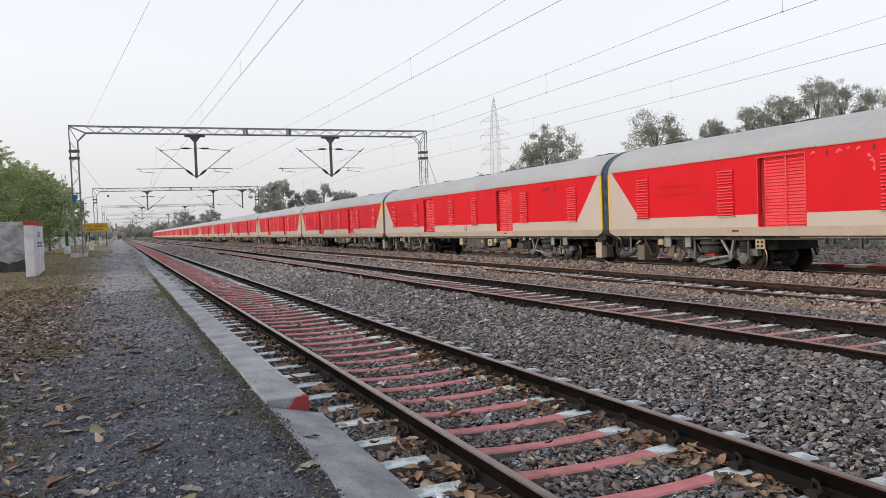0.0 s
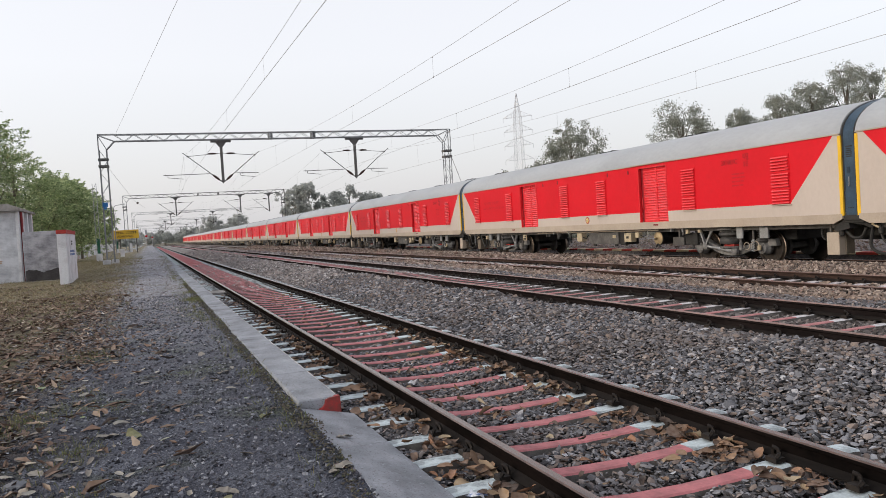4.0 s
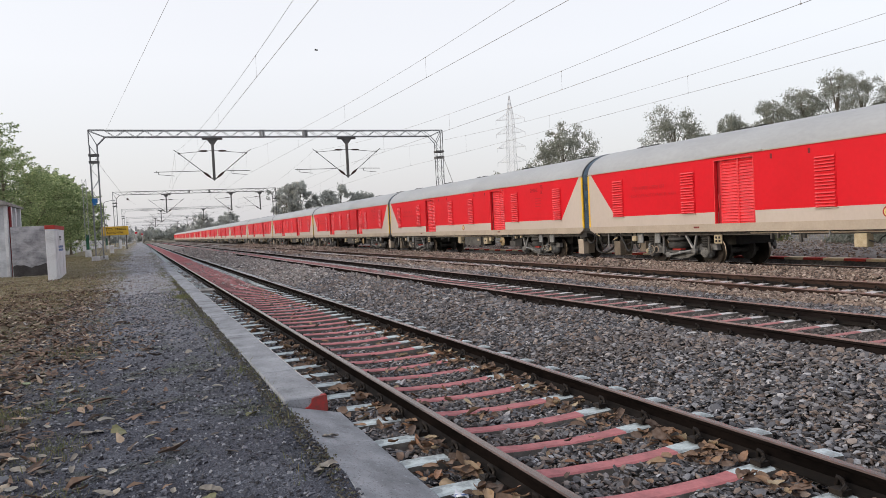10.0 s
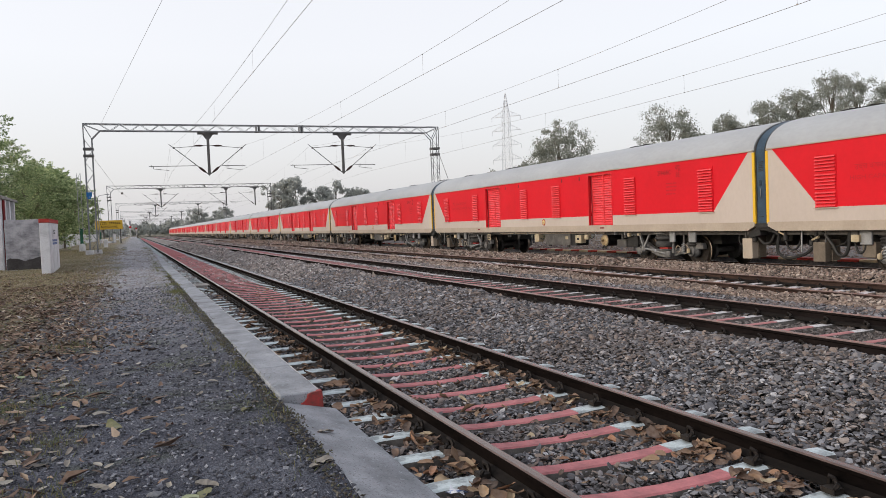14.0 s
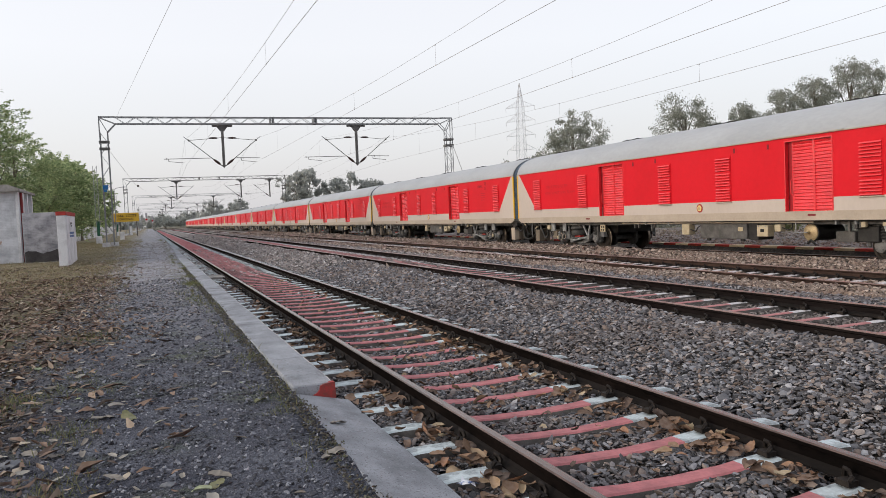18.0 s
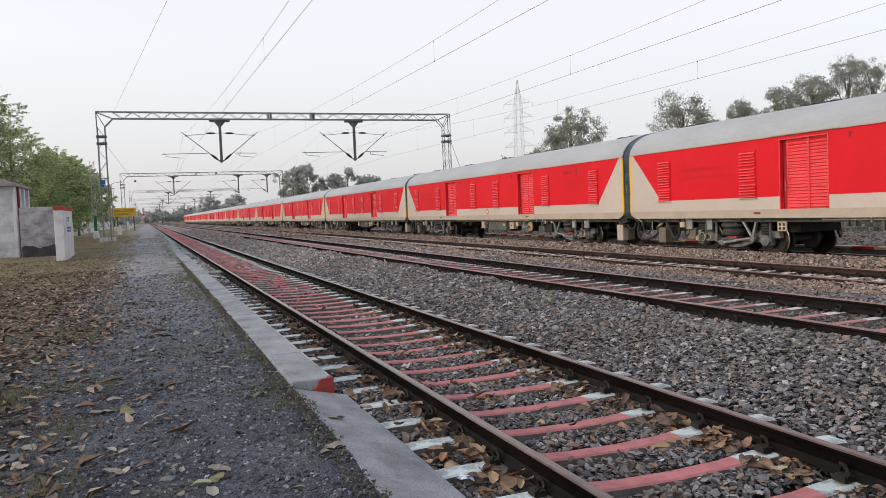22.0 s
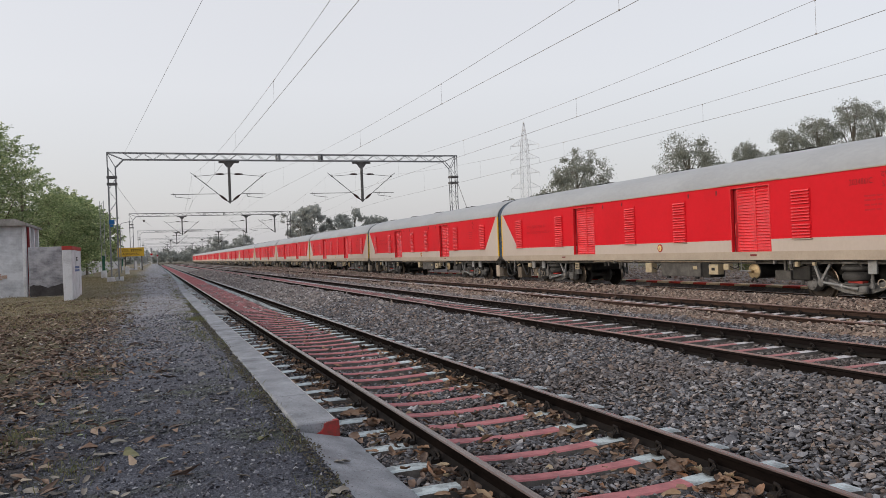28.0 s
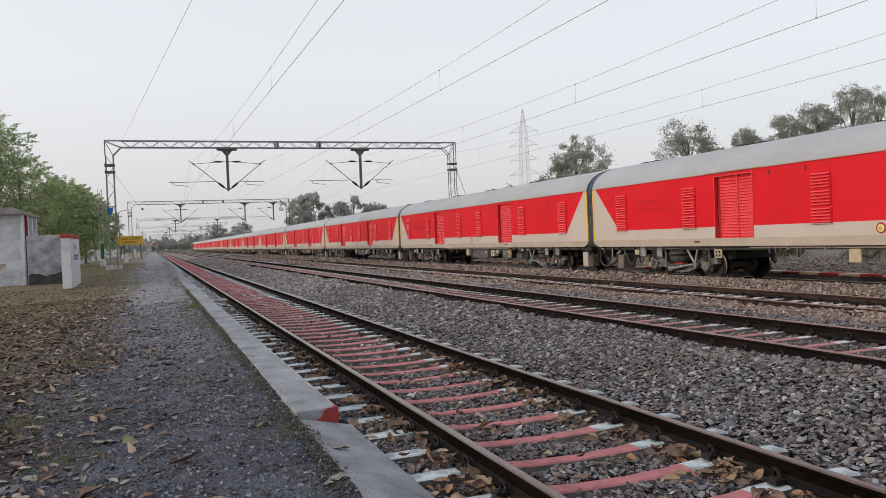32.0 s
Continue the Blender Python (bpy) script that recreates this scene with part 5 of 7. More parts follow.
            part("damper_mount", Mesh().box(x + s * 0.19 - 0.06, x + s * 0.19 + 0.06, c - q * 0.30 - 0.12, c - q * 0.30 + 0.10, 0.28, 0.44, bevel=0.02), BOGIE, bogie)
            part("vertical_damper", Mesh().lathe([(0.38, 0.03), (0.40, 0.05), (0.62, 0.05), (0.63, 0.036), (0.92, 0.036), (0.94, 0.055), (1.0, 0.055)], (x + s * 0.18, c - q * 0.55, 0), "z", 10), BOGIE, bogie)
            for a in (c + 1.28, c - 1.28):
                box = part("axle_box", Mesh().lathe([(0.98, 0.19), (1.08, 0.20), (1.17, 0.17), (1.23, 0.16), (1.25, 0.09)] if s > 0 else [(-0.98, 0.19), (-1.08, 0.20), (-1.17, 0.17), (-1.23, 0.16), (-1.25, 0.09)], (0, a, 0.455), "x", 16), BOGIE, bogie)
                for i in range(4):
                    t = i * math.pi / 2 + 0.8
                    part("cap_bolt", Mesh().tube((s * 1.235, a + 0.12 * math.cos(t), 0.455 + 0.12 * math.sin(t)), (s * 1.258, a + 0.12 * math.cos(t), 0.455 + 0.12 * math.sin(t)), 0.018, 6), UNDER, box)
                part("primary_spring", Mesh().lathe([(0.60, 0.17)] + [(0.615 + 0.035 * i, 0.19 if i % 2 else 0.145) for i in range(9)] + [(0.93, 0.21), (1.0, 0.21), (1.01, 0.12)], (x, a, 0), "z", 16), RUBBER, bogie, "coiled primary spring")
                part("axle_damper", Mesh().lathe([(0.42, 0.03), (0.45, 0.045), (0.66, 0.045), (0.67, 0.032), (0.95, 0.032)], (x + s * 0.16, a + q * 0.25, 0), "z", 8), UNDER, bogie)
                part("control_arm", Mesh().bar((x, a, 0.42), (x, c + (a - c) * 0.42, 0.47), 0.10), BOGIE, bogie)
            for dy, w in ((-q * 1.60, 0.155), (-q * 0.68, 0.12)):
                part("bracket_plate", Mesh().box(min(s * 1.38, s * 1.44), max(s * 1.38, s * 1.44), c + dy - w, c + dy + w, 0.74, 1.06, bevel=0.008), ALU, bogie, "light grey bracket plate")
            for k, r in ((0, 0.15), (1, 0.11)):
                pts = [(s * (1.33 + 0.02 * k), c - q * (1.15 - 0.3 * k) + r * math.cos(t), 0.52 + 0.9 * r * math.sin(t)) for t in np.linspace(-0.4, 5.2, 12)]
                part("brake_hose", Mesh().chain(pts, 0.012, 5), SILL_CREAM, bogie)
            part("hose_union", Mesh().lathe([(-0.07, 0.03), (-0.05, 0.055), (0.05, 0.055), (0.08, 0.02)], (s * 1.34, c - q * 1.32, 0.47), "z", 8), BOXCREAM, bogie)
        if c > -12:
            plate = part("data_plate", Mesh().box(-1.43, -1.40, c - 2.26, c - 1.95, 0.73, 0.98), BOXCREAM, bogie, "cream plate with black squares")
            m = Mesh()
            for dy in (0.05, 0.18):
                for z in (0.765, 0.87):
                    m.box(-1.434, -1.43, c - 2.26 + dy, c - 2.18 + dy, z, z + 0.065)
            tagged(part("plate_marking", m, INK, plate), kind="stuff")
        for a in (c + 1.28, c - 1.28):
            ws = part("wheelset", Mesh().tube((-1.0, 0, 0), (1.0, 0, 0), 0.085, 12), UNDER, coach)
            ws.location = (0, a, 0.287)
            for s in (-1, 1):
                w = Mesh().lathe([(s * 0.80, 0.30), (s * 0.80, 0.484), (s * 0.828, 0.484), (s * 0.838, 0.462), (s * 0.93, 0.452), (s * 0.93, 0.39), (s * 0.90, 0.37), (s * 0.895, 0.20), (s * 0.94, 0.16), (s * 0.94, 0.09)], (0, 0, 0), "x", 32)
                me = w.data("wheel", [TYRE, TREAD], True)
                me.polygons.foreach_set("material_index", [1 if 64 <= i < 128 else 0 for i in range(len(me.polygons))])
                part("wheel", me, None, ws)
                part("brake_disc", Mesh().lathe([(s * 0.40, 0.1), (s * 0.40, 0.30), (s * 0.50, 0.30), (s * 0.50, 0.1)], (0, 0, 0), "x", 24), UNDER, ws)
            m = Mesh()
            for i in range(6):
                t = i * math.pi / 3
                for s in (-1, 1):
                    m.tube((s * 0.90, 0.28 * math.cos(t), 0.28 * math.sin(t)), (s * 0.905, 0.28 * math.cos(t), 0.28 * math.sin(t)), 0.03, 8)
            part("web_marks", m, BLACK, ws)
    return coach


coach = build_coach()
VAN_COUNT = 17
# where the far gangway of the first van stands, second by second
TRAIN_ROWS = [(0, 22.04), (3, 15.55), (6, 9.10), (9, 2.73), (13, -6.01), (19, -18.83), (23, -27.55), (28, -38.34), (32, -46.45)]
coaches = []
for k in range(VAN_COUNT):
    c = coach if k == 0 else copy_thing(coach, pose(TRAIN_X, TRAIN_ROWS[0][1] + COACH * k, RAIL_Z))
    c.matrix_basis = pose(TRAIN_X, TRAIN_ROWS[0][1] + COACH * k, RAIL_Z)
    coaches.append(c)
for y, z, w, h in ((-8.54, 2.90, 0.10, 0.07), (-9.27, 2.88, 0.12, 0.10), (-9.53, 2.92, 0.06, 0.05), (-9.79, 2.89, 0.09, 0.07), (-10.05, 2.70, 0.07, 0.09), (-10.13, 2.58, 0.10, 0.08), (-10.16, 2.42, 0.05, 0.09)):
    rim = [(y + w * math.cos(a) * (0.6 + 0.4 * math.sin(3 * a + y)), z + h * math.sin(a) * (0.6 + 0.4 * math.cos(2 * a + z * 9))) for a in (i * math.pi / 5 for i in range(10))]
    part("paint_scuff", Mesh().slab(rim, -1.622, -1.618), SCUFF, coaches[0], "pale pink patch where the red paint is rubbed")
for k, digits in ((1, "203483/C"), (2, "203484/C"), (3, "203486/C")):
    lettering("van_number", digits, 0.20, DARKTEXT, coaches[k], (-1.627, -19.55, 2.66), 0.8)


def motions():
    """The train rolls past; its wheels turn with it."""
    for k, c in enumerate(coaches):
        walk(c, [(t, pose(TRAIN_X, y + COACH * k, RAIL_Z)) for t, y in TRAIN_ROWS])
    ts = [i * 0.3 for i in range(107)] + [32.0]
    ys = np.interp(ts, [r[0] for r in TRAIN_ROWS], [r[1] for r in TRAIN_ROWS])
    for k, c in enumerate(coaches[:9]):
        for ws in [o for o in c.children if o.name.startswith("wheelset")]:
            at = ws.location.copy()
            walk(ws, [(t, Matrix.Translation(at) @ Matrix.Rotation((y - ys[0]) / 0.457 * -1.0, 4, "X")) for t, y in zip(ts, ys)])
    for bird, rows, heading in zip(birds, BIRD_ROWS, (60, 60, -80, -80)):
        walk(bird, [(t, pose(x, y, z, 0, 0, heading)) for t, x, y, z in rows])


# ---- overhead line ----
def lattice(m, a, b, w, d, step, r, mat=0, up=None):
    """A braced girder from a to b with four chords; w and d across."""
    a, b = Vector(a), Vector(b)
    along = (b - a).normalized()
    e1 = (Vector(up) if up else Vector((0, 1, 0))).normalized()
    e2 = along.cross(e1)
    n = max(1, round((b - a).length / step))
    for i in (-1, 1):
        for j in (-1, 1):
            o = e1 * (i * w / 2) + e2 * (j * d / 2)
            m.bar(a + o, b + o, r, mat)
    for k in range(n):
        p, q = a + (b - a) * (k / n), a + (b - a) * ((k + 1) / n)
        flip = 1 if k % 2 else -1
        for i in (-1, 1):
            m.bar(p + e1 * (i * w / 2) + e2 * (-flip * d / 2), q + e1 * (i * w / 2) + e2 * (flip * d / 2), r * 0.5, mat)
            m.bar(p + e2 * (i * d / 2) + e1 * (-flip * w / 2), q + e2 * (i * d / 2) + e1 * (flip * w / 2), r * 0.5, mat)
    return m


def cantilever(parent, x, side, y):
    """A bracket arm that holds the wires on one side of a dropped post."""
    m = Mesh()
    ring, tip = (x + side * 2.26, y, 7.37), (x + side * 2.58, y, 7.62)
    m.tube((x + side * 0.08, y, 5.56), ring, 0.026, 6)
    m.tube(ring, tip, 0.022, 6)
    m.tube((x + side * 0.08, y, 7.55), ring, 0.017, 6)
    m.lathe([(-0.06, 0.03), (-0.03, 0.07), (0.03, 0.07), (0.06, 0.03)], ring, "y", 8)
    far_end = 3.90 if side < 0 else 2.45
    m.tube((x + side * 0.85, y, 6.15), (x + side * far_end, y, 6.12), 0.021, 6)
    # the register arm hangs under the end of the bar
    hook = far_end - (0.28 if side < 0 else 1.25)
    m.tube((x + side * hook, y, 6.12), (x + side * hook, y, 5.95), 0.018, 6)
    m.tube((x + side * hook, y, 5.95), (x + side * (hook + (-1.0 if side < 0 else 1.0)), y, 5.84), 0.016, 6)
    m.tube((x + side * (hook + 0.12), y, 6.20), (x + side * (hook + 0.12), y, 6.06), 0.016, 6)
    arm = part("bracket_arm", m, STEEL, parent)
    p, q = Vector((x, y, 5.50)), Vector(ring)
    part("insulator", Mesh().lathe([(0.0, 0.03), (0.06, 0.055), (0.22, 0.085), (0.42, 0.085), (0.58, 0.055), (0.64, 0.03)], (0, 0, 0), "z", 10), INSUL, arm).matrix_basis = Matrix.Translation(p + (q - p) * 0.09) @ (q - p).to_track_quat("Z", "Y").to_matrix().to_4x4()
    part("insulator", Mesh().lathe([(0.0, 0.02), (0.08, 0.05), (0.2, 0.065), (0.4, 0.065), (0.52, 0.05), (0.6, 0.02)], (x + side * 0.32 - (0.6 if side < 0 else 0.0), y, 7.525), "x", 10), INSUL, arm)


def build_portal(y, x0, x1, top, posts, sides, mat):
    portal = thing("overhead_portal", "dark steel lattice portal spanning the tracks with hanging posts", "railway gantry", "overhead line portals")
    m = Mesh()
    lattice(m, (x0 + 1.0, y, top - 0.24), (x1 - 1.0, y, top - 0.24), 0.5, 0.44, 0.62, 0.056)
    for f in (0.451, 0.574):
        xx = x0 + (x1 - x0) * f
        for dx in (-0.1, 0.1):
            m.box(xx + dx - 0.035, xx + dx + 0.035, y - 0.3, y + 0.3, top - 0.5, top + 0.02)
    part("boom", m, mat, portal)
    for x, s in ((x0, 1), (x1, -1)):
        m = Mesh()
        base = side_level(y) if x < 1 else 0.0
        lattice(m, (x + s * 0.26, y, base + 0.1), (x + s * 0.26, y, top - 1.0), 0.46, 0.5, 0.75, 0.04, up=(0, 1, 0))
        for dy in (-0.23, 0.23):
            m.bar((x, y + dy, top - 1.0), (x, y + dy, top), 0.05)
            m.bar((x, y + dy, top), (x + s * 1.0, y + dy, top), 0.05)
            m.bar((x + s * 0.5, y + dy, top - 1.0), (x + s * 1.0, y + dy, top - 0.46), 0.05)
            m.bar((x, y + dy, top - 0.05), (x + s * 0.5, y + dy, top - 1.0), 0.04)
            m.bar((x, y + dy, top - 0.03), (x + s * 1.0, y + dy, top - 0.46), 0.04)
        if x < 1:
            for dx in (0.03, 0.49):
                for dy in (-0.24, 0.24):
                    m.bar((x + dx, y + dy, base + 0.1), (x + dx, y + dy, top - 1.0), 0.075)
        part("mast", m, (GALV if mat is GALV else MASTGREY) if x < 1 else mat, portal)
        m = Mesh()
        for z in (top - 1.65, top - 2.1):
            m.box(x - 0.06, x + s * 0.52 + s * 0.06, y - 0.29, y + 0.29, z - 0.07, z + 0.07) if s > 0 else m.box(x - 0.58, x + 0.06, y - 0.29, y + 0.29, z - 0.07, z + 0.07)
        part("mast_collar", m, STEEL, portal)
        if x < 1:
            for dx, dy in ((0.02, -0.45), (0.50, 0.55)):
                m = Mesh()
                m.add([(x + dx - 0.26, y + dy - 0.26, base - 0.3), (x + dx + 0.26, y + dy - 0.26, base - 0.3), (x + dx + 0.26, y + dy + 0.26, base - 0.3), (x + dx - 0.26, y + dy + 0.26, base - 0.3),
                       (x + dx - 0.23, y + dy - 0.23, base + 0.27), (x + dx + 0.23, y + dy - 0.23, base + 0.27), (x + dx + 0.23, y + dy + 0.23, base + 0.27), (x + dx - 0.23, y + dy + 0.23, base + 0.27)],
                      [(0, 1, 5, 4), (1, 2, 6, 5), (2, 3, 7, 6), (3, 0, 4, 7), (4, 5, 6, 7)])
                part("footing", m, WHITEWASH, portal, "whitewashed concrete footing")
    for px, ss in zip(posts, sides):
        m = Mesh()
        m.box(px - 0.68, px + 0.68, y - 0.1, y + 0.1, top - 0.65, top - 0.52)
        m.add([(px - 0.36, y - 0.08, top - 0.65), (px + 0.36, y - 0.08, top - 0.65), (px + 0.14, y - 0.08, top - 0.95), (px - 0.14, y - 0.08, top - 0.95), (px - 0.36, y + 0.08, top - 0.65), (px + 0.36, y + 0.08, top - 0.65), (px + 0.14, y + 0.08, top - 0.95), (px - 0.14, y + 0.08, top - 0.95)],
              [(0, 1, 2, 3), (7, 6, 5, 4), (0, 3, 7, 4), (1, 5, 6, 2)])
        m.box(px - 0.085, px + 0.085, y - 0.085, y + 0.085, 5.60, top - 0.9)
        m.add([(px - 0.16, y - 0.1, 5.66), (px + 0.16, y - 0.1, 5.66), (px, y - 0.1, 5.44), (px - 0.16, y + 0.1, 5.66), (px + 0.16, y + 0.1, 5.66), (px, y + 0.1, 5.44)], [(0, 2, 1), (3, 4, 5), (0, 3, 5, 2), (1, 2, 5, 4)])
        post = part("drop_post", m, STEEL, portal)
        for s in ss:
            cantilever(portal, px, s, y)
    return portal


SPAN = 68.0
PORTALS = [55.5 + SPAN * i for i in range(-1, 7)]
for i, y in enumerate(PORTALS):
    if i == 0:
        build_portal(y, -2.7, 22.2, 8.87, [5.12, 14.65], [(-1, 1), (-1, 1)], STEEL)
    elif i == 1:
        build_portal(y, -2.72, 22.22, 8.95, [5.10, 14.65], [(-1, 1), (-1, 1)], MASTGREY)
    elif i == 2:
        build_portal(y, -3.3, 20.6, 8.85, [4.15, 13.7, 18.1], [(-1, 1), (-1,), (-1,)], STEEL)
    else:
        build_portal(y, -3.4, 21.0, 8.85, [5.12, 14.65], [(-1, 1), (-1, 1)], GALV)


def build_wires():
    lines = [(3.06, 5.75), (7.60, 5.72), (12.25, 5.55), (17.0, 5.53)]
    ends = [(2.62, 5.70), (7.2, 5.78), (12.15, 5.72), (16.75, 5.66)]
    hangers = [(20.75, 8.9), (20.1, 8.6), (20.5, 9.1), (20.5, 9.1)]
    for k, ((xm, zm), (xp, zp), (first, step)) in enumerate(zip(lines, ends, hangers)):
        line = thing("overhead_wire", "contact wire hung by droppers from a messenger wire", "overhead wire", "overhead wires of the tracks")
        def spot(y, upper):
            u = ((y - PORTALS[0]) / SPAN) % 1.0
            e = (2 * u - 1) ** 2
            x = xm + (xp - xm) * e
            if k < 2:
                # the near wires run in a zigzag from portal to portal
                x = xp + (1.0, 0.93)[k] * abs(((y - PORTALS[1]) / SPAN + 1) % 2 - 1)
            z = zm + (zp - zm) * e
            return (x, y, z + (0.56 + (7.47 - zp - 0.56) * e if upper else 0))
        ys = np.concatenate([np.arange(-12.5, 130, 3.4), np.arange(133.4, 465, 8.5)])
        part("contact_wire", Mesh().chain([spot(y, False) for y in ys], 0.0060, 5), WIRE, line)
        part("messenger_wire", Mesh().chain([spot(y, True) for y in ys], 0.0049, 5), WIRE, line)
        y = first - step * 3
        while y < 200:
            m = Mesh()
            m.tube(spot(y, False), spot(y, True), 0.003, 4)
            b, t = spot(y, False), spot(y, True)
            m.box(b[0] - 0.008, b[0] + 0.008, y - 0.02, y + 0.02, b[2] - 0.01, b[2] + 0.02)
            m.box(t[0] - 0.008, t[0] + 0.008, y - 0.02, y + 0.02, t[2] - 0.02, t[2] + 0.01)
            part("dropper", m, WIRE, line)
            y += step
    feeder = thing("feeder_wire", "single bare wire slung from the portal mast", "overhead wire", "overhead wires of the tracks")

    part("wire", Mesh().chain([(-1.59 + 2.62 * t, 55.5 - 28.7 * t, 9.03 - 0.24 * t) for t in np.linspace(0, 2.3, 8)], 0.0065, 5), WIRE, feeder)
    stay = thing("stay_wire", "stay wire with an insulator between two portals", "overhead wire", "overhead wires of the tracks")
    part("wire", Mesh().chain([(-2.2, 55.5, 6.75), (-1.2, 90, 6.3), (-0.2, 123.5, 6.9)], 0.011, 5), WIRE, stay)
    part("insulator", Mesh().lathe([(-0.3, 0.05), (-0.2, 0.13), (0.2, 0.13), (0.3, 0.05)], (-0.98, 97, 6.42), "y", 8), INSUL, stay)
    guy = thing("guy_wire", "guy wire of the far portal mast", "overhead wire", "overhead wires of the tracks")
    part("wire", Mesh().tube((22.3, 55.5, 6.9), (24.72, 55.5, 0.09), 0.02, 5), WIRE, guy)
    part("anchor", Mesh().box(24.5, 24.95, 55.3, 55.7, -0.2, 0.25, bevel=0.03), SLAB, guy, "concrete anchor block")


build_wires()


# ---- hut, wall and pier ----
def build_hut():
    hut = thing("whitewashed_hut", "small whitewashed brick hut with a weathered slab roof", "hut")
    m = Mesh()
    m.box(-11.0, -5.92, 41.6, 46.6, -0.05, 3.60)
    part("wall", m, HUTWASH, hut, "peeling stained whitewashed wall")
    # a bare patch low on the front where the wash has fallen off its bricks
    brick = Mesh().box(0, 0.225, -0.012, 0, 0, 0.068, bevel=0.004).data("brick", BAREBRICK)
    rng = random.Random(2)
    for r, (a, b) in enumerate(((-7.75, -7.0), (-7.9, -6.75), (-8.0, -6.7), (-7.9, -6.85), (-7.7, -7.1))):
        x = a + (0.118 if r % 2 else 0)
        while x < b:
            if rng.random() < 0.8:
                ob = part("brick", brick, None, hut)
                ob.location = (x, 41.596, 0.98 + r * 0.078)
            x += 0.236
    part("corner_edge", Mesh().box(-5.92, -5.78, 41.59, 41.95, -0.05, 3.56, bevel=0.012), WHITEWASH, hut)
    part("plinth", Mesh().box(-11.0, -5.70, 41.38, 41.6, -0.1, 0.09), SLAB, hut)
    m = Mesh()
    m.add([(-11.2, 41.25, 3.58), (-5.68, 41.25, 3.54), (-5.68, 46.75, 3.54), (-11.2, 46.75, 3.58), (-11.2, 41.25, 3.78), (-6.15, 41.25, 3.88), (-5.68, 41.25, 3.66), (-5.68, 46.75, 3.64), (-6.15, 46.75, 3.84), (-11.2, 46.75, 3.78)],
          [(0, 3, 2, 1), (0, 1, 6, 5, 4), (1, 2, 7, 6), (2, 3, 9, 8, 7), (3, 0, 4, 9), (4, 5, 8, 9), (5, 6, 7, 8)])
    part("roof_slab", m, SLAB, hut, "cracked concrete roof slab")
    part("down_pipe", Mesh().tube((-5.72, 42.05, 0.05), (-5.72, 42.05, 3.5), 0.06, 8), MAROON, hut, "maroon down pipe")
    for y in (42.9, 44.3, 45.9):
        part("side_post", Mesh().box(-5.94, -5.74, y - 0.17, y + 0.17, 0.0, 3.54), WHITEWASH, hut)
    # flat black panels on the wall give the shade of gaps between posts
    for y in (42.5, 43.6):
        part("opening_shade", Mesh().box(-5.925, -5.90, y - 0.22, y + 0.22, 2.2, 3.4), INK, hut, "black panel for the shade inside an opening")
    part("shutter", Mesh().box(-5.915, -5.89, 43.35, 43.6, 2.3, 3.4), MAROON, hut)
    wall = thing("screen_wall", "grey mouldy plaster screen wall beside the hut", "wall")
    part("plaster", Mesh().box(-5.64, -3.74, 41.3, 41.55, 0.0, 2.5, bevel=0.02), GREYPLASTER, wall)
    m = Mesh()
    pts = [(-5.62, 0.1)] + [(-5.62 + 1.86 * i / 12, 0.62 + 0.07 * math.sin(i * 0.9) + 0.03 * math.sin(i * 2.3)) for i in range(13)] + [(-3.76, 0.1)]
    n = len(pts)
    m.add([(x, 41.294, z) for x, z in pts] + [(x, 41.31, z) for x, z in pts], [tuple(range(n))] + [(i, (i + 1) % n, n + (i + 1) % n, n + i) for i in range(n)])
    part("bare_patch", m, DARKPLASTER, wall, "dark damp patch where plaster fell")
    part("wall_step", Mesh().box(-5.7, -3.74, 40.95, 41.3, -0.1, 0.12, bevel=0.02), SLAB, wall)
    pier = thing("white_pier", "white painted wall pier with a red top band", "pier")
    part("shaft", Mesh().box(-3.74, -3.38, 37.0, 41.5, -0.08, 2.25, bevel=0.012), WHITEWASH, pier)
    part("cap_band", Mesh().box(-3.76, -3.36, 36.98, 41.52, 2.25, 2.42, bevel=0.012), EDGE_RED, pier, "red painted cap band")
    m = Mesh()
    for z in (1.88, 1.76):
        m.box(-3.38, -3.372, 39.1, 39.7, z, z + 0.07)
    m.box(-3.38, -3.372, 39.1, 39.2, 1.76, 1.95)
    part("written_mark", m, INK, pier)
    m = Mesh()
    for z in (1.42, 1.28):
        for y in (38.4, 38.95, 39.5, 40.05):
            m.box(-3.38, -3.372, y, y + 0.42, z, z + 0.1)
    part("written_lines", m, BLUEINK, pier)


build_hut()


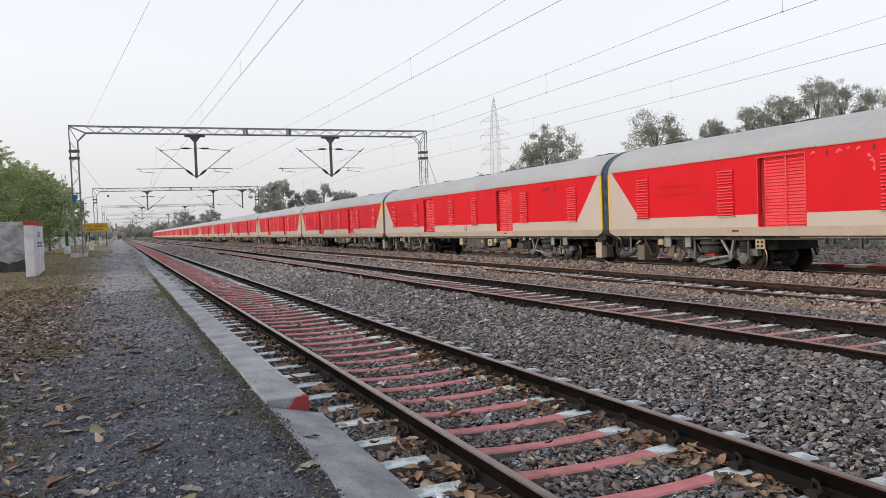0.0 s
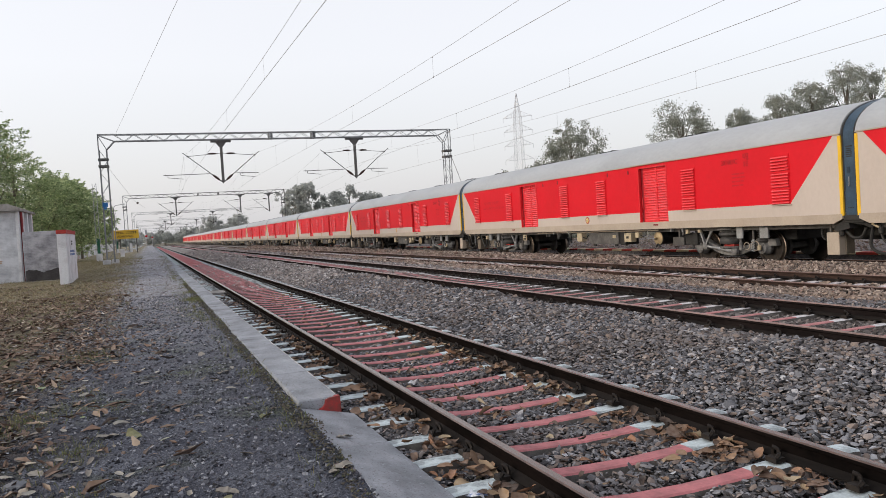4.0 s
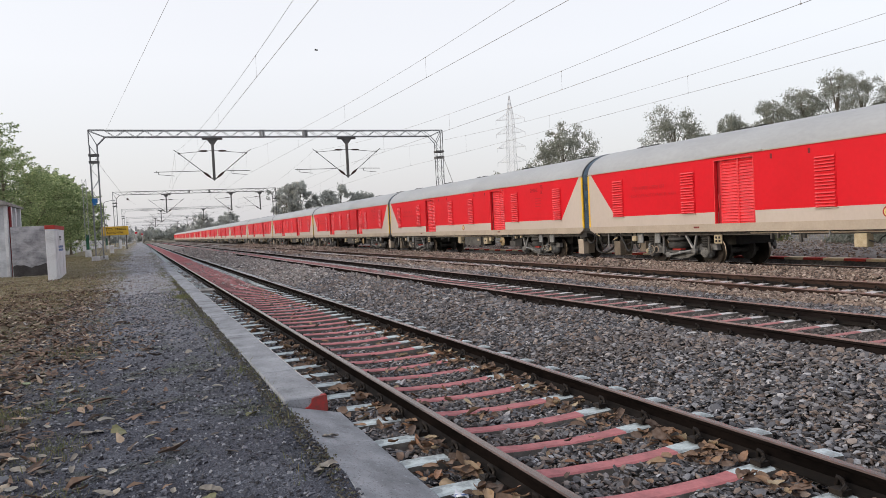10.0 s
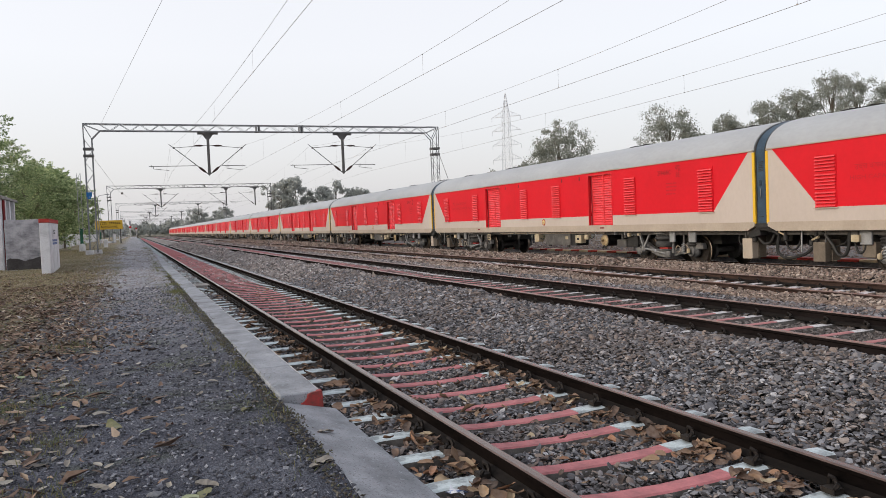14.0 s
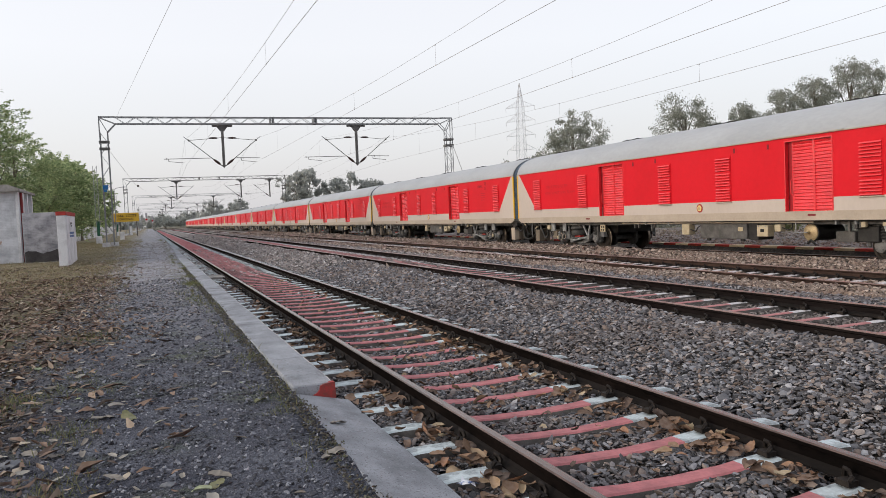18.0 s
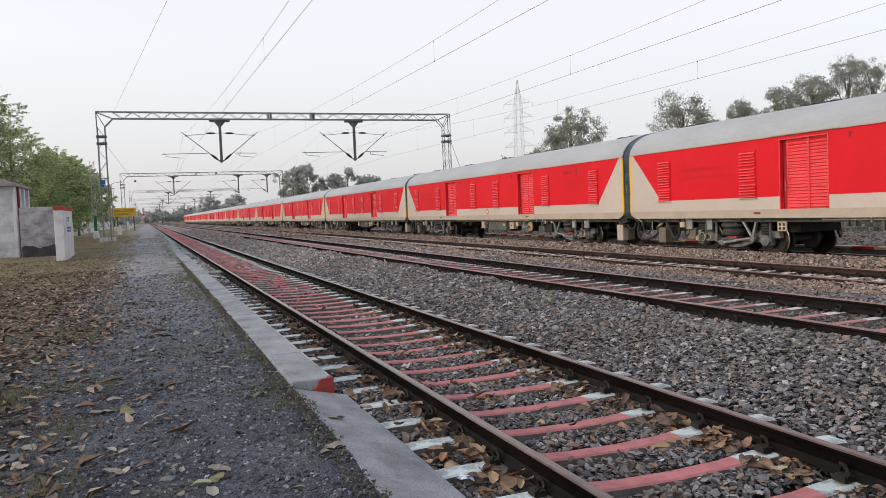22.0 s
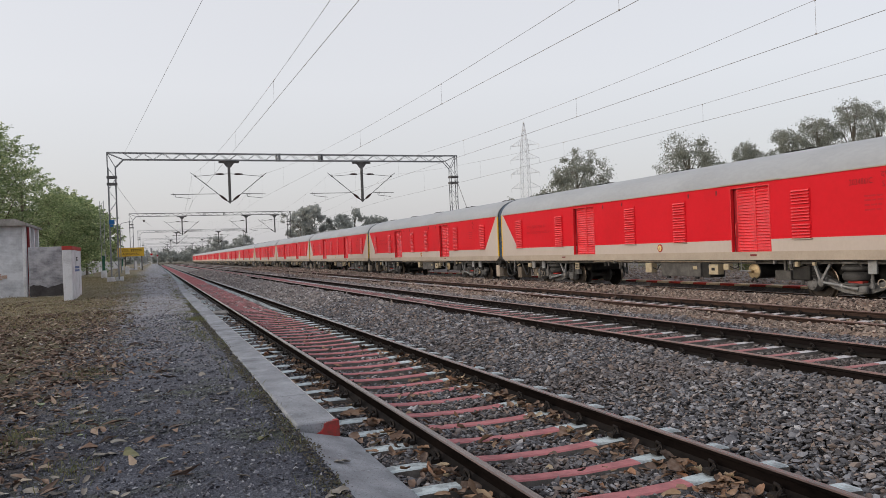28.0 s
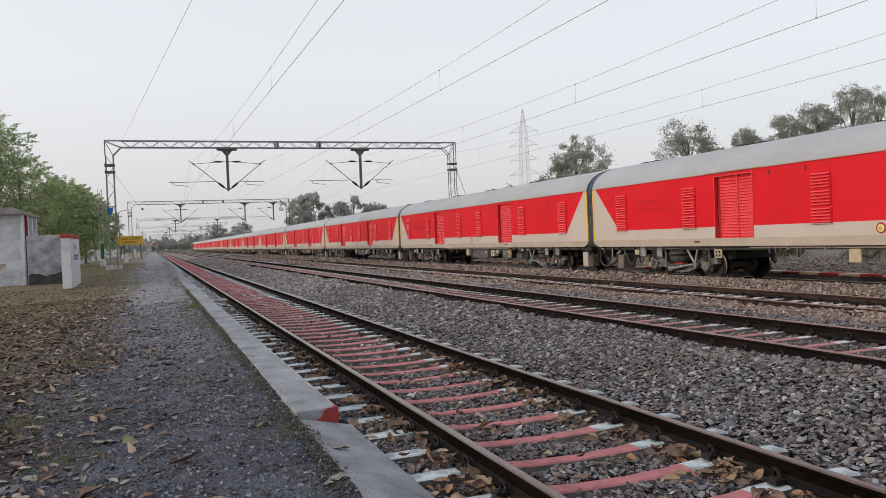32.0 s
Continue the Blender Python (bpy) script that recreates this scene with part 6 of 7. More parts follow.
def build_left_side():
    fence = thing("slab_fence", "white concrete slab fence in a long row", "fence", kind="")
    slab = Mesh().prism([(-0.28, 0), (0.28, 0), (0.28, 1.45), (0.14, 1.62), (-0.14, 1.62), (-0.28, 1.45)], -0.04, 0.04).data("fence_slab", WHITEWASH)
    for i in range(100):
        ob = part("fence_slab", slab, None, fence)
        ob.location = (-6.9 - 0.006 * i, 64 + i * 1.2, 0.30)
        ob.rotation_euler = (random.uniform(-0.04, 0.04), 0, radians(90) + random.uniform(-0.08, 0.08))
    for x, y in ((-3.80, 67), (-4.62, 128)):
        post = thing("signal_post", "lattice post on a white base painted green below", "post", "posts beside the path")
        part("lattice", lattice(Mesh(), (x, y, 1.9), (x, y, 6.6), 0.28, 0.28, 0.5, 0.025, up=(0, 1, 0)), GALV, post)
        part("green_sleeve", Mesh().box(x - 0.11, x + 0.11, y - 0.12, y + 0.12, 1.0, 2.2, bevel=0.01), GREENP, post, "dark green painted sleeve")
        part("base", Mesh().box(x - 0.22, x + 0.22, y - 0.25, y + 0.25, 0.2, 1.02, bevel=0.03), WHITEWASH, post, "white base block")
    plate = thing("blue_plate", "blue enamel plate fixed to the portal mast", "sign")
    part("plate", Mesh().box(-2.72, -2.38, 55.18, 55.22, 4.16, 4.46, bevel=0.01), BLUEP, plate)
    part("second_plate", Mesh().box(-2.66, -2.46, 55.18, 55.22, 4.0, 4.15), BLUEP, plate)
    sign = thing("station_sign", "yellow station name board on two posts", "sign")
    part("board", Mesh().box(-4.75, -1.30, 115, 115.08, 2.42, 3.64, bevel=0.02), SIGNY, sign)
    for x in (-3.75, -1.62):
        part("sign_post", Mesh().box(x - 0.08, x + 0.08, 115.1, 115.25, 0.3, 3.5), UNDER, sign)
    cu = bpy.data.curves.new("name_lettering", "FONT")
    cu.body, cu.size, cu.align_x = "ADHOWAL", 0.44, "LEFT"
    tmp = bpy.data.objects.new("name_lettering", cu)
    me = bpy.data.meshes.new_from_object(tmp)
    bpy.data.objects.remove(tmp)
    me.materials.append(INK)
    ob = part("name_lettering", me, None, sign)
    ob.matrix_basis = Matrix.Translation((-4.1, 114.99, 2.62)) @ Euler((radians(90), 0, 0)).to_matrix().to_4x4() @ Matrix.Diagonal((0.95, 1, 1, 1))
    m = Mesh()
    for a, b in ((-4.2, -3.4), (-3.0, -1.6)):
        m.box(a, b, 114.985, 115.0, 3.36, 3.40)
        x = a + 0.06
        while x < b:
            m.box(x, x + 0.05, 114.985, 115.0, 3.08, 3.36)
            m.box(x, x + 0.17, 114.985, 115.0, 3.14, 3.19)
            x += 0.24
    part("script_lettering", m, INK, sign)
    lamp = thing("street_lamp", "thin pole with a small curved lamp arm", "street lamp")
    part("pole", Mesh().tube((-3.65, 98, 0.3), (-3.65, 98, 6.0), 0.05, 8), MASTGREY, lamp)
    part("arm", Mesh().chain([(-3.65, 98, 6.0), (-3.45, 98, 6.25), (-2.65, 98, 6.4)], 0.03, 6), MASTGREY, lamp)
    part("lamp_head", Mesh().box(-2.75, -2.35, 97.93, 98.07, 6.35, 6.44, bevel=0.02), GALV, lamp)
    kilo = [(-2.6, 84, 0.9), (-2.2, 150, 1.2), (-2.68, 128, 1.5)]
    for x, y, hh in kilo:
        b = thing("marker_post", "small white concrete marker post beside the path", "marker post", "marker posts")
        part("post", Mesh().box(x - 0.2, x + 0.2, y - 0.2, y + 0.2, 0.2, 0.3 + hh, bevel=0.03), WHITEWASH, b)


build_left_side()


# ---- trees, pylon, distance ----
def build_tree(name, label, x, y, z, height, spread, leaf, n, size, seed, low=0.3, group="", lean=0.0, lobes=9, per=17, size_lo=0.20, size_hi=0.46, sprays=False):
    """A tapered trunk, limbs to a few lobes, twigs to leaf tufts in each lobe, gaps between; with sprays, long leafy shoots in place of tufts."""
    rng = np.random.RandomState(seed)
    tree = thing(name, label, "tree", group)
    tree.location = (x, y, z)
    trunk = Mesh()
    top = Vector((lean * height, 0, height * 0.78))
    trunk.chain([(0, 0, -0.3), (top.x * 0.2, 0.1, top.z * 0.3), (top.x * 0.6, -0.1, top.z * 0.65), tuple(top)], height * 0.009, 7)
    trunk.tube((0, 0, -0.3), (top.x * 0.2, 0.1, top.z * 0.3), height * 0.020, 8, r2=height * 0.009)
    part("trunk", trunk, BARK, tree)
    limbs = Mesh()
    half = height * (1 - low) / 2
    middle = height * (1 + low) / 2
    centres, radii, ways = [], [], []
    for i in range(lobes):
        r = spread * rng.uniform(size_lo, size_hi)
        u = (i + 0.5) / lobes * 2 - 1
        a = i * 2.4 + rng.uniform(-0.5, 0.5)
        ring = math.sqrt(max(0.0, 1 - u * u)) * rng.uniform(0.45, 0.95)
        c = Vector((lean * height + math.cos(a) * ring * (spread - 0.4 * r), math.sin(a) * ring * (spread - 0.4 * r), middle + u * (half - 0.7 * r) * rng.uniform(0.8, 1.0)))
        base = Vector((lean * height * 0.5, 0, min(height * 0.72, max(height * 0.2, c.z - height * 0.22))))
        bend = base + (c - base) * 0.5 + Vector((0, 0, height * 0.02))
        limbs.tube(base, bend, height * 0.0055, 6, r2=height * 0.004)
        limbs.tube(bend, c, height * 0.004, 5, r2=height * 0.0018)
        for k in range(per):
            d = rng.normal(0, 1, 3)
            d /= np.linalg.norm(d)
            q = c + Vector(d * r * rng.uniform(0.15, 1.12) ** 0.6 * np.array([1.08, 1.08, 0.85]))
            limbs.tube(c, q, height * 0.0010, 3, r2=height * 0.0005)
            centres.append(tuple(q))
            radii.append(spread * rng.uniform(0.08, 0.19))
            way = d + np.array([0, 0, 0.35]) + rng.normal(0, 0.25, 3)
            ways.append(way / np.linalg.norm(way))
    part("branchwork", limbs, BARK, tree)
    centres, radii, ways = np.array(centres), np.array(radii), np.array(ways)
    share = radii ** (1.0 if sprays else 2.0)
    who = rng.choice(len(centres), n, p=share / share.sum())
    d = rng.normal(0, 1, (n, 3))
    d /= np.linalg.norm(d, axis=1)[:, None]
    d *= rng.uniform(0, 1, (n, 1)) ** 0.45
    if sprays:
        u = rng.uniform(-0.25, 1, (n, 1)) ** 1
        at = centres[who] + ways[who] * u * rng.uniform(0.75, 1.25, (len(centres), 1))[who] * spread * 0.34 + d * np.array([1, 1, 0.45]) * spread * (0.13 - 0.07 * np.abs(u))
        at[:, 2] -= spread * 0.07 * np.clip(u[:, 0], 0, 1) ** 2
    else:
        stray = np.where(rng.uniform(0, 1, (n, 1)) < 0.2, rng.uniform(1.2, 2.0, (n, 1)), 1.0)
        at = centres[who] + d * stray * radii[who][:, None] * np.array([1.1, 1.1, 0.9])
    at = at[at[:, 2] > height * (0.04 if sprays else 0.12)]
    k = len(at)
    s = rng.uniform(0.55, 1.5, (k, 1)) * size
    part("crown", swarm("crown", SPRAY, SPRAY_F, at, turns(k, 0.9 if sprays else 2.2), s * np.ones((1, 3)), leaf), None, tree)
    return tree


left = [(-9.7, 48, 10.5, 3.0), (-9.0, 54, 10.6, 3.0), (-12.6, 54, 11.6, 3.6), (-8.6, 61, 9.0, 3.0), (-7.9, 69, 8.0, 2.9), (-8.1, 78, 8.3, 3.2), (-6.5, 74, 7.2, 2.5), (-6.6, 88, 8.0, 2.8), (-8.4, 89, 9.4, 3.3), (-8.8, 99, 10.2, 3.2), (-9.4, 109, 10.6, 2.9), (-9.2, 122, 11.0, 3.0), (-9.0, 137, 11.4, 3.0), (-8.8, 155, 11.4, 3.0), (-8.8, 175, 10.6, 3.0)]
for i, (x, y, h, s) in enumerate(left):
    build_tree("roadside_tree", "leafy green tree behind the fence", x, y, 0.2, h, s, LEAF_A, 15000 if y < 70 else 8000 if y < 95 else 5000, 0.086 if y < 70 else 0.12 if y < 95 else 0.2, 20 + i, 0.10, "trees along the platform", lobes=13, per=20 if y < 90 else 13, size_lo=0.24, size_hi=0.5, sprays=True)
right = [(44.6, 75, 12.5, 3.5, 0.0), (40.6, 75, 8.2, 2.4, 0.0), (59.8, 75, 14.8, 4.4, 0.01), (64.0, 76, 12.4, 2.6, 0.0), (68.6, 75, 14.2, 2.9, 0.0), (75.0, 75, 16.4, 3.4, 0.0), (80.5, 75, 18.2, 3.8, 0.0), (86.0, 75, 20.4, 4.2, 0.02), (92, 76, 20.2, 4.2, 0.0), (99, 76, 20.0, 4.4, 0.0), (37.4, 75, 7.2, 2.2, 0.0)]
for i, (x, y, h, s, ln) in enumerate(right):
    build_tree("dusty_tree", "tall grey-green tree beyond the train, its leaves paled as by haze", x, y, 0, h, s, LEAF_B, 18000, 0.09, 60 + i, 0.28, "trees beyond the far platform", ln, lobes=15, per=16, size_lo=0.26, size_hi=0.55)
far = [(45, 250, 19.0, 5.5), (49.5, 250, 19.6, 5.5), (57.5, 250, 15.8, 5), (63, 250, 17.6, 5.5), (70, 250, 15.0, 5.5), (28, 380, 13.0, 6), (40, 380, 14.0, 6)]
for i, (x, y, h, s) in enumerate(far):
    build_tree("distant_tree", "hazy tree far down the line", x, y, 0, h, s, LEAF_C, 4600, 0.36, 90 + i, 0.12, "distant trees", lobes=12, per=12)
rng_far = random.Random(11)
for i in range(60):
    x = rng_far.uniform(-75, 60)
    y = rng_far.uniform(430, 640)
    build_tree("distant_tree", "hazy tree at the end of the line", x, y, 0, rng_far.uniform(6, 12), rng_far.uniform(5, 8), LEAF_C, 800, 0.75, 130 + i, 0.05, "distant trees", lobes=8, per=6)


def build_palm(x, y):
    palm = thing("palm_tree", "palm with drooping fronds among the trees", "palm", "distant trees")
    palm.location = (x, y, 0)
    part("trunk", Mesh().tube((0, 0, 0), (0.3, 0, 9.0), 0.28, 8, r2=0.2), BARK, palm)
    rng = random.Random(5)
    for i in range(18):
        a = i * 2.4
        m = Mesh()
        up = rng.uniform(0.3, 1.6)
        pts = [Vector((0.3 + math.cos(a) * t * 3.4, math.sin(a) * t * 3.4, 9.0 + up * t * 2 - 2.9 * t * t)) for t in np.linspace(0, 1, 6)]
        side = Vector((-math.sin(a), math.cos(a), 0))
        for p, q in zip(pts, pts[1:]):
            for s in (-1, 1):
                m.add([p, q, q + side * s * 0.55 - Vector((0, 0, 0.35)), p + side * s * 0.5 - Vector((0, 0, 0.3))], [(0, 1, 2, 3)])
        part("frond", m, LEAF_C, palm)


build_palm(54.0, 240)


def build_pylon():
    pylon = thing("power_pylon", "tall grey lattice power pylon", "pylon")
    pylon.location = (117.05, 230, 0)
    pylon.rotation_euler = (0, 0, radians(-48))
    levels = [0, 6, 11, 15, 18.5, 21.6, 24, 26.4, 28.8, 31.2, 33.5, 35.8, 37.6, 39.4, 41.2, 43.6]
    def half(z):
        return float(np.interp(z, (0, 18.5, 35.8, 43.6), (2.1, 1.35, 1.05, 0.08)))
    corners = lambda z: [Vector((i * half(z), j * half(z), z)) for i, j in ((-1, -1), (1, -1), (1, 1), (-1, 1))]
    m = Mesh()
    for a, b in zip(levels, levels[1:]):
        p, q = corners(a), corners(b)
        for i in range(4):
            m.bar(p[i], q[i], 0.10)
            m.bar(p[i], q[(i + 1) % 4], 0.05)
            m.bar(p[(i + 1) % 4], q[i], 0.05)
            m.bar(q[i], q[(i + 1) % 4], 0.05)
    part("tower", m, HAZED_ZINC, pylon)
    for z in (21.6, 26.4, 31.2, 35.8):
        for s in (-1, 1):
            m = Mesh()
            tip = Vector((s * 5.1, 0, z))
            for j in (-1, 1):
                m.bar((s * half(z), j * half(z), z), tip, 0.08)
                m.bar((s * half(z + 2.0), j * half(z + 2.0), z + 2.0), tip, 0.07)
                for f in (0.33, 0.66):
                    lo, hi = Vector((s * half(z), j * half(z), z)).lerp(tip, f), Vector((s * half(z + 2.0), j * half(z + 2.0), z + 2.0)).lerp(tip, f)
                    m.bar(lo, hi, 0.045)
            part("cross_arm", m, HAZED_ZINC, pylon)
            part("insulator_string", Mesh().tube(tip, tip - Vector((0, 0, 1.3)), 0.06, 6), HAZED_ZINC, pylon)


build_pylon()


def build_far_signals():
    for x, y in ((-0.6, 205), (1.0, 260)):
        sig = thing("colour_signal", "signal post with a red lamp far down the line", "signal", "distant signals")
        part("post", Mesh().tube((x, y, 0.2), (x, y, 5.0), 0.09, 8), GALV, sig)
        part("signal_head", Mesh().box(x - 0.22, x + 0.22, y - 0.15, y + 0.1, 3.9, 5.0, bevel=0.03), GALV, sig)
        part("red_board", Mesh().box(x - 0.24, x + 0.24, y - 0.2, y - 0.16, 3.2, 3.6), RED, sig, "red board")
        part("white_board", Mesh().box(x - 0.24, x + 0.24, y - 0.2, y - 0.16, 2.75, 3.15), WHITEWASH, sig, "white board")


build_far_signals()


# ---- loose ground cover ----
def scatter(name, label, area, per_m2, size, mat, level, shapes, faces, tilt, kind_label, sink=0.25, squash=(1.1, 1, 0.58), keep=None):
    """Loose pieces over a stretch x0, x1, y0, y1 of the plan."""
    x0, x1, y0, y1 = area
    n = int((x1 - x0) * (y1 - y0) * per_m2)
    x, y = np.random.uniform(x0, x1, n), np.random.uniform(y0, y1, n)
    ok = (x / (y + 1e-6) < 1.55) if keep is None else keep(x, y)
    x, y = x[ok], y[ok]
    n = len(x)
    s = size * np.clip(np.random.lognormal(0, 0.30, n), 0.5, 1.75)
    z = level(x, y) + s * (0.5 - sink) * 0.6
    me = swarm(name, shapes, faces, np.stack([x, y, z], 1), turns(n, tilt), s[:, None] * np.array([squash]) * np.random.uniform(0.75, 1.25, (n, 3)), mat)
    if kind_label in ("ballast", "leaves"):
        me.shade_smooth()
        me.set_sharp_from_angle(angle=radians(44 if kind_label == "ballast" else 60))
    return tagged(new(name, me), label, kind_label, kind="stuff")


def ballast_top(x, y):
    z = bed_level(x) + 0.03 * np.sin(y * 1.3 + x) * np.sin(x * 2.1)
    # low between the sleepers, so that these stand proud down the line
    for cx, far in ((TRACKS[0][0], 10), (TRACKS[1][0], 28)):
        z = z - 0.045 * (np.abs(x - cx) < 0.8) * (y > far)
    return z + np.random.uniform(-0.03, 0.02, len(x))


def off_rails(x, y, ahead=True):
    ok = x / (y + 1e-6) < 1.4 if ahead else np.full(len(x), True)
    for k, (cx, z) in enumerate(TRACKS):
        for s in (-1, 1):
            ok &= np.abs(x - cx - s * GAUGE / 2) > 0.082
        start, step = PITCHES[k]
        row = ((y - start) / step + 0.5) % 1.0 - 0.5
        on = (np.abs(x - cx) < (1.47, 0.82, 0.82, 1.36)[k]) & (np.abs(row * step) < (0.13, 0.075, 0.10, 0.1)[k])
        ok &= ~on
    return ok


B = ("ballast_stones", "sharp grey and brown crushed stone ballast")
LIE = (1.2, 1.0, 0.62)
scatter(*B, (4.1, 6.4, 2.4, 11), 1000, 0.0222, STONE, ballast_top, ROCKS, ICO_F, 0.75, "ballast", keep=off_rails, squash=LIE)
scatter(*B, (1.64, 4.1, 2.4, 11), 1250, 0.0190, STONE, ballast_top, ROCKS, ICO_F, 0.75, "ballast", keep=off_rails, squash=LIE)
scatter(*B, (1.64, 6.4, 11, 17), 520, 0.0290, STONE, ballast_top, ROCKS, ICO_F, 0.75, "ballast", keep=off_rails, squash=LIE)
scatter(*B, (1.64, 6.4, 17, 26), 330, 0.035, STONE, ballast_top, CHIPS, CHIPS_F, 0.8, "ballast", keep=off_rails, squash=LIE)
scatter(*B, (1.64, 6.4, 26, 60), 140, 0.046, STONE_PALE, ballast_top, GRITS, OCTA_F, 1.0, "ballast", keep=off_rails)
scatter(*B, (6.4, 10.2, 4, 13), 640, 0.0270, STONE, ballast_top, ROCKS, ICO_F, 0.75, "ballast", keep=lambda x, y: off_rails(x, y) & (np.abs(x - 7.83) > 0.8), squash=LIE)
scatter("oily_ballast_stones", "dark oily crushed stone between the rails", (7.0, 8.66, 4, 22), 620, 0.0240, STONE_DARK, lambda x, y: np.maximum(ballast_top(x, y), bed_level(x)) + 0.006, CHIPS, CHIPS_F, 0.75, "ballast", keep=off_rails, squash=LIE)
scatter(*B, (6.4, 10.2, 13, 22), 340, 0.035, STONE, ballast_top, CHIPS, CHIPS_F, 0.8, "ballast", keep=lambda x, y: off_rails(x, y) & (np.abs(x - 7.83) > 0.8), squash=LIE)
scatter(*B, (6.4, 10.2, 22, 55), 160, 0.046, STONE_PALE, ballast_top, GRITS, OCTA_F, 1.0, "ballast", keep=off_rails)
scatter("brown_ballast_stones", "rust-brown crushed stone ballast", (10.2, 15.7, 6, 20), 330, 0.0305, STONE_RUST, ballast_top, CHIPS, CHIPS_F, 0.8, "ballast", keep=off_rails, squash=LIE)
scatter("brown_ballast_stones", "rust-brown crushed stone ballast", (10.2, 15.7, 20, 60), 125, 0.049, STONE_RUST, ballast_top, GRITS, OCTA_F, 1.0, "ballast", keep=off_rails)


scatter(*B, (1.64, 10.0, -6, 2.4), 330, 0.032, STONE, ballast_top, GRITS, OCTA_F, 1.2, "ballast", keep=lambda x, y: off_rails(x, y, False))
scatter(*B, (3.3, 10.0, 2.4, 7.2), 260, 0.034, STONE, ballast_top, GRITS, OCTA_F, 1.2, "ballast", keep=lambda x, y: off_rails(x, y, False) & (x > 1.38 * y))
scatter("brown_ballast_stones", "rust-brown crushed stone ballast", (10.0, 18.5, -6, 6), 80, 0.05, STONE_RUST, ballast_top, GRITS, OCTA_F, 1.2, "ballast", keep=lambda x, y: off_rails(x, y, False))


def beside(x, y):
    return np.array([ground_level(a, b) for a, b in zip(x, y)])


scatter("path_gravel", "fine grey gravel trodden into the path", (-3.4, 1.17, 3.0, 10), 600, 0.0112, PEBBLE, beside, GRITS, OCTA_F, 1, "gravel", squash=(1, 1, 0.6))
scatter("path_gravel", "fine grey gravel trodden into the path", (-1.8, 1.17, 10, 24), 150, 0.016, PEBBLE, beside, GRITS, OCTA_F, 1, "gravel", squash=(1, 1, 0.6))
scatter("path_gravel", "fine grey gravel trodden into the path", (-3.4, 1.17, -4, 3.0), 200, 0.014, PEBBLE, beside, GRITS, OCTA_F, 1, "gravel", squash=(1, 1, 0.6), keep=lambda x, y: x < 1.17)


def drift(x, y):
    """Leaf litter lies thick away from the path, thin on it."""
    p = np.clip((-0.1 - x) / 1.5, 0.13, 1) * np.array([0.5 + 1.2 * max(0, noise.noise((a * 0.6, b * 0.35, 9)) + 0.35) for a, b in zip(x, y)])
    return np.random.rand(len(x)) < p


def litter_level(x, y):
    return beside(x, y) + 0.012


scatter("fallen_leaves", "dry brown and pale leaves scattered on the ground", (-7, 1.15, 3.4, 10), 40, 0.042, PALELEAF, litter_level, LEAVES, LEAVES_F, 0.35, "leaves", squash=(1, 1, 0.5), keep=drift)
scatter("fallen_leaves", "dry brown and pale leaves scattered on the ground", (-14, -0.3, 10, 38), 34, 0.045, DRYLEAF, litter_level, LITTER, LITTER_F, 0.5, "leaves", squash=(1.15, 0.85, 0.7), keep=drift)
scatter("fallen_leaves", "dry brown leaves thick on bare earth", (-8, 0.2, 3.6, 16), 135, 0.047, DRYLEAF, litter_level, LITTER, LITTER_F, 0.5, "leaves", squash=(1.15, 0.85, 0.7), keep=drift)

scatter("fallen_leaves", "dry brown leaves thick on bare earth", (-12, -0.8, 16, 28), 90, 0.050, DRYLEAF, litter_level, LITTER, LITTER_F, 0.5, "leaves", squash=(1.15, 0.85, 0.7), keep=drift)
scatter("fallen_leaves", "dry brown leaves thick on bare earth", (-8, 0.8, -4, 3.6), 70, 0.047, DRYLEAF, litter_level, LITTER, LITTER_F, 0.5, "leaves", squash=(1.15, 0.85, 0.7), keep=drift)
scatter("track_leaves", "curled brown leaves caught along the rails", (1.7, 4.3, -4, 2.6), 90, 0.047, ORANGELEAF, lambda x, y: ballast_top(x, y) + 0.045, LEAVES, LEAVES_F, 0.55, "leaves", squash=(1, 1, 0.9), keep=lambda x, y: off_rails(x, y, False) & (np.random.rand(len(x)) < 0.4))


def between_rails(x, y):
    d = np.minimum(np.abs(x - 3.75), np.abs(x - 2.02))
    return off_rails(x, y) & (np.random.rand(len(x)) < np.where(d < 0.22, np.where(x > 3.0, 0.9, 0.5), 0.10))


scatter("track_leaves", "curled brown leaves caught along the rails", (1.7, 4.3, 2.6, 11), 210, 0.047, ORANGELEAF, lambda x, y: ballast_top(x, y) + 0.045, LEAVES, LEAVES_F, 0.55, "leaves", squash=(1, 1, 0.9), keep=between_rails)
scatter("track_leaves", "curled brown leaves caught along the rails", (1.7, 4.3, 11, 26), 90, 0.05, ORANGELEAF, lambda x, y: ballast_top(x, y) + 0.04, LEAVES, LEAVES_F, 0.55, "leaves", squash=(1, 1, 0.9), keep=between_rails)


def rail_drift(x, y):
    side = np.minimum(np.minimum(np.abs(x - 2.06), np.abs(x - 3.80)), np.abs(x - 4.12))
    p = np.where(x > 3.0, 0.75, 1.0) * np.exp(-(side / 0.12) ** 2) * np.clip(0.55 + 0.7 * np.sin(y * 1.7 + x) * np.sin(y * 0.63 + 2), 0.05, 1)
    row = np.abs((((y - 6.01) / 0.65 + 0.5) % 1.0 - 0.5) * 0.65)
    p = p * np.where(row < 0.15, 0.08, 1.0)
    return (np.abs(np.abs(x - 3.11) - GAUGE / 2) > 0.085) & (np.random.rand(len(x)) < p)


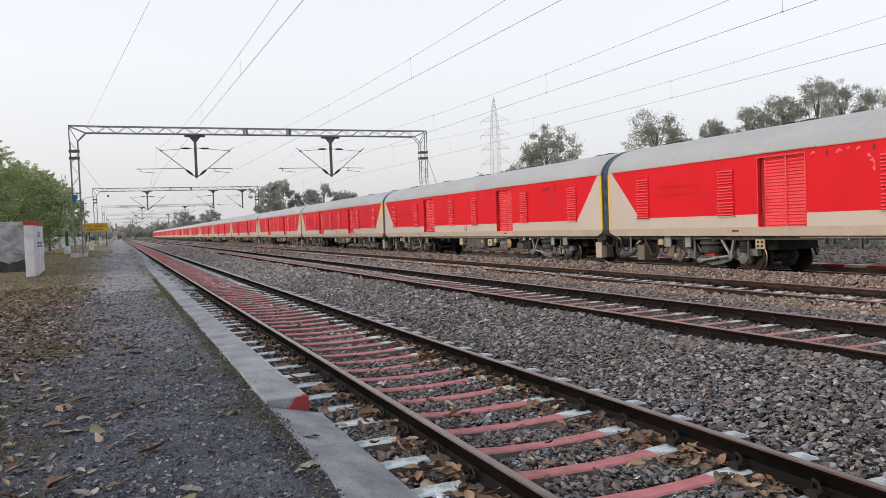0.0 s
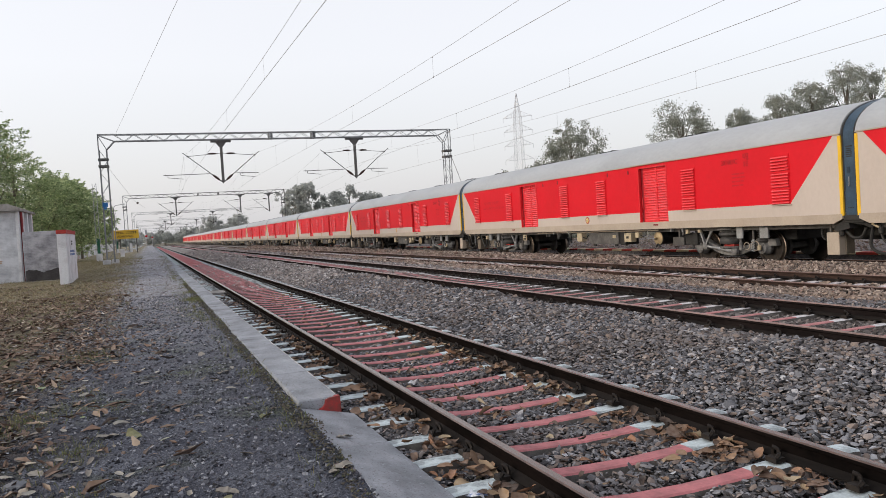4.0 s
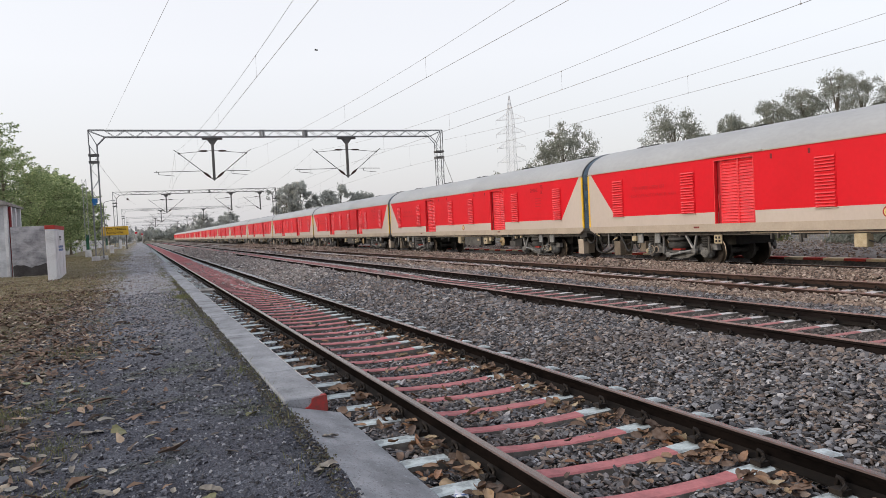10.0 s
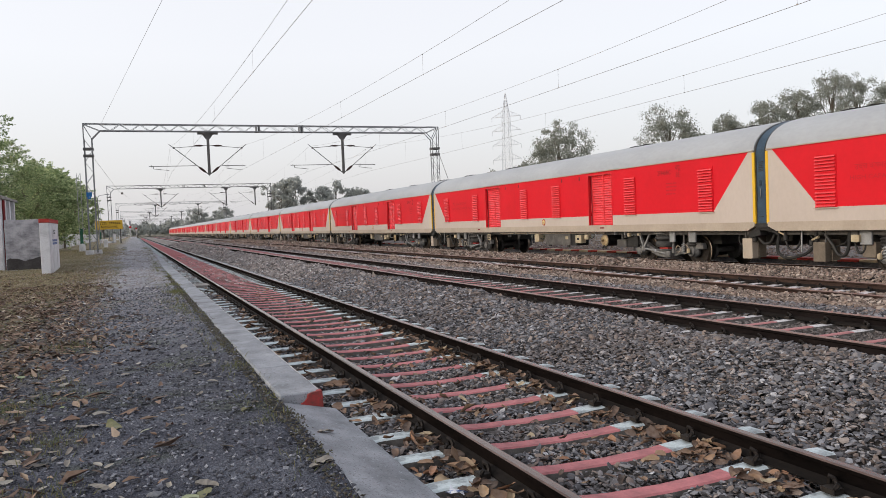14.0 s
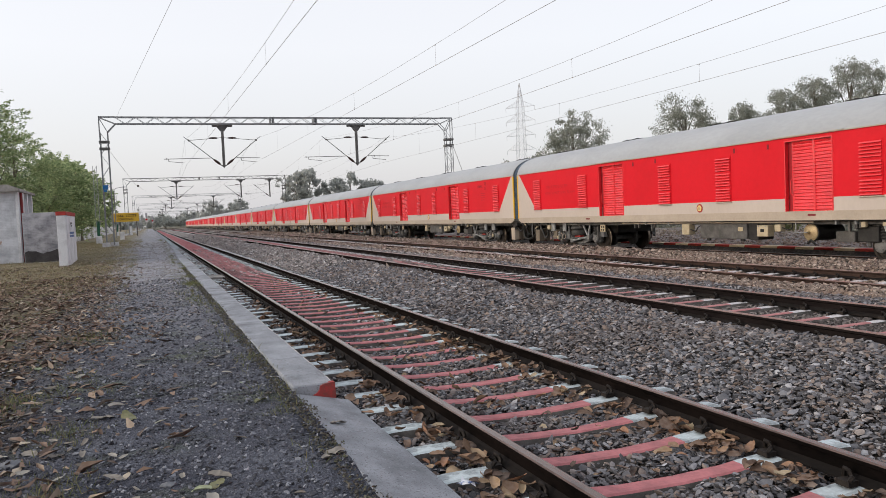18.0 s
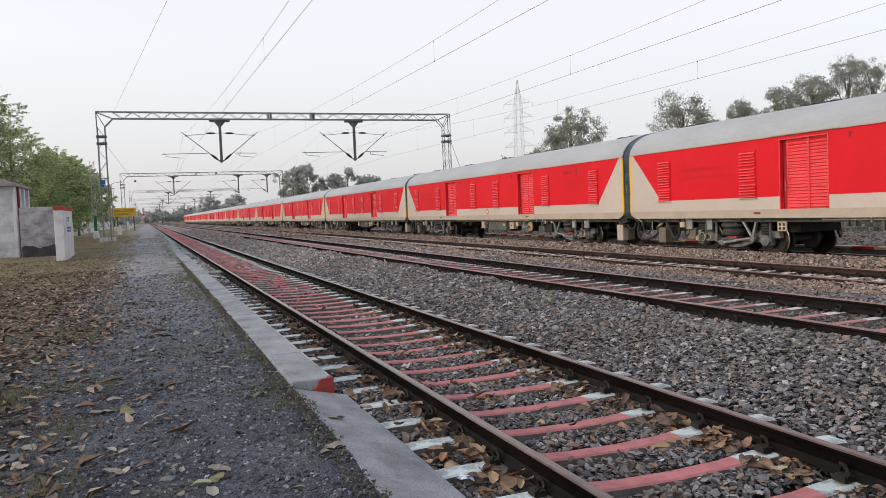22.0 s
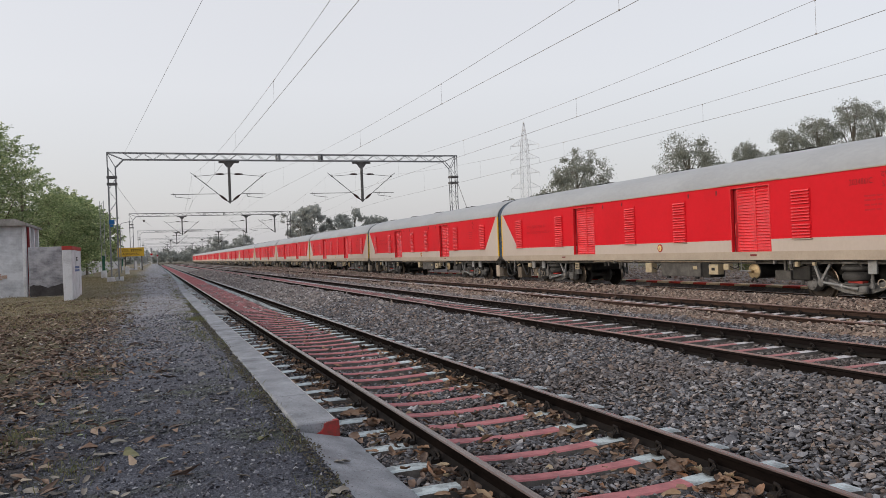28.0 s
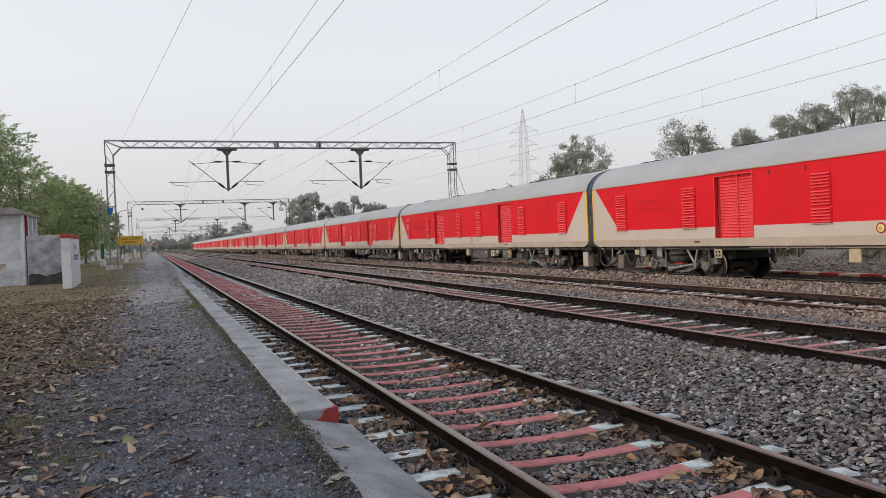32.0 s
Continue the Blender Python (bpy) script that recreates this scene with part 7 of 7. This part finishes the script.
scatter("track_leaves", "brown leaves heaped against the rails", (1.8, 4.35, 2.6, 13), 260, 0.048, ORANGELEAF, lambda x, y: np.full(len(x), -0.135), LEAVES, LEAVES_F, 0.7, "leaves", squash=(1, 1, 0.9), keep=rail_drift)


def by_kerb(x, y):
    p = np.array([max(0, noise.noise((a * 2.0, b * 0.8, 4)) + 0.1) for a, b in zip(x, y)])
    return np.random.rand(len(x)) < p * 1.6


scatter("grass_tufts", "low grass and weeds along the kerb", (0.80, 1.22, 4, 40), 420, 0.05, GRASS, beside, BLADE, BLADE_F, 0.6, "grass", squash=(1, 1, 1), keep=by_kerb)
scatter("grass_tufts", "sparse green and yellow weeds on the earth", (-8, -0.4, 3.5, 18), 260, 0.04, GRASS, beside, BLADE, BLADE_F, 0.7, "grass", squash=(1, 1, 1), keep=by_kerb)
scatter("grass_tufts", "dry grass verge beside the path", (-10, -0.6, 18, 75), 130, 0.065, GRASS, beside, BLADE, BLADE_F, 0.7, "grass", squash=(1, 1, 0.8), keep=by_kerb)
scatter("grass_tufts", "green grass strip between path and kerb", (0.45, 1.16, 14, 70), 300, 0.06, GRASS, beside, BLADE, BLADE_F, 0.7, "grass", squash=(1, 1, 0.8), keep=lambda x, y: by_kerb(x, y) & (np.random.rand(len(x)) < np.clip((x - 0.35) * 1.6, 0, 1)))
for i, (cx, cy, rad, num) in enumerate(((0.95, 21.2, 0.24, 300), (-0.67, 6.6, 0.24, 190), (0.99, 9.1, 0.18, 150), (-0.95, 12.1, 0.34, 180), (-0.62, 5.2, 0.26, 190), (-1.2, 8.0, 0.34, 170), (0.96, 6.4, 0.16, 120))):
    def tuft(x, y, cx=cx, cy=cy, rad=rad):
        return np.random.rand(len(x)) < np.exp(-((x - cx) ** 2 + ((y - cy) / 1.6) ** 2) / rad ** 2 * 2)
    scatter("weed_tuft", "small green weed tuft in the gravel", (cx - 0.6, cx + 0.6, cy - 0.9, cy + 0.9), num * 9, 0.042 if cy < 15 else 0.07, GRASS, beside, BLADE, BLADE_F, 0.6, "grass", squash=(1, 1, 1), keep=tuft)
scatter("path_gravel", "pale grit on the path", (-2.4, 1.1, 12, 60), 30, 0.022, STONE_PALE, beside, GRITS, OCTA_F, 1, "gravel", squash=(1, 1, 0.4), keep=lambda x, y: np.random.rand(len(x)) < 0.9)
scatter("dry_grass", "dry yellow grass on the earth beside the path", (-10, -0.5, 21, 70), 130, 0.085, DRYGRASS, beside, BLADE, BLADE_F, 0.9, "grass", squash=(1, 1, 0.6), keep=lambda x, y: np.random.rand(len(x)) < np.clip((-0.4 - x) * 0.7, 0, 0.9))
scatter("dry_grass", "dry weeds along the far platform", (19.6, 32, 4, 60), 16, 0.11, DRYGRASS, lambda x, y: np.full(len(x), 0.085), BLADE, BLADE_F, 0.6, "grass", squash=(1, 1, 1), keep=lambda x, y: np.random.rand(len(x)) < np.clip((x - 20) / 8, 0.1, 1))
scatter("platform_gravel", "loose gravel on the far platform", (19.2, 28, 4, 50), 26, 0.04, STONE_RUST, lambda x, y: np.full(len(x), 0.08), GRITS, OCTA_F, 1, "gravel", squash=(1, 1, 0.5), keep=lambda x, y: np.random.rand(len(x)) < 0.9)
scatter("path_stones", "larger loose stones on the path", (-3.2, 1.12, 3.0, 16), 26, 0.017, PEBBLE, beside, CHIPS, CHIPS_F, 0.5, "gravel", squash=(1, 1, 0.5), keep=lambda x, y: np.random.rand(len(x)) < 0.8)
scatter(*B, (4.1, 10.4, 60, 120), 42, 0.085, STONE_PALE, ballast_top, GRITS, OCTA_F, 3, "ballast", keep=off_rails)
scatter("brown_ballast_stones", "rust-brown crushed stone ballast", (10.4, 15.6, 60, 120), 34, 0.095, STONE_RUST, ballast_top, GRITS, OCTA_F, 3, "ballast", keep=off_rails)
scatter("kerb_soil", "crumbs of dark soil and moss lapping over the kerb", (1.02, 1.24, 3.2, 30), 1500, 0.0085, MOSS, lambda x, y: np.array([side_level(b) for b in y]) - 0.004, GRITS, OCTA_F, 1, "soil", squash=(1, 1, 0.5), keep=lambda x, y: np.random.rand(len(x)) < np.clip((1.17 - x) * 9 + 0.4 + np.sin(y * 2.3) * 0.3 + np.sin(y * 5.1) * 0.25, 0.0, 1))


def crumple(name, label, category, x, y, z, size, mat, seed, flat=0.5):
    """A crumpled scrap: a folded sheet with thickness."""
    rng = random.Random(seed)
    m = Mesh()
    n = 5
    pts = [[Vector(((i / (n - 1) - 0.5) * size + rng.uniform(-0.12, 0.12) * size, (j / (n - 1) - 0.5) * size * 0.8 + rng.uniform(-0.12, 0.12) * size, abs(rng.gauss(0, 0.16)) * size * flat)) for i in range(n)] for j in range(n)]
    v = [p for r in pts for p in r] + [p - Vector((0, 0, 0.002)) for r in pts for p in r]
    f = [(j * n + i, j * n + i + 1, (j + 1) * n + i + 1, (j + 1) * n + i) for j in range(n - 1) for i in range(n - 1)]
    m.add(v, f + [tuple(reversed([k + n * n for k in q])) for q in f])
    ob = thing(name, label, category, made=m, mats=mat)
    ob.location = (x, y, z)
    ob.rotation_euler = (0, 0, rng.uniform(0, 6))


def single_leaf(label, x, y, z, size, mat, seed):
    rng = random.Random(seed)
    sh = leaf_shape(rng.uniform(-0.1, 0.35), rng.uniform(-0.2, 0.8), 7)
    m = Mesh().add([Vector(p) * size + Vector([rng.gauss(0, 0.05) * size for _ in range(3)]) for p in sh], [tuple(int(i) for i in q) for q in leaf_faces(7)])
    leaf = thing("fallen_leaf", label, "leaf", "single fallen leaves", made=m, mats=mat)
    leaf.location = (x, y, z + 0.012)
    leaf.rotation_euler = (rng.uniform(-0.2, 0.2), rng.uniform(-0.2, 0.2), rng.uniform(0, 6))


crumple("plastic_wrapper", "blue and white plastic wrapper among the sleepers", "litter", 1.83, 4.52, -0.15, 0.13, BLUEWRAP, 1, 0.8)
crumple("paper_scrap", "crumpled white paper scrap between the rails", "litter", 2.64, 8.16, -0.16, 0.12, WHITEWASH, 2, 1.0)
crumple("paper_scrap", "small white paper scrap by the sleeper end", "litter", 3.57, 7.69, -0.15, 0.07, WHITEWASH, 3)
for i, (x, y, sz, mat) in enumerate([(0.33, 5.0, 0.075, PALELEAF), (0.30, 4.86, 0.07, GREENLEAF), (-0.25, 6.93, 0.11, GREENLEAF), (0.83, 6.87, 0.08, GREENLEAF), (-0.30, 5.28, 0.075, PALELEAF), (1.10, 5.12, 0.08, PALELEAF), (1.02, 5.0, 0.07, PALELEAF), (-0.46, 7.0, 0.10, PALELEAF), (0.54, 10.88, 0.09, PALELEAF), (-0.9, 6.2, 0.08, PALELEAF)]):
    single_leaf("green and yellow fallen leaf on the path" if mat is GREENLEAF else "pale dry fallen leaf on the path", x, y, ground_level(x, y), sz, mat, i + 40)
single_leaf("pale fallen leaf on the concrete kerb", 1.32, 5.99, -0.05, 0.07, PALELEAF, 60)
for x, y, sz in ((0.02, 5.0, 0.055), (-0.99, 5.96, 0.09)):
    rock = thing("loose_stone", "smooth blue-grey stone lying on the path", "stone", "loose stones on the path", made=Mesh().add([tuple(p) for p in STONES[3] * sz * np.array([1, 0.8, 0.4])], [tuple(int(i) for i in q) for q in ICO_F]), mats=BLUESTONE)
    rock.location = (x, y, ground_level(x, y) + sz * 0.2)


def build_far_side():
    """Bushes and dry growth behind the far platform."""
    rng = np.random.RandomState(77)
    for i in range(22):
        x, y = rng.uniform(27, 36), 8 + i * 3.4 + rng.uniform(-1, 1)
        bush = thing("scrub_bush", "dry dusty scrub bush behind the far platform", "bush", "scrub behind the far platform")
        bush.location = (x, y, 0)
        n = 900
        d = rng.normal(0, 1, (n, 3))
        d /= np.linalg.norm(d, axis=1)[:, None]
        at = d * (rng.uniform(0.2, 1.0, n) ** 0.5)[:, None] * np.array([1.4, 1.9, 0.8 + rng.rand() * 0.7])
        at[:, 2] = np.abs(at[:, 2])
        part("twigs", Mesh().tube((0, 0, -0.1), (0.1, 0.1, 0.8), 0.05, 5, r2=0.02), BARK, bush)
        part("foliage", swarm("foliage", SPRAY, SPRAY_F, at, turns(n, 2), rng.uniform(0.06, 0.17, (n, 1)) * np.ones((1, 3)), LEAF_B if i % 3 else GRASS), None, bush)


build_far_side()


BIRD_ROWS = [
    [(0, 834.2, 130.0, 387.9), (6, 105.1, 130.0, 58.4), (7.0, 77.9, 130.0, 42.9), (8, 61.3, 130.0, 39.3), (8.5, 54.1, 130.0, 36.9), (9, 46.4, 130.0, 34.5), (10, 29.9, 130.0, 32.5), (11, 15.5, 130.0, 33.0), (12, 1.5, 130.0, 34.5), (13, -11.5, 130.0, 32.4), (14, -25.2, 130.0, 31.5), (32, -136.7, 130.0, 47.3)],
    [(0, 484.4, 150.0, 290.7), (18, 127.3, 150.0, 60.3), (19.0, 94.7, 150.0, 42.7), (20, 69.8, 150.0, 52.6), (32, -115.3, 150.0, 103.6)],
    [(0, -58.0, 18.0, 3.2), (6.0, -9.9, 18.0, 3.3), (6.8, -3.6, 18.0, 3.8), (7.0, -2.12, 18.0, 4.18), (7.2, -0.58, 18.0, 4.64), (7.4, 1.21, 18.0, 5.04), (7.6, 3.11, 18.0, 5.57), (7.8, 5.12, 18.0, 6.08), (8.0, 7.27, 18.0, 6.71), (8.4, 11.6, 18.0, 8.5), (32, 220.0, 60.0, 110.0)],
    [(0, -50.0, 18.0, 3.0), (6.0, -8.2, 18.0, 3.2), (6.8, -3.2, 18.0, 3.85), (7.0, -2.17, 18.0, 4.28), (7.2, -1.18, 18.0, 4.77), (7.4, 0.14, 18.0, 5.57), (7.6, 1.08, 18.0, 6.4), (7.8, 1.98, 18.0, 7.22), (8.4, 4.8, 18.0, 9.9), (32, 130.0, 10.0, 110.0)],
]


def build_bird(k=1.0):
    bird = thing("bird", "small dark bird gliding over the line" if k == 1 else "small dark bird darting low across the line", "bird", "birds in the sky")
    part("body", Mesh().lathe([(-0.32 * k, 0.02 * k), (-0.15 * k, 0.08 * k), (0.1 * k, 0.1 * k), (0.3 * k, 0.06 * k), (0.4 * k, 0.01 * k)], (0, 0, 0), "y", 8), BLACK, bird)
    for s in (-1, 1):
        part("wing", Mesh().slab([(-0.12 * k, 0.0), (0.16 * k, 0.0), (0.10 * k, 0.03 * k), (-0.1 * k, 0.03 * k)], 0.05 * s * k, 0.62 * s * k), BLACK, bird)
    return bird


birds = [build_bird(), build_bird(), build_bird(0.2), build_bird(0.2)]
motions()
